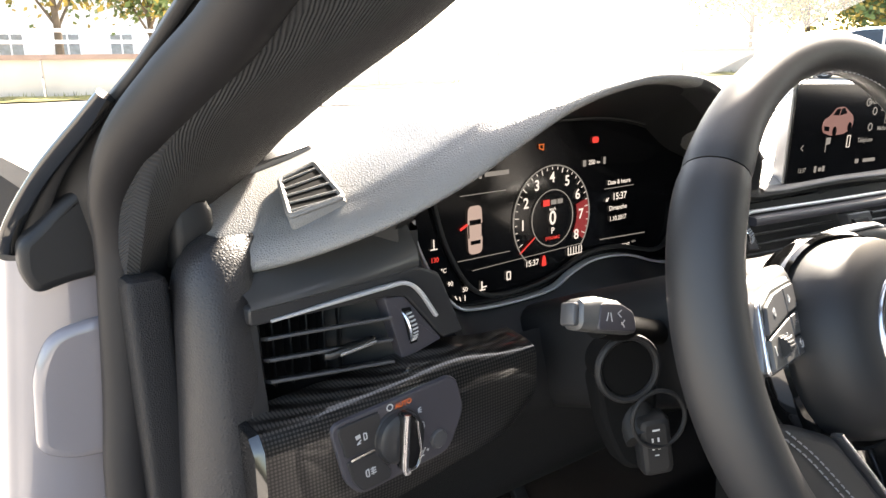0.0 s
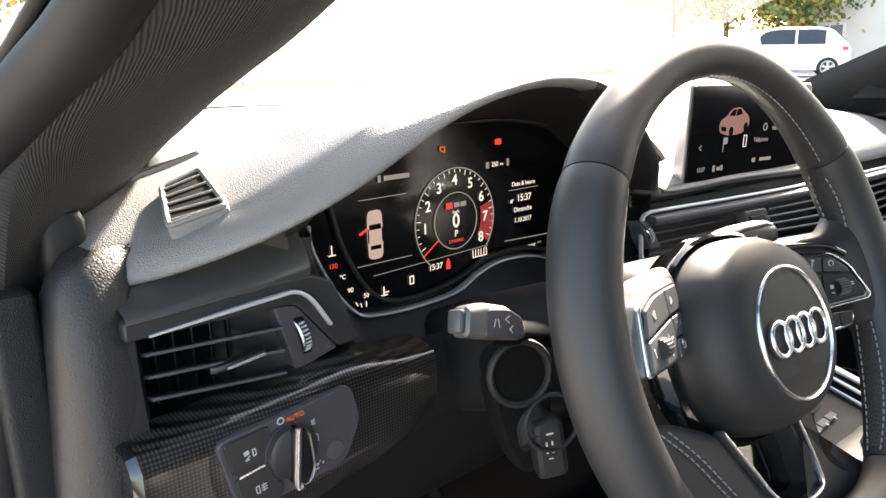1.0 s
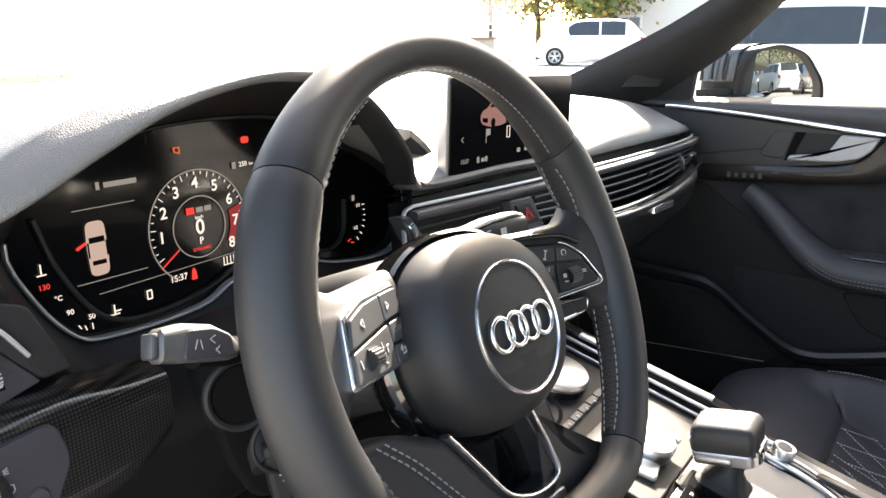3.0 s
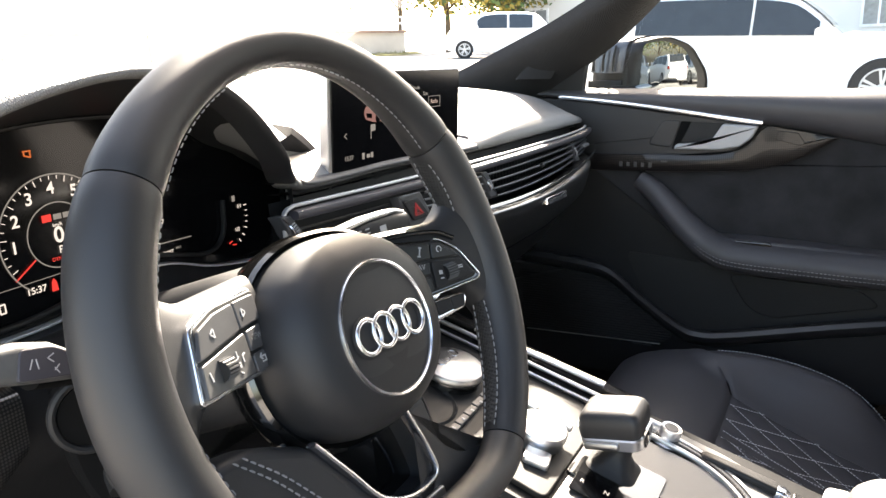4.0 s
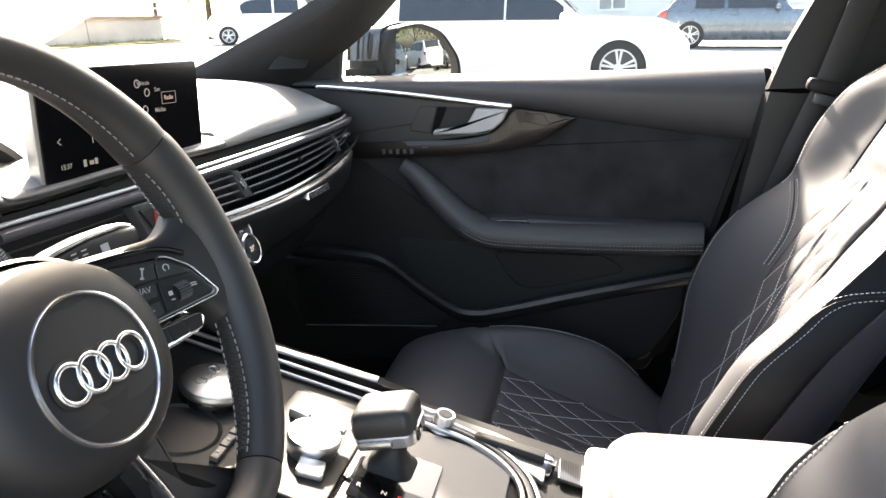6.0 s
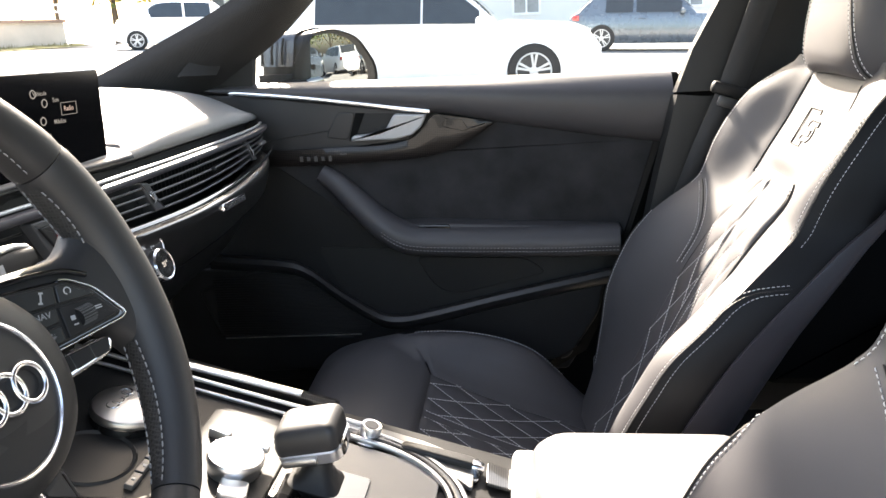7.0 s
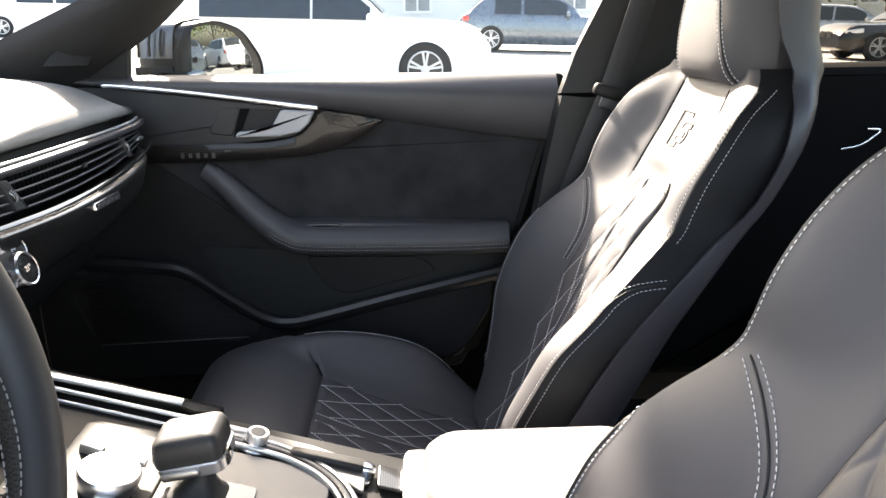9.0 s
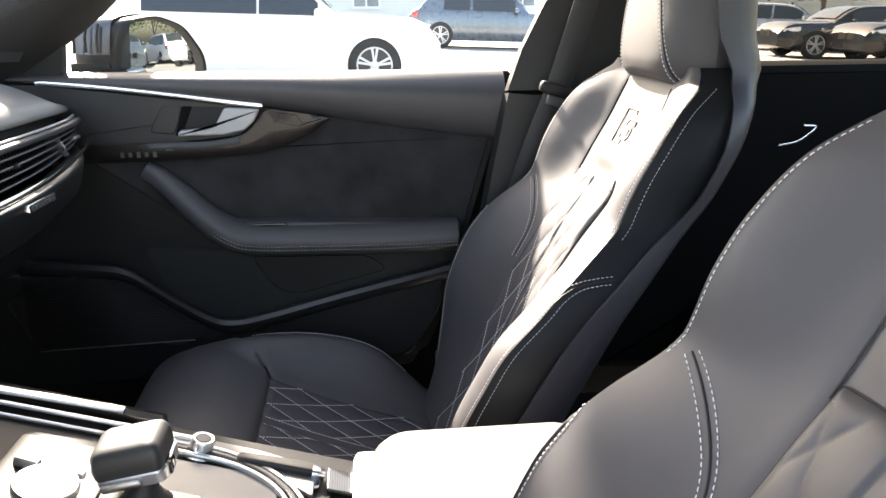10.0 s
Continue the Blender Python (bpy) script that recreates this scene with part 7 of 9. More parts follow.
# ---- pillars, roof, glass ----
def pillar(s):
    """Windscreen pillar trim on one side."""
    inb = [(0.625, 0.50, 0.86), (0.620, 0.415, 0.878), (0.600, 0.235, 0.950), (0.582, 0.125, 0.998), (0.56, -0.03, 1.085), (0.54, -0.18, 1.19)]
    oub = [(0.735, 0.33, 0.80), (0.725, 0.25, 0.845), (0.702, 0.165, 0.905), (0.685, 0.085, 0.960), (0.66, -0.04, 1.07), (0.62, -0.20, 1.20)]
    if s < 0:
        oub = [(0.752, 0.262, 0.800), (0.750, 0.240, 0.851), (0.738, 0.212, 0.912), (0.705, 0.150, 0.965), (0.665, 0.03, 1.075), (0.62, -0.17, 1.20)]
    inb, oub = crom(inb, 5), crom(oub, 5)
    rr = []
    for a, b in zip(inb, oub):
        a, b = Vector((a.x * s, a.y, a.z)), Vector((b.x * s, b.y, b.z))
        d = b - a
        m = (a + b) / 2
        n_ = Vector((-s * 0.75, -0.55, -0.1)).normalized()
        rr.append(crom([a + Vector((0.01 * s, 0.03, 0.012)), a + n_ * 0.002, a + d * 0.25 + n_ * 0.018, m + n_ * 0.024, a + d * 0.75 + n_ * 0.018, b + n_ * 0.002, b + Vector((0.015 * s, 0.02, 0.0))], 3))
    return sheet(rr)


for s in (1, -1):
    solo("a_pillar_trim", pillar(s), PILLAR_CLOTH, "dark ribbed cloth windscreen pillar trim", "pillar trim", kind="structure")
# tweeter patch at the passenger pillar foot
bm = bmesh.new()
pn = Vector((-0.75, -0.55, -0.1)).normalized()
pc = [Vector(p) for p in ((0.611, 0.270, 0.888), (0.625, 0.246, 0.920), (0.659, 0.199, 0.919), (0.651, 0.216, 0.886))]
loft(bm, [[p - pn * 0.010 for p in pc], pc, [p.lerp(sum(pc, Vector()) / 4, 0.06) + pn * 0.0012 for p in pc]])
solo("pillar_speaker_cover", bm, PILLAR_CLOTH, "dark speaker cover on the pillar foot", "speaker cover")
bm = bmesh.new()
loft(bm, [[Vector((0.70, 0.34, 0.86)), Vector((0.70, 0.17, 0.86)), Vector((0.72, 0.17, 0.86)), Vector((0.72, 0.34, 0.86))], [Vector((0.685, 0.20, 0.955)), Vector((0.685, 0.155, 0.930)), Vector((0.705, 0.155, 0.930)), Vector((0.705, 0.20, 0.955))]])
solo("mirror_triangle", bm, BLACK, "black triangle cover at the window corner", "window trim", kind="structure")
# driver side door frame: seal, flange, painted body
SE = crom([(-0.660, 0.00, 1.085), (-0.690, 0.09, 1.030), (-0.710, 0.150, 0.981), (-0.727, 0.190, 0.953), (-0.748, 0.225, 0.921), (-0.757, 0.250, 0.889), (-0.756, 0.262, 0.855), (-0.757, 0.264, 0.824), (-0.763, 0.264, 0.746), (-0.770, 0.262, 0.677), (-0.775, 0.262, 0.50)], 6)
OU = crom([(-0.690, 0.02, 1.105), (-0.713, 0.115, 1.035), (-0.731, 0.170, 0.994), (-0.743, 0.210, 0.966), (-0.761, 0.243, 0.938), (-0.788, 0.275, 0.901), (-0.805, 0.295, 0.870), (-0.812, 0.302, 0.850)], 6)
bm = bmesh.new()
sweep(bm, SE, [(q[0], q[1]) for q in circle(0.0165, 14, 0.013)], up=(0, 1, 0), scale=lambda t: 1.25 if t < 0.3 else 1.25 - 0.25 * min(1, (t - 0.3) / 0.2))
solo("door_seal", bm, RUBBER, "thick black rubber door seal", "door seal", kind="structure")
rr = []
for p, q in zip(SE[:43], OU):
    a, d = p + Vector((-0.008, 0.016, 0.0)), q - p
    rr.append(crom([p + Vector((0.006, 0.02, -0.004)), a, p + d * 0.45 + Vector((0, 0.014, 0)), p + d * 0.70 + Vector((0, 0.018, 0)), p + d * 0.74 + Vector((0, 0.008, 0)), p + d * 0.95 + Vector((0, 0.004, 0)), q + Vector((0, 0.008, 0)), q + Vector((0.004, 0.03, 0))], 3))
solo("door_aperture_flange", sheet(rr), HARD, "dark plastic flange round the door opening", "door frame", kind="structure", angle=60)
rr = []
for i in range(19):
    z = 0.842 - 0.56 * i / 18
    sh = -0.13 * (0.78 - z)
    rr.append(crom([(-0.752, 0.288, z), (-0.785 + sh * 0.5, 0.287, z), (-0.808 + sh, 0.290, z), (-0.820 + sh, 0.297, z), (-0.829 + sh, 0.315, z), (-0.834 + sh, 0.40, z)], 5))
solo("door_jamb", sheet(rr), BODY, "light painted door jamb with pressed form", "door jamb", kind="structure")
bm = bmesh.new()
jm = frm((-0.794, 0.290, 0.748), (1, -0.05, 0), (0, 0, 1))
prism(bm, rounded([(-0.026, -0.036), (-0.006, -0.047), (0.034, -0.050), (0.034, 0.052), (-0.008, 0.046), (-0.021, 0.020)], 0.016, 6), jm @ Matrix.Translation((0, 0, -0.004)), 0.013, 0.007, 5)
solo("jamb_pressing", bm, BODY, "light painted pressed panel in the door jamb", "body panel", kind="structure")
bm = bmesh.new()
sweep(bm, [p + Vector((-0.005, 0.004, -0.003)) for p in OU[22:]], rrect(0.012, 0.007, 0.0025, 3), up=(0, 1, 0))
solo("outer_pillar", bm, GLOSS, "gloss black trim strip outside the windscreen pillar", "pillar", kind="structure")
bm = bmesh.new()
cq = [(-0.812, 0.855), (-0.800, 0.864), (-0.782, 0.882), (-0.757, 0.896), (-0.752, 0.860), (-0.754, 0.828), (-0.786, 0.825), (-0.806, 0.820), (-0.813, 0.834)]
prism(bm, rounded(cq, 0.010, 5), frm((0, 0.300, 0), (1, 0, 0), (0, 0, 1)), 0.018, 0.006, 4)
solo("aperture_corner_cover", bm, HARD, "matt black cover in the door opening corner", "cover", kind="structure")
# kick pad between seal and dash
rr = []
for z, xl, xr, out in ((0.853, -0.708, -0.694, 0.000), (0.848, -0.718, -0.693, 0.008), (0.839, -0.727, -0.693, 0.014), (0.826, -0.733, -0.694, 0.020), (0.80, -0.737, -0.695, 0.028), (0.76, -0.740, -0.695, 0.033), (0.72, -0.743, -0.694, 0.036), (0.66, -0.747, -0.692, 0.038), (0.58, -0.754, -0.69, 0.034), (0.40, -0.754, -0.69, 0.03)):
    yb = 0.222
    rr.append(crom([(xl, yb + 0.02, z), (xl + 0.002, yb - out * 0.4, z), ((xl * 0.6 + xr * 0.4), yb - out, z), (xr, yb - out * 0.8, z), (xr + 0.012, yb + 0.00, z)], 5))
solo("dash_side_cover", sheet(rr), SIDECOVER, "grained black side cover of the dashboard", "side cover", kind="structure")
bm = bmesh.new()
block(bm, None, (0.026, 0.03, 0.43), 0.005, Matrix.Translation((-0.750, 0.243, 0.617)))
solo("sill_trim", bm, STRIPGRAIN, "grained trim strip beside the door seal", "trim", kind="structure")
bm = bmesh.new()
block(bm, None, (0.030, 0.05, 0.05), 0.008, Matrix.Translation((-0.712, 0.272, 0.850)))
solo("pillar_foot_clip", bm, HARD, "dark plastic foot of the pillar trim", "trim", kind="structure")

bm = bmesh.new()
loft(bm, [[Vector((x * w, y, z + 0.02 * (1 - x * x))) for x in (-1, -0.6, -0.2, 0.2, 0.6, 1)] for w, y, z in ((0.62, 0.88, 0.895), (0.585, 0.45, 1.055), (0.54, 0.05, 1.20), (0.52, -0.17, 1.265))], ring_closed=False, caps=False)
wsn = solo("windscreen", bm, WINDSCREEN, "clear windscreen glass with a pale glare veil", "windscreen", kind="structure")
wsn.visible_shadow = False
bm = bmesh.new()
loft(bm, [[Vector((x * w, y, z + 0.03 * (1 - x * x))) for x in (-1, -0.6, -0.2, 0.2, 0.6, 1)] for w, y, z in ((0.56, -0.15, 1.25), (0.57, -0.6, 1.28), (0.56, -1.1, 1.27), (0.53, -1.5, 1.22))], ring_closed=False, caps=False)
rf = solo("roof_lining", bm, HEADLINER, "dark fabric roof lining", "ceiling", kind="structure")
thick(rf, 0.03, 1.0)
for s in (1, -1):
    bm = bmesh.new()
    sweep(bm, [(0.60 * s, -0.10, 1.18), (0.585 * s, -0.5, 1.25), (0.58 * s, -1.1, 1.24), (0.58 * s, -1.55, 1.16)], rrect(0.06, 0.07, 0.02, 3), up=(0, 0, 1))
    solo("roof_rail", bm, HEADLINER, "dark roof side rail", "roof rail", kind="structure")
# B pillar, belt
bp = thing("b_pillar_trim", "dark plastic pillar trim behind the passenger door", "pillar trim", (0.66, -0.65, 0.6), kind="structure")


def pp(y, z, x, x0=0.60):
    k = (x - EYE0.x) / (x0 - EYE0.x)
    return Vector((x, EYE0.y + (y - EYE0.y) * k, EYE0.z + (z - EYE0.z) * k))


rr = []
for zf, yf, w in ((0.30, -0.50, 0.20), (0.50, -0.52, 0.19), (0.70, -0.555, 0.17), (0.828, -0.580, 0.14)):
    rr.append([pp(yf, zf, 0.675), pp(yf - 0.010, zf, 0.650), pp(yf - 0.05, zf - 0.004, 0.640), pp(yf - w, zf - 0.004, 0.645)])
part("lower_cover", sheet(rr), BLACK, bp)
rr = []
for zf, yf, w in ((0.832, -0.582, 0.25), (0.90, -0.605, 0.24), (1.0, -0.655, 0.22), (1.12, -0.70, 0.20), (1.24, -0.74, 0.20)):
    rr.append([pp(yf, zf, 0.675), pp(yf - 0.006, zf, 0.655 - 0.1 * max(0, zf - 0.95)), pp(yf - 0.05, zf, 0.640 - 0.1 * max(0, zf - 0.95)), pp(yf - w, zf, 0.645 - 0.1 * max(0, zf - 0.95))])
part("upper_cover", sheet(rr), HARD, bp)
sb = thing("seat_belt", "black woven seat belt hanging by the pillar", "seat belt", (0.6, -0.7, 0.8))
rr = []
for (yc_, z_) in ((-0.600, 0.62), (-0.640, 0.74), (-0.676, 0.835), (-0.705, 0.93), (-0.735, 1.03), (-0.76, 1.12)):
    rr.append([pp(yc_ + 0.020, z_ + 0.006, 0.600), pp(yc_ - 0.020, z_ - 0.006, 0.595)])
ob = part("strap", sheet(rr), BELT, sb)
thick(ob, 0.0025)
bm = bmesh.new()
block(bm, None, (0.020, 0.058, 0.020), 0.006, frm(pp(-0.672, 0.832, 0.592), (1, 0, 0), (0, 0.93, 0.28)))
part("guide", bm, HARD, sb, "black belt guide")
bm = bmesh.new()
block(bm, None, (0.012, 0.034, 0.018), 0.004, frm(pp(-0.672, 0.812, 0.592), (1, 0, 0), (0, 0.93, 0.28)))
part("guide_loop", bm, GREYPL, sb)

# rear cabin
bm = bmesh.new()
prism(bm, rounded([(0.66, 0.84), (1.75, 0.84), (1.62, 1.20), (0.74, 1.24)], 0.03), frm((0.745, 0, 0), (0, -1, 0), (0, 0, 1)), 0.004)
solo("rear_side_window", bm, TINTGLASS, "dark tinted rear side window glass", "window", kind="structure", smooth=False)
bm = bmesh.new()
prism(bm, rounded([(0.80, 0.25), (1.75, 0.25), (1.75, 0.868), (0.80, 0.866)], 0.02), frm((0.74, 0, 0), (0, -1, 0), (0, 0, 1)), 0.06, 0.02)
solo("rear_door_panel", bm, SHADEBLACK, "dark rear door panel with a chrome handle", "car door", kind="structure")
bm = bmesh.new()
sweep(bm, crom([(0.672, -1.131, 0.713), (0.665, -1.162, 0.721), (0.662, -1.184, 0.737), (0.662, -1.194, 0.749), (0.664, -1.171, 0.751)], 5), rrect(0.004, 0.0035, 0.0012, 2), up=(1, 0, 0))
solo("rear_door_handle", bm, CHROME, "chrome handle on the rear door", "door handle")
bm = bmesh.new()
loft(bm, [[Vector((-0.70, y, z)), Vector((0.70, y, z))] for y, z in ((-1.45, 0.30), (-1.50, 0.50), (-1.62, 0.78), (-1.66, 0.90), (-1.95, 0.92))], ring_closed=False, caps=False)
solo("rear_bench_back", bm, LEATHER, "dark leather rear bench backrest", "rear bench", kind="structure")
bm = bmesh.new()
block(bm, None, (1.36, 0.55, 0.28), 0.06, Matrix.Translation((0, -1.25, 0.30)))
solo("rear_bench_cushion", bm, LEATHER, "dark leather rear bench cushion", "rear bench", kind="structure")
bm = bmesh.new()
prism(bm, [(-0.70, -2.0), (0.70, -2.0), (0.70, 0.9), (-0.70, 0.9)], Matrix.Translation((0, 0, 0.17)), 0.02)
solo("cabin_floor", bm, CARPET, "black carpeted cabin floor", "floor", kind="structure", smooth=False)
bm = bmesh.new()
prism(bm, [(-0.70, 0.18), (0.70, 0.18), (0.70, 0.80), (-0.70, 0.80)], frm((0, 0.88, 0), (1, 0, 0), (0, 0, 1)), 0.02)
solo("bulkhead", bm, CARPET, "dark carpeted bulkhead behind the dashboard", "bulkhead", kind="structure", smooth=False)
bm = bmesh.new()
prism(bm, rounded([(0.62, 0.25), (1.75, 0.25), (1.75, 0.905), (0.62, 0.892)], 0.02), frm((-0.70, 0, 0), (0, -1, 0), (0, 0, 1)), 0.06, 0.02)
solo("rear_door_panel", bm, HARD, "dark rear door panel on the driver side", "car door", kind="structure")
bm = bmesh.new()
prism(bm, [(-0.80, 0.16), (-0.66, 0.16), (-0.66, 0.24), (-0.80, 0.22)], frm((0, 0.30, 0), (1, 0, 0), (0, 0, 1)), 1.0)
solo("door_sill", bm, HARD, "black plastic door sill", "sill", kind="structure", smooth=False)
for s in (1, -1):
    bm = bmesh.new()
    pts = [(-0.95, 0.10), (2.1, 0.10), (2.1, 0.84), (-0.95, 0.84)] if s > 0 else [(0.66, 0.10), (2.1, 0.10), (2.1, 0.84), (0.66, 0.84)]
    prism(bm, pts, frm((0.775 * s if s > 0 else -0.745, 0, 0), (0, -1, 0), (0, 0, 1)), 0.03)
    solo("side_body_wall", bm, HARD, "dark inner body side wall", "body side", kind="structure", smooth=False)
bm = bmesh.new()
prism(bm, [(-0.33, 0.10), (-0.95, 0.10), (-0.95, 0.86), (-0.33, 0.86)], frm((-0.745, 0, 0), (0, -1, 0), (0, 0, 1)), 0.03)
solo("footwell_side", bm, CARPET, "dark footwell side wall", "body side", kind="structure", smooth=False)
# pedals
for x in (-0.40, -0.27):
    pd = thing("pedal", "black pedal with a metal face", "pedal", (x, 0.42, 0.35))
    bm = bmesh.new()
    block(bm, None, (0.07, 0.012, 0.09), 0.004, frm((x, 0.40, 0.36), (1, 0, 0), (0, 0.8, 0.6)))
    part("face", bm, HARD, pd)
    bm = bmesh.new()
    sweep(bm, [(x, 0.41, 0.40), (x, 0.50, 0.52), (x, 0.55, 0.62)], rrect(0.012, 0.02, 0.003, 2), up=(1, 0, 0))
    part("arm", bm, BLACK, pd)

# ---- seats ----
BACK = [  # z; centre y, half width, bolster depth, half width of the middle panel
    (0.24, -0.430, 0.185, 0.004, 0.080),
    (0.34, -0.480, 0.195, 0.020, 0.082),
    (0.42, -0.520, 0.216, 0.044, 0.082),
    (0.50, -0.555, 0.228, 0.066, 0.081),
    (0.58, -0.593, 0.228, 0.072, 0.080),
    (0.62, -0.616, 0.222, 0.068, 0.080),
    (0.655, -0.638, 0.212, 0.052, 0.081),
    (0.683, -0.657, 0.201, 0.033, 0.083),
    (0.700, -0.669, 0.195, 0.027, 0.085),
    (0.720, -0.682, 0.191, 0.030, 0.087),
    (0.76, -0.704, 0.189, 0.036, 0.089),
    (0.80, -0.726, 0.186, 0.037, 0.089),
    (0.84, -0.744, 0.175, 0.028, 0.086),
    (0.868, -0.756, 0.156, 0.010, 0.082),
    (0.888, -0.766, 0.134, 0.002, 0.076),
    (0.93, -0.758, 0.106, 0.018, 0.068),
    (1.00, -0.758, 0.104, 0.020, 0.064),
    (1.05, -0.768, 0.092, 0.014, 0.056),
    (1.075, -0.790, 0.066, 0.004, 0.045),
]
# how much deeper or flatter each side's bolster is worn or set
LEAN = {-1: [(0.30, 0.030), (0.42, 0.030), (0.50, 0.010), (0.55, 0.0), (0.60, -0.020), (0.645, -0.020), (0.70, -0.006), (0.80, -0.008), (0.85, -0.008), (0.88, -0.006), (1.0, 0.0)], 1: [(0.30, 0.0), (0.60, 0.003), (0.655, 0.009), (0.70, 0.016), (0.76, 0.021), (0.84, 0.021), (0.888, 0.014), (1.0, 0.008)]}


def seat_front(s, z):
    """Depth of the backrest's front at side offset s and height z."""
    yc, w, p, inn = lerp_table(BACK, z)
    a = abs(s)
    p = max(0.002, p + lerp_table(LEAN[-1 if s < 0 else 1], z)[0])
    if a <= inn:
        return yc + 0.006 * (a / inn) ** 2
    crest = 0.80 if s < 0 else 0.935
    t = min(1.0, (a - inn) / max(1e-4, crest * w - inn))
    ease = 0.5 - 0.5 * math.cos(math.pi * t)
    rise = p * (ease if s < 0 else 0.45 * ease + 0.55 * t) + 0.006
    if s < 0 and a > 0.80 * w:
        rise -= 0.009 * min(1.0, (a - 0.80 * w) / (0.135 * w)) ** 2
    if a > 0.935 * w:
        q = min(1.0, (a - 0.935 * w) / (0.065 * w))
        rise -= 0.053 * (0.55 * q + 0.45 * (1 - math.sqrt(max(0, 1 - q * q))))
    return yc + rise


def shell_edge(z):
    """How far before the back's middle line the hard shell begins."""
    return lerp_table([(0.34, 0.020), (0.50, 0.016), (0.58, 0.004), (0.68, -0.030), (0.74, -0.054), (0.85, -0.040), (0.95, -0.014), (1.07, -0.01)], z)[0]


QU, QV = 0.050, 0.086


def quilt(a, b, h):
    """Puffed diamonds: height between two sets of crossing seams."""
    u = abs(math.sin(math.pi * a)) * abs(math.sin(math.pi * b))
    return h * u ** 0.40


def build_seat(label, qt=0.735, round_top=0.6):
    """A sport seat; qt: height of the quilted panel's top, round_top: how much it is arched."""
    seat = thing("car_seat", label, "car seat", (0, -0.3, 0.18), group="front seats")
    # middle, quilted
    rr = []
    for j in range(177):
        z = 0.250 + (qt - 0.250) * j / 176
        inn = lerp_table(BACK, z)[3]
        top = min(1, (qt + 0.003 - z) / 0.05)
        hw = inn * math.sqrt(max(0.04, 1 - max(0, 1 - top) ** 2 * round_top))
        row = []
        for i in range(105):
            s = hw * (-1 + 2 * i / 104)
            edge = min(1, (hw - abs(s)) / 0.010, max(0, qt - z) / 0.010)
            d = quilt(s / QU + z / QV, s / QU - z / QV, 0.0046) * max(0, edge) * min(1, max(0, (abs(s) - 0.009) / 0.003))
            pad = 0.004 * math.sqrt(max(0, min(1, (hw - abs(s)) / 0.005, (qt - z) / 0.005))) * min(1, max(0, (z - qt + 0.12) / 0.05))
            row.append(Vector((s, seat_front(s, z) + 0.001 + d + pad, z)))
        fold = Vector((0, 0.006, 0))
        rr.append([row[0] - fold] + row + [row[-1] - fold])
    rr.append([p - Vector((0, 0.008, -0.001)) for p in rr[-1]])
    arch = [Vector((r[1].x, r[1].y + 0.0004, r[1].z)) for r in rr[110:177]] + [r_ + Vector((0, 0.0004, 0.001)) for r_ in rr[176][2:-2:4]] + [Vector((r[-2].x, r[-2].y + 0.0004, r[-2].z)) for r in reversed(rr[110:177])]
    bm = bmesh.new()
    sweep(bm, arch, circle(0.0008, 5), up=(0, 1, 0))
    part("quilt_seam", bm, BLACK, seat)
    part("back_quilt", sheet(rr), LEATHER, seat, "diamond quilted leather middle panel", angle=80)
    # plain upper middle with an embossed plate
    rr = []
    for j in range(33):
        z = qt - 0.07 + (0.948 - qt) * j / 32
        inn = lerp_table(BACK, z)[3]
        rr.append([Vector((s, seat_front(s, z) - 0.002 + 0.006 * math.cos(math.pi / 2 * abs(s) / inn) * min(1, max(0, (z - qt) / 0.02)), z)) for s in [inn * (-1 + 2 * i / 20) for i in range(21)]])
    part("upper_panel", sheet(rr), LEATHER, seat, "smooth leather upper back panel")
    bm = bmesh.new()
    for path in ([(0.012, 0.018), (0.012, 0.024), (-0.026, 0.024), (-0.026, -0.024), (0.004, -0.024), (0.004, -0.018), (-0.014, -0.018)], [(0.026, 0.010), (0.000, 0.010), (-0.005, 0.006), (-0.005, 0.001), (0.000, -0.003), (0.013, -0.003), (0.013, -0.010), (-0.008, -0.010)], [(0.026, 0.010), (0.026, 0.004), (0.004, 0.004), (0.004, 0.002), (0.018, 0.002), (0.022, -0.003), (0.022, -0.012), (0.017, -0.017), (-0.008, -0.017), (-0.008, -0.010)]):
        pts = [Vector((-x, seat_front(x, 0.800 + z) + 0.0042, 0.800 + z)) for x, z in path]
        sweep(bm, pts, circle(0.0011, 6), up=(0, 1, 0))
    part("embossed_mark", bm, HARD, seat, "embossed outline mark")
    # side bolsters
    for sd in (-1, 1):
        rr = []
        for j in range(61):
            z = 0.270 + 0.621 * j / 60
            yc, w, p, inn = lerp_table(BACK, z)
            row = [Vector((sd * inn, seat_front(sd * inn, z) - 0.002, z))]
            for i in range(19):
                s = inn + 0.002 + (0.935 * w - inn - 0.002) * i / 13 if i < 14 else w * (0.935 + 0.065 * (i - 13) / 5)
                row.append(Vector((sd * s, seat_front(sd * s, z) - (0.001 if i == 0 else 0), z)))
            sf = shell_edge(z)
            row.append(Vector((sd * (w + 0.001), yc + sf - 0.012, z)))
            row.append(Vector((sd * (w - 0.03), yc + sf - 0.030, z)))
            rr.append(row)
        part("side_bolster", sheet([r[:15] for r in rr]), LEATHER, seat, "smooth leather side bolster", angle=60)
        part("bolster_flank", sheet([r[14:] for r in rr]), FLANK, seat, "matt black outer side of the bolster", angle=70)
        bm = bmesh.new()
        sweep(bm, [Vector((sd * (lerp_table(BACK, z)[3] + 0.001), seat_front(sd * lerp_table(BACK, z)[3], z) - 0.0004, z)) for z in [qt - 0.01 + (0.872 - qt) * i / 24 for i in range(25)]], circle(0.0010, 5), up=(0, 1, 0))
        part("panel_seam", bm, BLACK, seat)
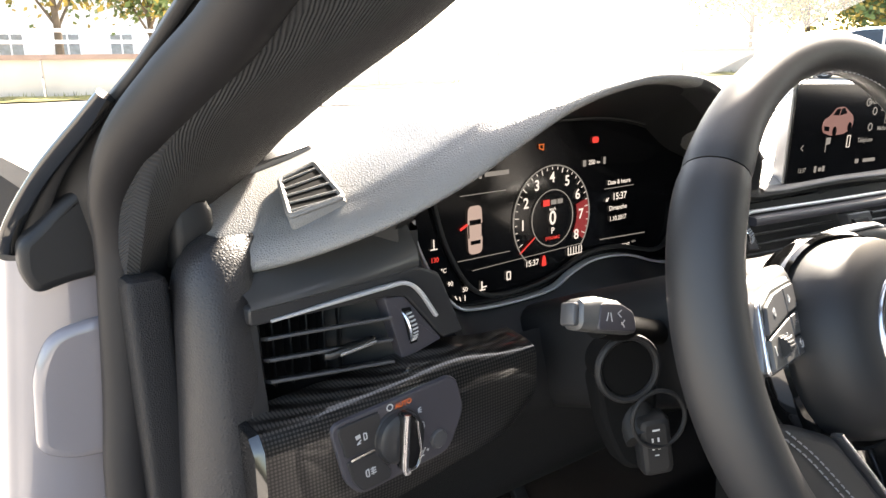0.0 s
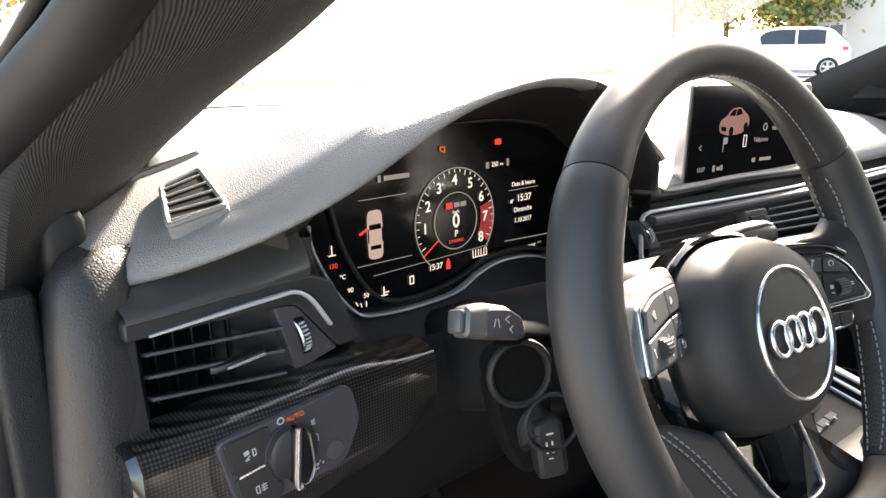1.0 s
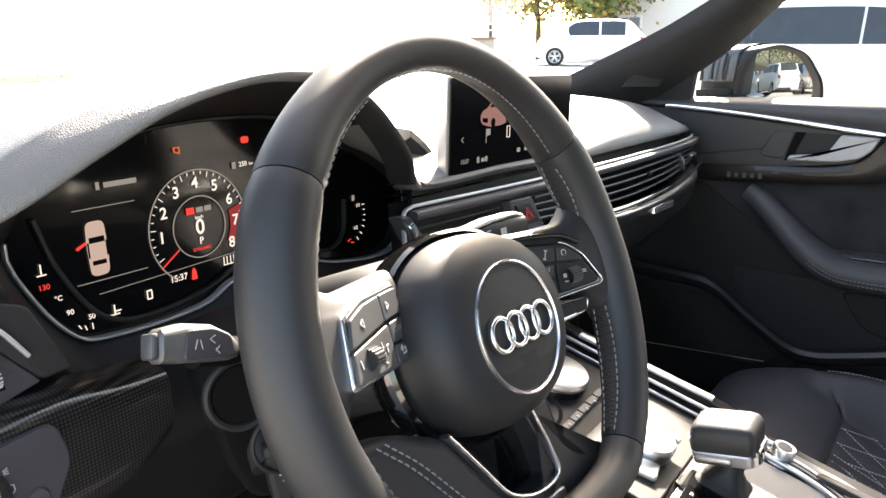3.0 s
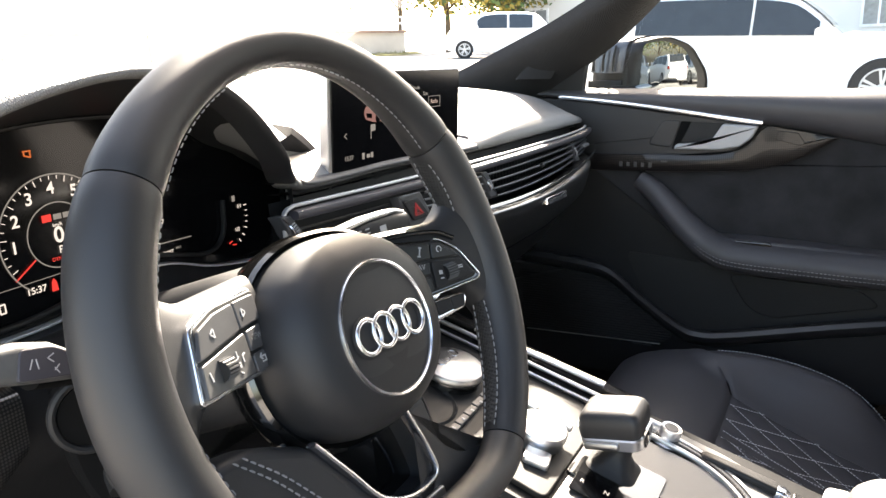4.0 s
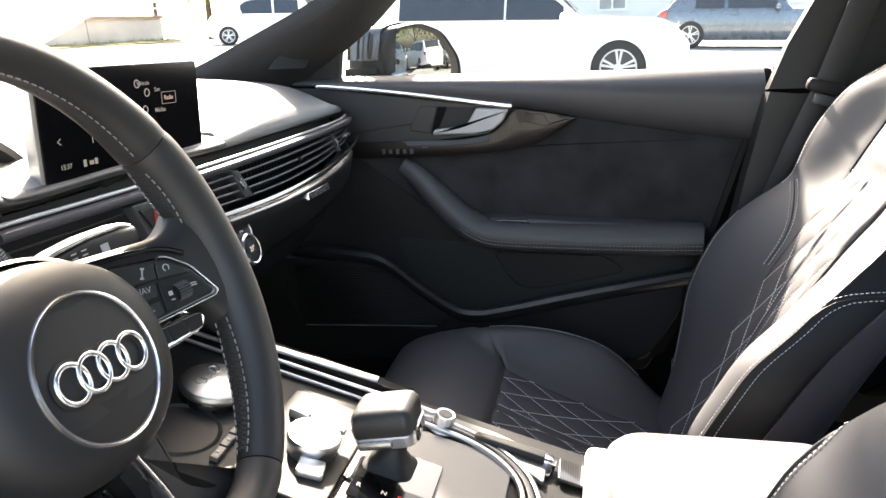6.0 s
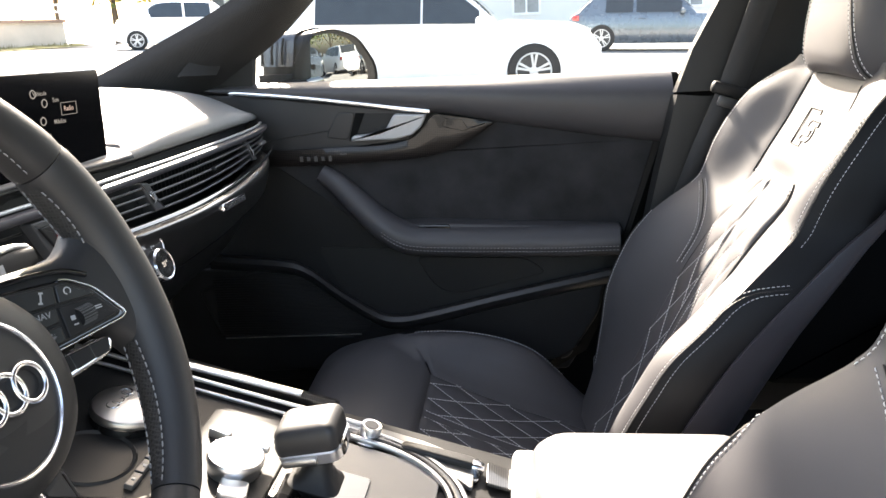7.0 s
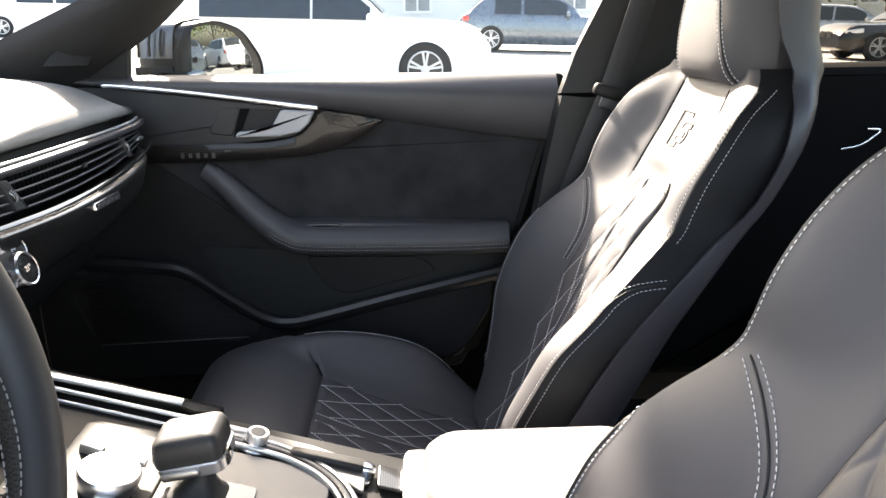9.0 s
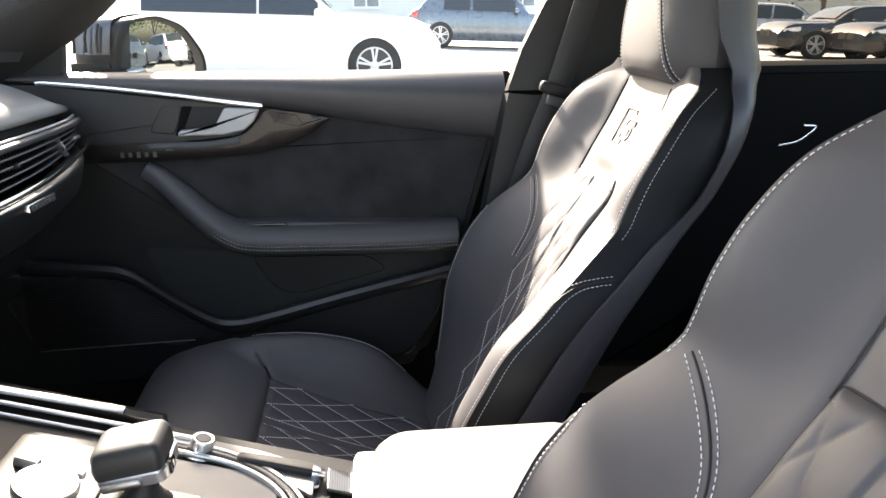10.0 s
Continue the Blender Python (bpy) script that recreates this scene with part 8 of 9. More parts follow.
        # seams with double stitches: along the ridge, across to the shell, up the shoulder, down the inner flank
        def on_bolster(s_, z):
            return Vector((sd * s_, seat_front(sd * s_, z) + 0.0006, z))

        def wz(z):
            return lerp_table(BACK, z)[1]

        ridge = [on_bolster(wz(z) * 0.935, z) for z in [0.36 + 0.255 * i / 40 for i in range(41)]]
        ridge += [on_bolster(wz(z) * f, z) for z, f in ((0.625, 0.94), (0.633, 0.95), (0.639, 0.965), (0.643, 0.985), (0.645, 0.998))]
        shoulder = [on_bolster(wz(z) * 0.94, z) for z in [0.690 + 0.176 * i / 40 for i in range(41)]]
        inner = []
        for i in range(31):
            t = i / 30
            z = 0.580 + 0.117 * t
            yc, w, p, inn = lerp_table(BACK, z)
            inner.append(on_bolster(inn + 0.006 + (w * 0.84 - inn - 0.006) * (0.10 + 0.90 * t ** 3), z))
        for nm, path in (("ridge", ridge), ("shoulder", shoulder)) + ((("flank", inner),) if sd > 0 else ()):
            bm = bmesh.new()
            sweep(bm, path, circle(0.0010, 6), up=(0, 1, 0))
            part(nm + "_seam", bm, BLACK, seat)
            for off in (-0.0048, 0.0048):
                bm = bmesh.new()
                pts = []
                for i, p in enumerate(path):
                    d = (path[min(i + 1, len(path) - 1)] - path[max(i - 1, 0)]).normalized()
                    q = p + d.cross(Vector((sd * 0.35, 0.93, 0.1))).normalized() * off
                    pts.append(Vector((q.x, seat_front(sd * min(abs(q.x), wz(q.z) * 0.999), q.z) + 0.0006, q.z)))
                stitches(bm, pts, (sd * 0.4, 0.9, 0.1), 0.0036, 0.0018, 0.00045)
                part(nm + "_stitching", bm, THREAD, seat, "light grey stitches")
    # head part
    HEAD = [(0.858, -0.752, 0.104), (0.864, -0.736, 0.116), (0.885, -0.727, 0.124), (0.91, -0.725, 0.127), (0.95, -0.727, 0.126), (1.00, -0.734, 0.121), (1.04, -0.754, 0.108), (1.065, -0.775, 0.090), (1.08, -0.80, 0.060)]

    def head_front(s, z):
        y, w = lerp_table(HEAD, z)
        e = min(1.0, abs(s) / w)
        return y - 0.012 * e ** 2 - 0.050 * e ** 6

    rr = []
    for j in range(41):
        z = 0.858 + 0.220 * j / 40
        w = lerp_table(HEAD, z)[1]
        arch_ = 0.012 * max(0.0, 1 - (z - 0.858) / 0.05)
        row = [Vector((-w * 0.8, -0.84, z))]
        for i in range(29):
            e = math.sin(math.pi / 2 * (-1 + 2 * i / 28))
            row.append(Vector((w * e, head_front(w * e, z), z + arch_ * (1 - e * e))))
        row.append(Vector((w * 0.8, -0.84, z)))
        rr.append(row)
    part("head_restraint", sheet(rr), LEATHER, seat, "smooth leather integrated headrest", angle=70)
    for sd in (-1, 1):
        mid = []
        for i in range(33):
            t = i / 32
            z = 0.872 + 0.17 * t
            mid.append((lerp_table(HEAD, z)[1] * (0.80 - 0.42 * t ** 0.7), z))
        bm = bmesh.new()
        sweep(bm, [Vector((sd * q, head_front(q, z) + 0.0002, z)) for q, z in mid], circle(0.0011, 6), up=(0, 1, 0))
        part("head_seam", bm, BLACK, seat)
        for off in (-0.0045, 0.0045):
            bm = bmesh.new()
            stitches(bm, [Vector((sd * (q + off), head_front(q + off, z) + 0.0006, z)) for q, z in mid], (sd * 0.3, 0.9, 0), 0.0042, 0.0018, 0.0006)
            part("head_stitching", bm, THREAD, seat, "light grey stitches")
    # hard shell behind
    rr = []
    for j in range(41):
        z = 0.33 + 0.745 * j / 40
        yc, w, p, inn = lerp_table(BACK, z)
        w2 = w + 0.010 if z < 0.86 else max(w, 0.145 - 0.05 * max(0, z - 1.0) / 0.07) + 0.008
        row = []
        sf = shell_edge(z)
        for i in range(23):
            a = math.pi * (i - 1) / 20
            if i in (0, 22):
                row.append(Vector(((-1 if i == 0 else 1) * (w2 - 0.012), yc + sf - 0.004, z)))
            else:
                row.append(Vector((-w2 * math.cos(a), yc + sf - (0.105 + sf) * math.sin(a) ** 0.7, z)))
        rr.append(row)
    part("back_shell", sheet(rr), SHELLGREY, seat, "satin grey plastic back shell", angle=60)
    # cushion
    CUSH = [  # y; centre z, half width, bolster height, middle half width
        (-0.56, 0.200, 0.235, 0.000, 0.13),
        (-0.45, 0.245, 0.240, 0.030, 0.13),
        (-0.40, 0.262, 0.243, 0.062, 0.13),
        (-0.36, 0.276, 0.246, 0.086, 0.13),
        (-0.32, 0.290, 0.248, 0.094, 0.13),
        (-0.25, 0.318, 0.250, 0.084, 0.13),
        (-0.18, 0.350, 0.250, 0.058, 0.13),
        (-0.13, 0.374, 0.248, 0.032, 0.13),
        (-0.09, 0.384, 0.245, 0.016, 0.13),
        (-0.02, 0.380, 0.237, 0.004, 0.13),
        (0.038, 0.356, 0.230, 0.001, 0.13),
        (0.058, 0.318, 0.222, 0.000, 0.13),
    ]

    def top(s, y):
        zc, w, p, inn = lerp_table(CUSH, y)
        a = abs(s)
        if a <= inn:
            return zc + 0.004 * (a / inn) ** 2
        t = min(1.0, (a - inn) / (0.78 * w - inn))
        r = p * (0.5 - 0.5 * math.cos(math.pi * t)) + 0.004
        if a > 0.78 * w:
            q = min(1.0, (a - 0.78 * w) / (0.22 * w))
            r -= 0.055 * (1 - math.sqrt(max(0, 1 - q * q)))
        return zc + r

    rr = []
    for j in range(145):
        y = -0.54 + 0.375 * j / 144
        row = []
        for i in range(105):
            s = 0.13 * (-1 + 2 * i / 104)
            edge = max(0, min(1, (0.13 - abs(s)) / 0.010, (-0.165 - y) / 0.012 + 0.0))
            d = quilt(s / QU + y / QV, s / QU - y / QV, 0.0046) * edge * min(1, max(0, (abs(s) - 0.009) / 0.003))
            row.append(Vector((s, y, top(s, y) + 0.002 + d)))
        rr.append(row)
    part("cushion_quilt", sheet(rr), LEATHER, seat, "diamond quilted leather cushion middle", angle=80)
    bm = bmesh.new()
    for sg in (1, -1):
        for k in range(-24, 25):
            for sheet_ in (0, 1):
                path = []
                for i in range(101):
                    t = i / 100
                    if sheet_ == 0:
                        y = -0.54 + 0.37 * t
                        s = (k - sg * y / QV) * QU
                        if 0.011 < abs(s) < 0.128:
                            path.append(Vector((s, y, top(s, y) + 0.0036)))
                    else:
                        z = 0.26 + (qt - 0.265) * t
                        s = (k - sg * z / QV) * QU
                        if 0.011 < abs(s) < lerp_table(BACK, z)[3] - 0.004:
                            path.append(Vector((s, seat_front(s, z) + 0.0036, z)))
                for q in ([p for p in path if p.x > 0], [p for p in path if p.x < 0]):
                    if len(q) > 3:
                        stitches(bm, q, (0, 0.2, 1) if sheet_ == 0 else (0, 1, 0.2), 0.0040, 0.0014, 0.00062)
    for s in (-0.0105, 0.0105):
        stitches(bm, [Vector((s, -0.54 + 0.37 * i / 60, top(s, -0.54 + 0.37 * i / 60) + 0.0032)) for i in range(61)], (0, 0.2, 1), 0.0036, 0.0016, 0.00055)
        stitches(bm, [Vector((s, seat_front(s, 0.26 + (qt - 0.265) * i / 60) + 0.0032, 0.26 + (qt - 0.265) * i / 60)) for i in range(61)], (0, 1, 0.2), 0.0036, 0.0016, 0.00055)
    st = part("quilt_stitching", bm, THREAD, seat, "light grey quilting thread")
    tagged(st, kind="stuff")
    rr = []
    for j in range(41):
        v = 1 - (1 - j / 40) ** 1.5
        row = []
        for i in range(61):
            f = math.sin(math.pi / 2 * (-1 + 2 * i / 60)) * 0.985
            y0 = -0.172 + 0.112 * max(0, (abs(f) - 0.50) / 0.50) ** 1.3
            y = 0.058 + (y0 - 0.058) * (1 - v) if j else y0
            w = lerp_table(CUSH, y)[1]
            rim = min(1.0, (y - y0) / 0.014, (1 - abs(f)) * w / 0.010 + 0.05)
            up = 0.012 * math.sqrt(max(0.0, 1 - (1 - rim) ** 2)) * min(1.0, 0.35 + (0.058 - y) / 0.08)
            up *= 1 - 0.5 * max(0, (abs(f) - 0.55) / 0.45)
            flat = 0.9 * max(0, top(f * w, y) - lerp_table(CUSH, y)[0] - 0.004) * min(1, (y - y0) / 0.04)
            row.append(Vector((f * w, y, top(f * w, y) + up - flat - (0.010 if j == 0 else 0))))
        rr.append([row[0] - Vector((0, 0, 0.06))] + row + [row[-1] - Vector((0, 0, 0.06))])
    rr.append([Vector((p.x, 0.063, 0.25)) for p in rr[-1]])
    part("thigh_roll", sheet(rr), LEATHER, seat, "smooth leather front roll", angle=70)
    for sd in (-1, 1):
        rr = []
        for j in range(45):
            y = -0.56 + 0.612 * j / 44
            zc, w, p, inn = lerp_table(CUSH, y)
            i0 = inn if y < -0.168 else w * 0.62
            row = [Vector((sd * i0, y, top(i0, y) - 0.007))]
            for i in range(15):
                s = i0 + 0.002 + (w - i0 - 0.002) * math.sin(math.pi / 2 * i / 14)
                y0 = -0.172 + 0.112 * max(0, (s / w - 0.50) / 0.50) ** 1.3
                tuck = min(0.034, max(0, y - y0 - 0.004) * 1.3)
                row.append(Vector((sd * s * (1 - 0.2 * tuck), y, top(s, y) - tuck - (0.002 if i == 0 else 0))))
            row.append(Vector((sd * w, y, zc - 0.10)))
            rr.append(row)
        part("cushion_bolster", sheet(rr), LEATHER, seat, "smooth leather cushion bolster", angle=70)
        bm = bmesh.new()
        path = []
        for i in range(61):
            y = -0.40 + 0.36 * i / 60
            w = lerp_table(CUSH, y)[1]
            s = w * 0.86
            path.append(Vector((sd * s, y, top(s, y) + 0.0008)))
        stitches(bm, path[:47], (sd * 0.5, 0, 0.9), 0.0042, 0.0018, 0.0006)
        part("cushion_stitching", bm, THREAD, seat, "light grey stitches")
    bm = bmesh.new()
    block(bm, None, (0.42, 0.46, 0.05), 0.02, Matrix.Translation((0, -0.27, 0.205)))
    part("base", bm, HARD, seat)
    for sd in (-1, 1):
        bm = bmesh.new()
        block(bm, None, (0.03, 0.12, 0.10), 0.012, Matrix.Translation((sd * 0.225, -0.52, 0.31)))
        part("recliner_cover", bm, GREYPL, seat, "grey recliner cover")
    return seat


ps = build_seat("black quilted leather sport seat with light stitching on the passenger side")
ps.location.x = 0.375
LEAN[1] = [(0.30, -0.006), (0.60, -0.008), (0.655, 0.002), (0.70, 0.013), (0.74, 0.019), (0.79, 0.020), (0.84, 0.018), (0.888, 0.014), (1.0, 0.008)]
BACK[:] = [(z, y, w, p, inn * 0.80) for z, y, w, p, inn in BACK]
dsv = build_seat("black quilted leather sport seat with light stitching behind the wheel", 0.718, 0.12)
dsv.location = (-0.367, dsv.location.y + 0.052, dsv.location.z + 0.028)

# ---- outside ----
def gz(x, y):
    """Height of the gently sloping car park."""
    return 0.08 + 0.034 * y + 0.004 * x - 0.13 * math.exp(-((x - 10.5) / 4.5) ** 2 - ((y - 1) / 8) ** 2)


TILT = Vector((-0.004, -0.034, 1)).normalized()
ASPHALT = surface("sunlit_asphalt", (0.30, 0.285, 0.265), 0.85, grain=0.6, grain_scale=60, vary=0.25, vary_scale=0.4)
CONCRETE = surface("pale_concrete", (0.52, 0.46, 0.38), 0.9, grain=0.4, grain_scale=20, vary=0.18, vary_scale=0.6)
RAILPAINT = surface("white_rail_paint", (0.75, 0.75, 0.74), 0.5, vary=0.1)
GRASS = surface("dry_grass", (0.16, 0.15, 0.05), 0.9, grain=0.8, grain_scale=40, vary=0.5, vary_scale=3)
LEAF1 = surface("autumn_leaf_yellow", (0.30, 0.22, 0.04), 0.6, vary=0.4, vary_scale=1.5)
LEAF2 = surface("leaf_green", (0.08, 0.12, 0.03), 0.6, vary=0.4, vary_scale=1.5)
BARK = surface("bark", (0.10, 0.075, 0.05), 0.9, grain=0.6, grain_scale=30, vary=0.3)
RENDERW = surface("pale_render", (0.66, 0.64, 0.60), 0.9, vary=0.06, vary_scale=0.5)
ROOFTILE = surface("roof_tile", (0.22, 0.12, 0.08), 0.8, vary=0.2, vary_scale=2)
# grey base stands for the sky mirrored in the panes
HOUSEGLASS = surface("house_glass", (0.22, 0.24, 0.25), 0.08, vary=0.2, spec=0.6)
DARKGLASS = surface("tinted_car_glass", (0.02, 0.026, 0.03), 0.06, vary=0.1, spec=0.6, rough_vary=0.01)
TYRE = surface("tyre_rubber", (0.015, 0.015, 0.015), 0.8, vary=0.2)
ALLOY = surface("alloy_wheel", (0.5, 0.5, 0.5), 0.35, metal=0.25, vary=0.06)
LAMP = surface("headlamp_lens", (0.6, 0.62, 0.64), 0.1, vary=0.1, coat=1.0)
GRILLE = surface("black_grille", (0.006, 0.006, 0.006), 0.4, spec=0.3, vary=0.2)
TAIL = surface("red_lamp_lens", (0.45, 0.02, 0.02), 0.15, coat=1.0, vary=0.1)
PW = surface("white_car_paint", (0.80, 0.80, 0.79), 0.25, coat=1.0, vary=0.02)
PG = surface("blue_grey_car_paint", (0.10, 0.125, 0.15), 0.28, coat=1.0, metal=0.4, vary=0.05)
PB = surface("black_car_paint", (0.005, 0.005, 0.006), 0.25, spec=0.3, coat=0.45, vary=0.05)
PS = surface("silver_car_paint", (0.42, 0.43, 0.44), 0.28, coat=1.0, metal=0.5, vary=0.04)

rows = []
for j in range(141):
    v = -1 + 2 * j / 140
    y = 320 * v * abs(v) ** 2
    rows.append([Vector((320 * u * abs(u) ** 2, y, gz(320 * u * abs(u) ** 2, y))) for u in [-1 + 2 * i / 140 for i in range(141)]])
solo("ground", sheet(rows), ASPHALT, "pale sunlit asphalt car park", "ground", kind="structure")


def make_car(label, paint, L=4.4, W=1.8, H=1.42, cowl=0.85, rf=0.25, rr_=-1.35, tail=-2.0, belt=0.92, hood=0.95, wheels=(1.35, -1.35), r=0.33, doors=((0.62, -0.30), (-0.36, -1.20)), quarter=None):
    """A parked car, nose along +x, standing at its middle."""
    car = thing("parked_car", label, "car")
    h = W / 2
    bm = bmesh.new()
    rings = []
    n = 26
    for i in range(n + 1):
        x = -L / 2 + L * i / n
        e = abs(x) / (L / 2)
        w = h * (1 - 0.20 * max(0, (e - 0.72) / 0.28) ** 2.2)
        if x > cowl:
            k = (x - cowl) / (L / 2 - cowl)
            t = hood - 0.06 * k - 0.24 * max(0, k - 0.75) / 0.25 * (max(0, k - 0.75) / 0.25)
        elif x < tail:
            t = belt + 0.04 - 0.14 * max(0, (tail - x) / max(0.05, L / 2 + tail)) ** 2
        else:
            t = belt
        low = 0.20 + 0.10 * max(0, (e - 0.85) / 0.15)
        half = [(w * 0.93, low), (w, low + 0.12), (w * 1.0, 0.55), (w * 0.985, t - 0.14), (w * 0.95, t - 0.03), (w * 0.80, t + 0.0), (w * 0.4, t + 0.025)]
        rings.append([Vector((x, -a, b)) for a, b in half] + [Vector((x, a, b)) for a, b in reversed(half)])
    loft(bm, rings)
    part("body", bm, paint, car, angle=35)
    st = [(cowl + 0.05, 0.0), ((cowl * 0.55 + rf * 0.45), 0.62), (rf, 0.93), ((rf + rr_) / 2, 1.0), (rr_, 0.92), ((rr_ + tail) / 2, 0.60), (tail - 0.03, 0.0)]
    sp_ = crom([(x, 0, z) for x, z in st], 5)

    def gsec(x, z):
        zr = belt - 0.02 + (H - belt + 0.02) * max(0, z)
        wt = h * (0.93 - 0.20 * max(0, z))
        return zr, wt

    bm = bmesh.new()
    rings = []
    for p in sp_:
        zr, wt = gsec(p.x, p.z)
        half = [(h * 0.93, belt - 0.04), ((h * 0.93 + wt) / 2, (belt + zr) / 2 - 0.01), (wt, zr - 0.03), (wt * 0.86, zr), (wt * 0.4, zr + 0.012)]
        rings.append([Vector((p.x, -a, b)) for a, b in half] + [Vector((p.x, a, b)) for a, b in reversed(half)])
    loft(bm, rings)
    part("cabin", bm, paint, car, angle=45)

    def zfac(x):
        for a, b in zip(sp_, sp_[1:]):
            if b.x <= x <= a.x:
                return a.z + (b.z - a.z) * (a.x - x) / (a.x - b.x + 1e-9)
        return 0.0

    for sd in (-1, 1):
        for a, b in doors:
            row = []
            for i in range(9):
                x = a + (b - a) * i / 8
                z = zfac(x)
                zr, wt = gsec(x, z)
                z0, z1 = belt + 0.03, max(belt + 0.035, zr - 0.07)
                if z1 - z0 < 0.02:
                    continue

                def yy_(zz):
                    return h * 0.93 + (wt - h * 0.93) * (zz - belt) / max(0.02, zr - belt) + 0.012
                row.append([Vector((x, sd * yy_(z0), z0)), Vector((x, sd * yy_((z0 + z1) / 2), (z0 + z1) / 2)), Vector((x, sd * yy_(z1), z1))])
            if len(row) > 1:
                bm = loft(bmesh.new(), row, ring_closed=False, caps=False)
                part("side_window", bm, DARKGLASS, car)
        bm = bmesh.new()
        block(bm, None, (0.12, 0.20, 0.13), 0.04, Matrix.Translation((doors[0][0] + 0.02, sd * (h + 0.06), belt + 0.05)))
        part("door_mirror", bm, paint, car)
        bm = bmesh.new()
        block(bm, None, (0.42, 0.07, 0.11), 0.03, Matrix.Translation((L / 2 - 0.30, sd * (h * 0.90), hood - 0.22)) @ pose(0, 0, 0, 0, 8, -sd * 26))
        part("headlamp", bm, LAMP, car)
        bm = bmesh.new()
        block(bm, None, (0.20, 0.06, 0.16), 0.03, Matrix.Translation((-L / 2 + 0.16, sd * (h * 0.86), belt - 0.10)) @ pose(0, 0, 0, 0, 0, sd * 35))
        part("tail_lamp", bm, TAIL, car)
        bm = bmesh.new()
        block(bm, None, (0.20, 0.03, 0.025), 0.01, Matrix.Translation((doors[0][1] + 0.16, sd * (h + 0.0), belt - 0.12)))
        part("door_handle", bm, paint, car)
        for wx in wheels:
            m_ = frm((wx, sd * (h - 0.10), r), (1, 0, 0), (0, 0, 1)) if sd < 0 else frm((wx, sd * (h - 0.10), r), (-1, 0, 0), (0, 0, 1))
            bm = bmesh.new()
            lathe(bm, m_, [(r + 0.014, 0.0), (r + 0.014, 0.105), (r - 0.02, 0.106), (r - 0.02, 0.0)], 28, False)
            part("wheel_arch", bm, TYRE, car)
            bm = bmesh.new()
            lathe(bm, m_, [(r * 0.66, -0.10), (r * 0.95, -0.10), (r, -0.07), (r, 0.09), (r * 0.95, 0.118), (r * 0.70, 0.122), (r * 0.66, 0.09), (r * 0.66, -0.10)], 32, False)
            wl = part("wheel", bm, TYRE, car)
            bm = bmesh.new()
            lathe(bm, m_, [(r * 0.70, 0.06), (r * 0.70, 0.122), (r * 0.645, 0.122), (r * 0.62, 0.108), (0.001, 0.106)], 32, False)
            part("rim", bm, surface_dark, wl)
            bm = bmesh.new()
            for k in range(5):
                for o in (-9, 9):
                    q = m_ @ pose(0, 0, 0.126, 0, 0, 72 * k + 90 + o)
                    prism(bm, [(0.03, -0.012), (r * 0.66, -0.016), (r * 0.66, 0.016), (0.03, 0.012)], q @ Matrix.Translation((0, 0, -0.02)), 0.02)
            lathe(bm, m_, [(0.06, 0.10), (0.055, 0.128), (0.001, 0.130)], 12)
            torus(bm, m_ @ Matrix.Translation((0, 0, 0.120)), r * 0.675, 0.012, 28, 6)
            part("spokes", bm, ALLOY, wl)
    for x0, x1, nm in ((cowl - 0.02, rf + 0.06, "windscreen"), (tail + 0.04, rr_ - 0.05, "rear_window")):
        row = []
        for i in range(6):
            x = x0 + (x1 - x0) * (0.12 + 0.82 * i / 5)
            zr, wt = gsec(x, zfac(x))
            row.append([Vector((x + (0.03 if x0 > 0 else -0.03), wt * s_, zr + 0.028 - 0.02 * abs(s_))) for s_ in (-0.84, -0.4, 0, 0.4, 0.84)])
        part(nm, sheet(row), DARKGLASS, car)
    bm = bmesh.new()
    for sd in (-1, 1):
        prism(bm, rounded([(0.02, -0.09), (0.30, -0.08), (0.32, 0.06), (0.04, 0.08)], 0.03), frm((L / 2 - 0.02, 0, 0.62), (0, sd, 0), (0, 0, 1)) if sd > 0 else frm((L / 2 - 0.02, 0, 0.62), (0, 1, 0), (0, 0, 1)) @ pose(-0.34, 0, 0), 0.03, 0.005)
    part("grille", bm, GRILLE, car)
    bm = bmesh.new()
    block(bm, None, (0.06, W * 0.70, 0.16), 0.03, Matrix.Translation((L / 2 - 0.06, 0, 0.36)))
    part("bumper_opening", bm, TYRE, car)
    bm = bmesh.new()
    block(bm, None, (0.02, 0.50, 0.11), 0.004, Matrix.Translation((-L / 2 - 0.005, 0, belt - 0.22)))
    part("number_plate", bm, PW, car)
    return car


surface_dark = surface("dark_wheel_well", (0.03, 0.03, 0.03), 0.6, vary=0.2)


def place(car, x, y, yaw):
    z = gz(x, y)
    c_ = Matrix.Translation((x, y, z)) @ Vector((0, 0, 1)).rotation_difference(TILT).to_matrix().to_4x4() @ pose(0, 0, 0, 0, 0, yaw)
    car.matrix_basis = c_
    return car


place(make_car("white estate car with tinted glass parked beside ours", PW, 4.63, 1.81, 1.44, 0.95, 0.25, -1.75, -2.22, 0.905, 0.955, (1.44, -1.37), 0.335, ((0.72, -0.02), (-0.05, -1.46))), 10.25, 0.95, -90)
place(make_car("blue grey three door hatchback parked on the asphalt", PG, 4.32, 1.76, 1.42, 0.95, 0.30, -1.40, -1.98, 0.92, 0.95, (1.36, -1.33), 0.32, ((0.60, -0.50), (-0.58, -1.25))), 20.1, -3.80, -97)
place(make_car("small white hatchback parked by the far wall", PW, 3.65, 1.66, 1.50, 1.05, 0.45, -1.15, -1.75, 0.95, 0.98, (1.18, -1.22), 0.29, ((0.75, -0.25), (-0.32, -1.10))), 23.7, 10.9, 116)
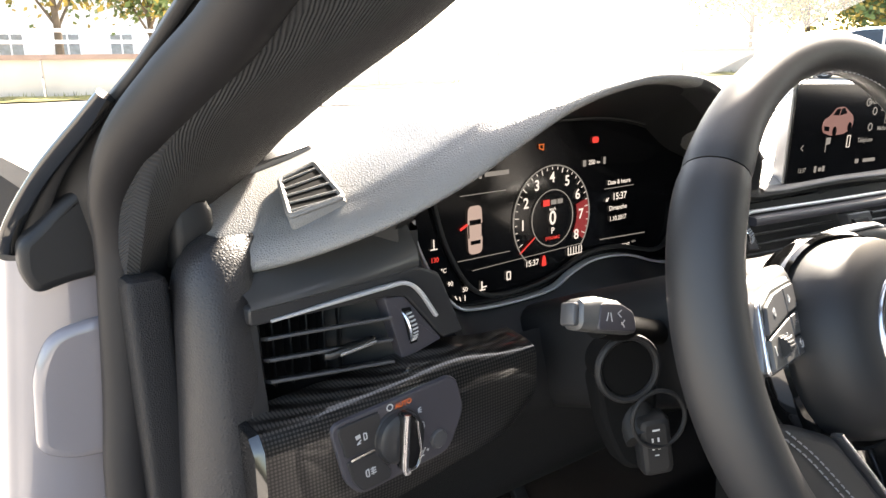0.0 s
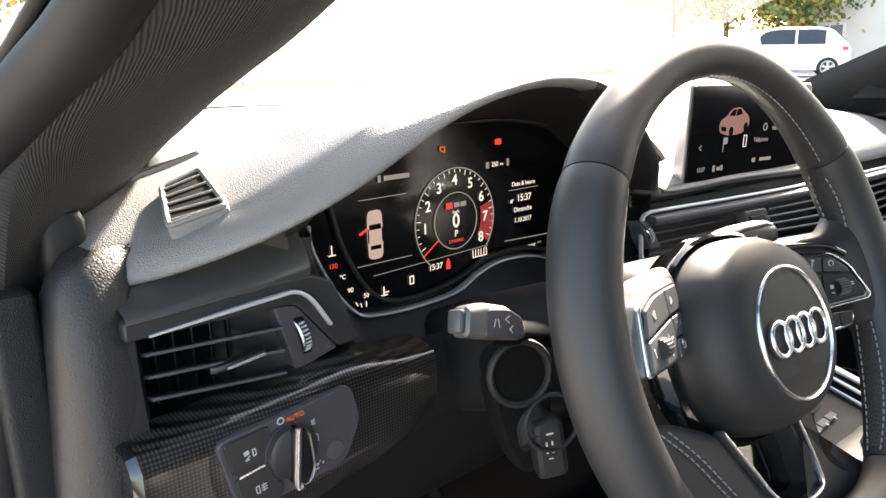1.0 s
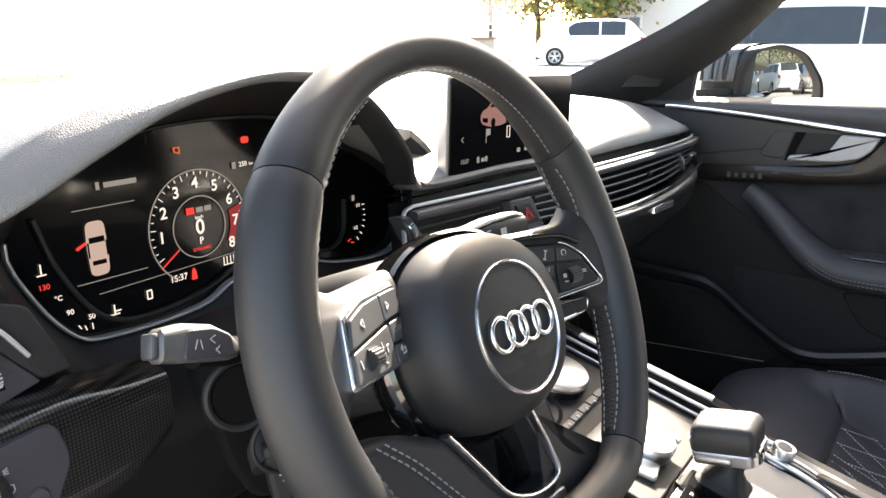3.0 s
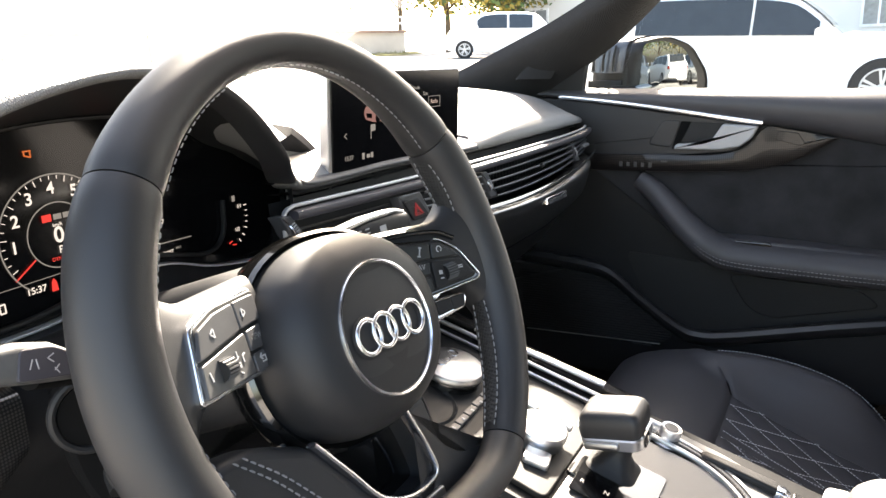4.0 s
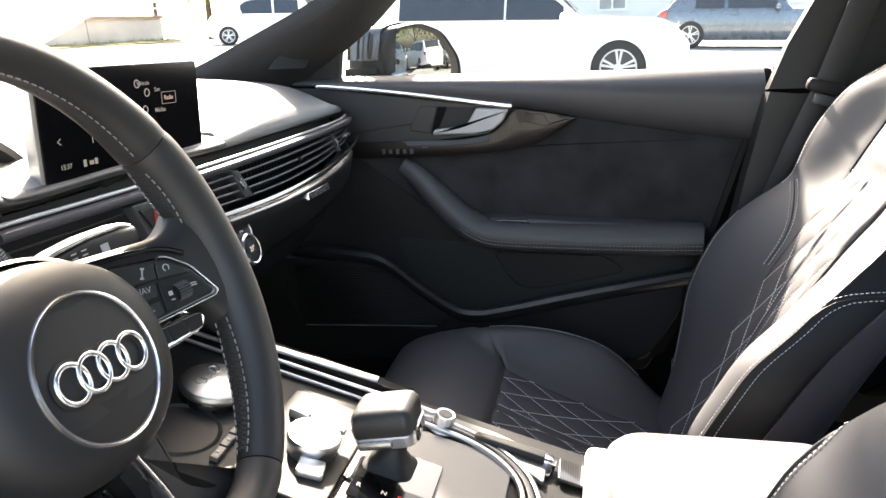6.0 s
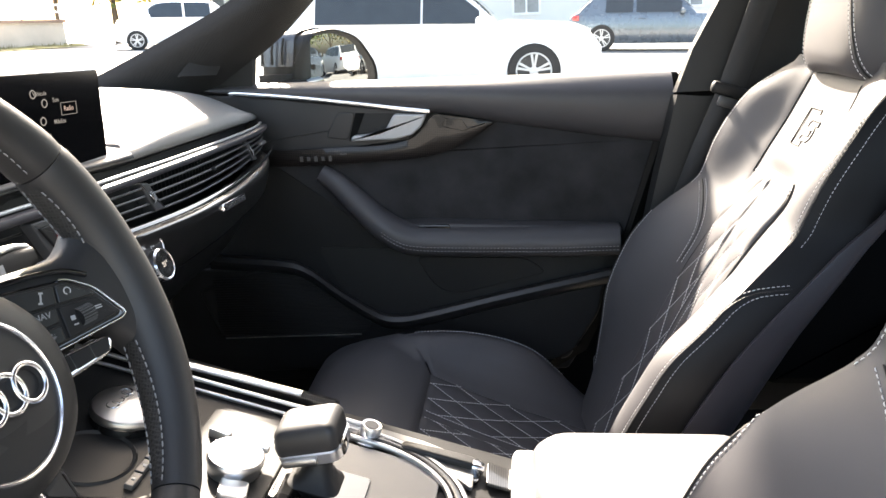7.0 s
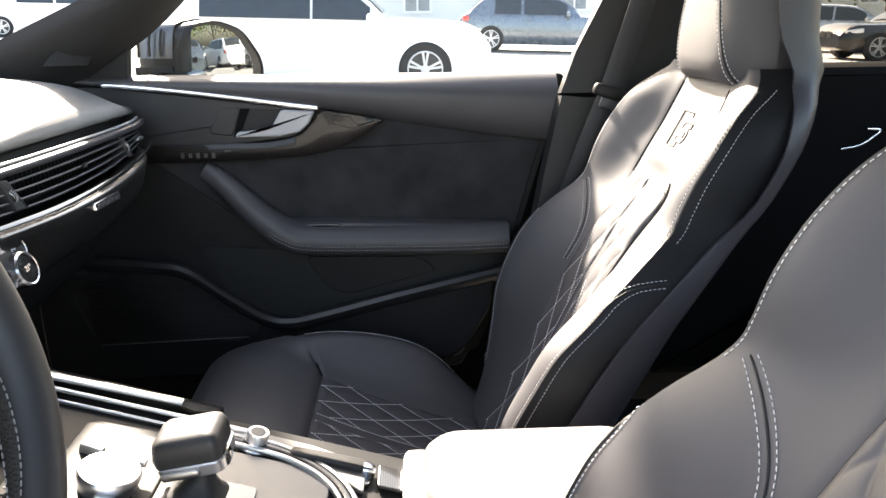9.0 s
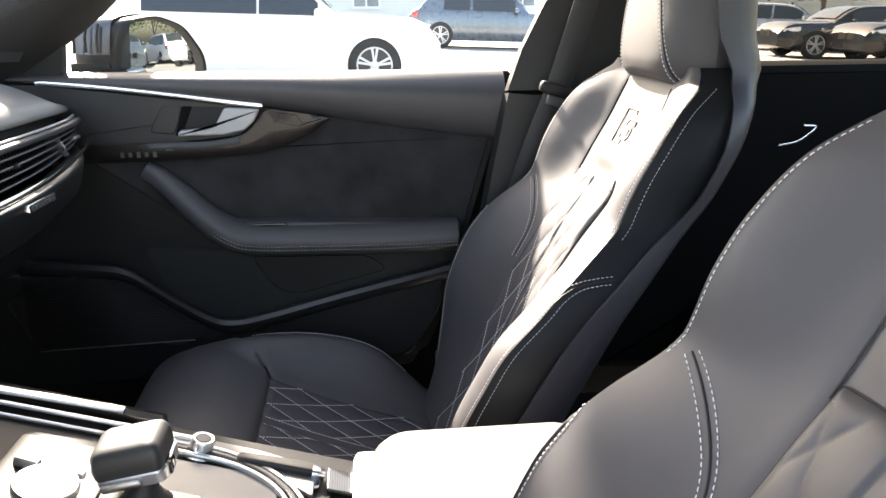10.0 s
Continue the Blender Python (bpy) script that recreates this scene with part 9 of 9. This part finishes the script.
place(make_car("glossy black coupe with alloy wheels in a row of cars", PB, 4.85, 1.88, 1.37, 1.05, 0.25, -1.30, -2.00, 0.90, 0.93, (1.50, -1.40), 0.345, ((0.60, -0.55), (-0.62, -1.20))), 18.9, -13.5, 86)
place(make_car("black saloon car standing in a row of cars", PB, 4.70, 1.83, 1.44, 1.00, 0.25, -1.35, -1.95, 0.93, 0.96, (1.42, -1.42), 0.33), 16.95, -14.35, 90)
place(make_car("silver estate car behind the black coupe", PS, 4.75, 1.84, 1.47, 0.98, 0.25, -1.80, -2.28, 0.96, 0.99, (1.44, -1.40), 0.33, ((0.66, -0.22), (-0.28, -1.10), (-1.18, -1.90))), 24.0, -14.2, -118)
place(make_car("silver car parked at the end of a row", PS, 4.50, 1.80, 1.44), 15.1, -14.75, 92)
# cars seen in the wing mirror
place(make_car("white estate car seen from behind in the mirror", PW, 4.63, 1.81, 1.46, 0.95, 0.25, -1.75, -2.22, 0.94, 0.98, (1.44, -1.37), 0.335, ((0.66, -0.22), (-0.28, -1.10), (-1.18, -1.85))), 3.75, -13.3, -103)
place(make_car("dark grey car facing the row of parked cars", PG, 4.50, 1.80, 1.44), 1.15, -13.1, 86)
place(make_car("silver car parked beside a white estate car", PS, 4.50, 1.80, 1.46), 6.3, -13.9, -100)
place(make_car("black off-road car parked behind the row", PB, 4.70, 1.90, 1.68, 1.0, 0.3, -1.9, -2.25, 1.05, 1.08, (1.4, -1.4), 0.36), 1.6, -19.5, -95)

# far wall with rail
wa, wb = Vector((-30, 20.4, 0)), Vector((26, 16.2, 0))


def wp(t, off=0.0):
    p = wa.lerp(wb, t)
    p.z = gz(p.x, p.y) + off
    return p


WN = Vector((wb.y - wa.y, wa.x - wb.x, 0)).normalized()
wall = thing("boundary_wall", "pale concrete boundary wall with a white rail on top", "wall", wp(0.5), kind="structure")
for k in range(14):
    bm = bmesh.new()
    a, b = wp(k / 14 + 0.0004), wp((k + 1) / 14 - 0.0004)
    loft(bm, [[p + WN * o + Vector((0, 0, z)) for o, z in ((-0.12, 0), (-0.10, 0.86), (0.10, 0.86), (0.12, 0))] for p in (a, b)])
    part("wall_panel", bm, CONCRETE, wall, smooth=False)
bm = bmesh.new()
loft(bm, [[p + WN * o + Vector((0, 0, z)) for o, z in ((-0.20, 0.85), (-0.20, 0.95), (0.20, 0.95), (0.20, 0.85))] for p in (wp(0), wp(1))])
part("coping", bm, surface("brown_coping", (0.30, 0.20, 0.15), 0.8, vary=0.15), wall, "brown coping", smooth=False)
for k in range(29):
    bm = bmesh.new()
    block(bm, None, (0.05, 0.05, 0.55), 0.008, Matrix.Translation(wp(k / 28, 1.2)))
    part("rail_post", bm, RAILPAINT, wall)
for zz in (1.22, 1.46):
    bm = bmesh.new()
    sweep(bm, [wp(0, zz), wp(0.5, zz), wp(1, zz)], rrect(0.05, 0.07, 0.015, 2), up=(0, 0, 1))
    part("rail", bm, RAILPAINT, wall)
rr = []
rng = random.Random(5)
for i in range(121):
    t = i / 120
    w = 0.5 + 0.25 * rng.random()
    p = wp(t)
    rr.append([p + WN * 0.16 * -1 + Vector((0, 0, 0.03)), p + WN * (0.16 + w * 0.5) * 1 + Vector((0, 0, 0.07 + 0.05 * rng.random())), p + WN * (0.2 + w) + Vector((0, 0, 0.004))])
solo("grass_strip", sheet(rr), GRASS, "strip of dry grass along the wall foot", "grass", kind="stuff")
# tufts
bm = bmesh.new()
for i in range(2600):
    t = rng.random()
    p = wp(t) + WN * (0.15 + 0.5 * rng.random())
    hgt = 0.05 + 0.16 * rng.random()
    a = rng.random() * 6.28
    d = Vector((math.cos(a), math.sin(a), 0)) * 0.02
    bm.faces.new([bm.verts.new(v) for v in (p - d, p + d, p + Vector((rng.uniform(-0.06, 0.06), rng.uniform(-0.06, 0.06), hgt)))])
solo("grass_tufts", bm, GRASS, "dry grass tufts along the wall", "grass", kind="stuff", smooth=False)


def make_tree(x, y, hgt, spread, mats, seed, label, zb=None):
    rg = random.Random(seed)
    z0 = gz(x, y) if zb is None else zb
    tree = thing("tree", label, "tree", (x, y, z0), group="trees")
    o = Vector((x, y, z0))
    bm = bmesh.new()
    sweep(bm, [o, o + Vector((0.05, 0.03, hgt * 0.3)), o + Vector((-0.05, 0.08, hgt * 0.62))], circle(0.16, 9), up=(0, 1, 0), scale=lambda t: 1 - 0.6 * t)
    tips = []
    for k in range(9):
        a = k * 2.4 + rg.random()
        s = o + Vector((0, 0.04, hgt * (0.26 + 0.04 * k)))
        e = s + Vector((math.cos(a) * spread * rg.uniform(0.45, 0.85), math.sin(a) * spread * rg.uniform(0.45, 0.85), hgt * rg.uniform(0.15, 0.34)))
        sweep(bm, [s, s.lerp(e, 0.5) + Vector((0, 0, 0.15)), e], circle(0.06, 6), up=(0.1, 0.2, 1), scale=lambda t: 1 - 0.75 * t)
        tips.append((s.lerp(e, 0.6), e))
    part("trunk", bm, BARK, tree)
    for mt, cnt in zip(mats, (1700, 900)):
        vs, fs = [], []
        for i in range(cnt):
            a, b = tips[rg.randrange(len(tips))]
            c = a.lerp(b, rg.uniform(0.0, 1.25)) + Vector((rg.gauss(0, 1), rg.gauss(0, 1), rg.gauss(0, 0.8))) * spread * 0.20
            u = Vector((rg.gauss(0, 1), rg.gauss(0, 1), rg.gauss(0, 1))).normalized()
            v = u.orthogonal().normalized()
            w = u.cross(v)
            sz = rg.uniform(0.08, 0.17)
            base = len(vs)
            vs += [c - v * sz, c + w * sz * 0.6, c + v * sz, c - w * sz * 0.6]
            fs.append((base, base + 1, base + 2, base + 3))
        me = bpy.data.meshes.new("crown")
        me.from_pydata([tuple(v - o) for v in vs], [], fs)
        me.materials.append(mt)
        ob = new("crown", me)
        ob.parent = tree
        ORIGIN[ob.name] = o
    return tree


for i, (x, y, hh, sp2, mt, lb) in enumerate(((4.0, 27, 6.5, 2.4, (LEAF1, LEAF2), 0), (7.5, 29, 5.5, 2.0, (LEAF2, LEAF1), 1), (1.0, 30, 6.0, 2.2, (LEAF2, LEAF1), 1), (30.5, 13.2, 4.6, 2.4, (LEAF2, LEAF1), 1), (29.5, 16.0, 5.2, 2.6, (LEAF1, LEAF2), 0), (32, 20, 6.5, 2.8, (LEAF1, LEAF2), 0), (36, 15.5, 6.0, 2.6, (LEAF1, LEAF1), 0), (41, 18, 7.5, 3.0, (LEAF2, LEAF1), 1), (34, -22, 7.0, 3.0, (LEAF2, LEAF2), 1), (30, -27, 7.5, 3.2, (LEAF2, LEAF2), 1), (26, -30, 8.0, 3.0, (LEAF2, LEAF1), 1), (6, -29, 8.0, 3.2, (LEAF2, LEAF1), 1), (2, -27, 8.0, 3.0, (LEAF2, LEAF2), 1), (10, -30, 7.5, 3.0, (LEAF1, LEAF2), 0), (14, -32, 8.0, 3.2, (LEAF2, LEAF2), 1), (-2, -29, 7.5, 3.0, (LEAF2, LEAF1), 1))):
    make_tree(x, y, hh, sp2, mt, 30 + i, ("autumn tree with yellow leaves behind the car park" if lb == 0 else "leafy green tree behind the car park"))
bm = bmesh.new()
rows = [[Vector((x, y + o, gz(x, y + o) + 0.006)) for o in (-0.06, 0.06)] for x, y in [(14.5 + 0.5 * i, -11.1 - 0.02 * i) for i in range(12)]]
solo("bay_line", sheet(rows), RAILPAINT, "white painted line on the asphalt", "painted line", kind="structure")
# lamp post
lp = thing("lamp_post", "slim grey lamp post by the wall", "lamp post", (8.2, 17.0, 0.7))
bm = bmesh.new()
sweep(bm, [(8.2, 17.0, gz(8.2, 17.0)), (8.2, 17.0, 4.0), (8.2, 17.0, 7.0)], circle(0.07, 12), up=(0, 1, 0), scale=lambda t: 1 - 0.4 * t)
part("pole", bm, RAILPAINT, lp)
bm = bmesh.new()
block(bm, None, (0.3, 0.7, 0.12), 0.04, Matrix.Translation((8.2, 16.7, 7.0)))
part("lantern", bm, GREYPL, lp)


def make_house(x, y, w, d, hgt, floors, cols, label, yaw):
    hs = thing("house", label, "house")
    bm = bmesh.new()
    prism(bm, [(-w / 2, -d / 2), (w / 2, -d / 2), (w / 2, d / 2), (-w / 2, d / 2)], Matrix.Identity(4), hgt)
    part("wall", bm, RENDERW, hs, smooth=False)
    bm = bmesh.new()
    prism(bm, [(-w / 2 - 0.4, -d / 2 - 0.4), (w / 2 + 0.4, -d / 2 - 0.4), (w / 2 + 0.4, d / 2 + 0.4), (-w / 2 - 0.4, d / 2 + 0.4)], Matrix.Translation((0, 0, hgt)), 0.35)
    part("roof", bm, ROOFTILE, hs, smooth=False)
    for f in range(floors):
        for c in range(cols):
            m_ = frm((-w / 2 + w * (c + 0.5) / cols, -d / 2 - 0.01, hgt * (f + 0.55) / floors), (1, 0, 0), (0, 0, 1))
            bm = bmesh.new()
            prism(bm, [(-0.62, -0.7), (0.62, -0.7), (0.62, 0.7), (-0.62, 0.7)], m_, 0.05)
            wn_ = part("window", bm, RAILPAINT, hs, smooth=False)
            for sx in (-0.28, 0.28):
                bm = bmesh.new()
                prism(bm, [(-0.24, -0.6), (0.24, -0.6), (0.24, 0.6), (-0.24, 0.6)], m_ @ Matrix.Translation((sx, 0, 0.045)), 0.012)
                part("pane", bm, HOUSEGLASS, wn_, smooth=False)
    hs.matrix_basis = Matrix.Translation((x, y, gz(x, y) - 0.3)) @ pose(0, 0, 0, 0, 0, yaw)
    return hs


make_house(-6, 42, 16, 9, 7.0, 2, 5, "pale rendered house with dark windows", 0)
make_house(14, 46, 20, 10, 8.5, 3, 8, "long pale apartment house behind the wall", -8)
make_house(38, 3, 24, 10, 6.5, 2, 7, "pale commercial building beyond the car park", -88)
make_house(44, -20, 18, 10, 5.0, 1, 5, "low pale building with a tiled roof", -80)
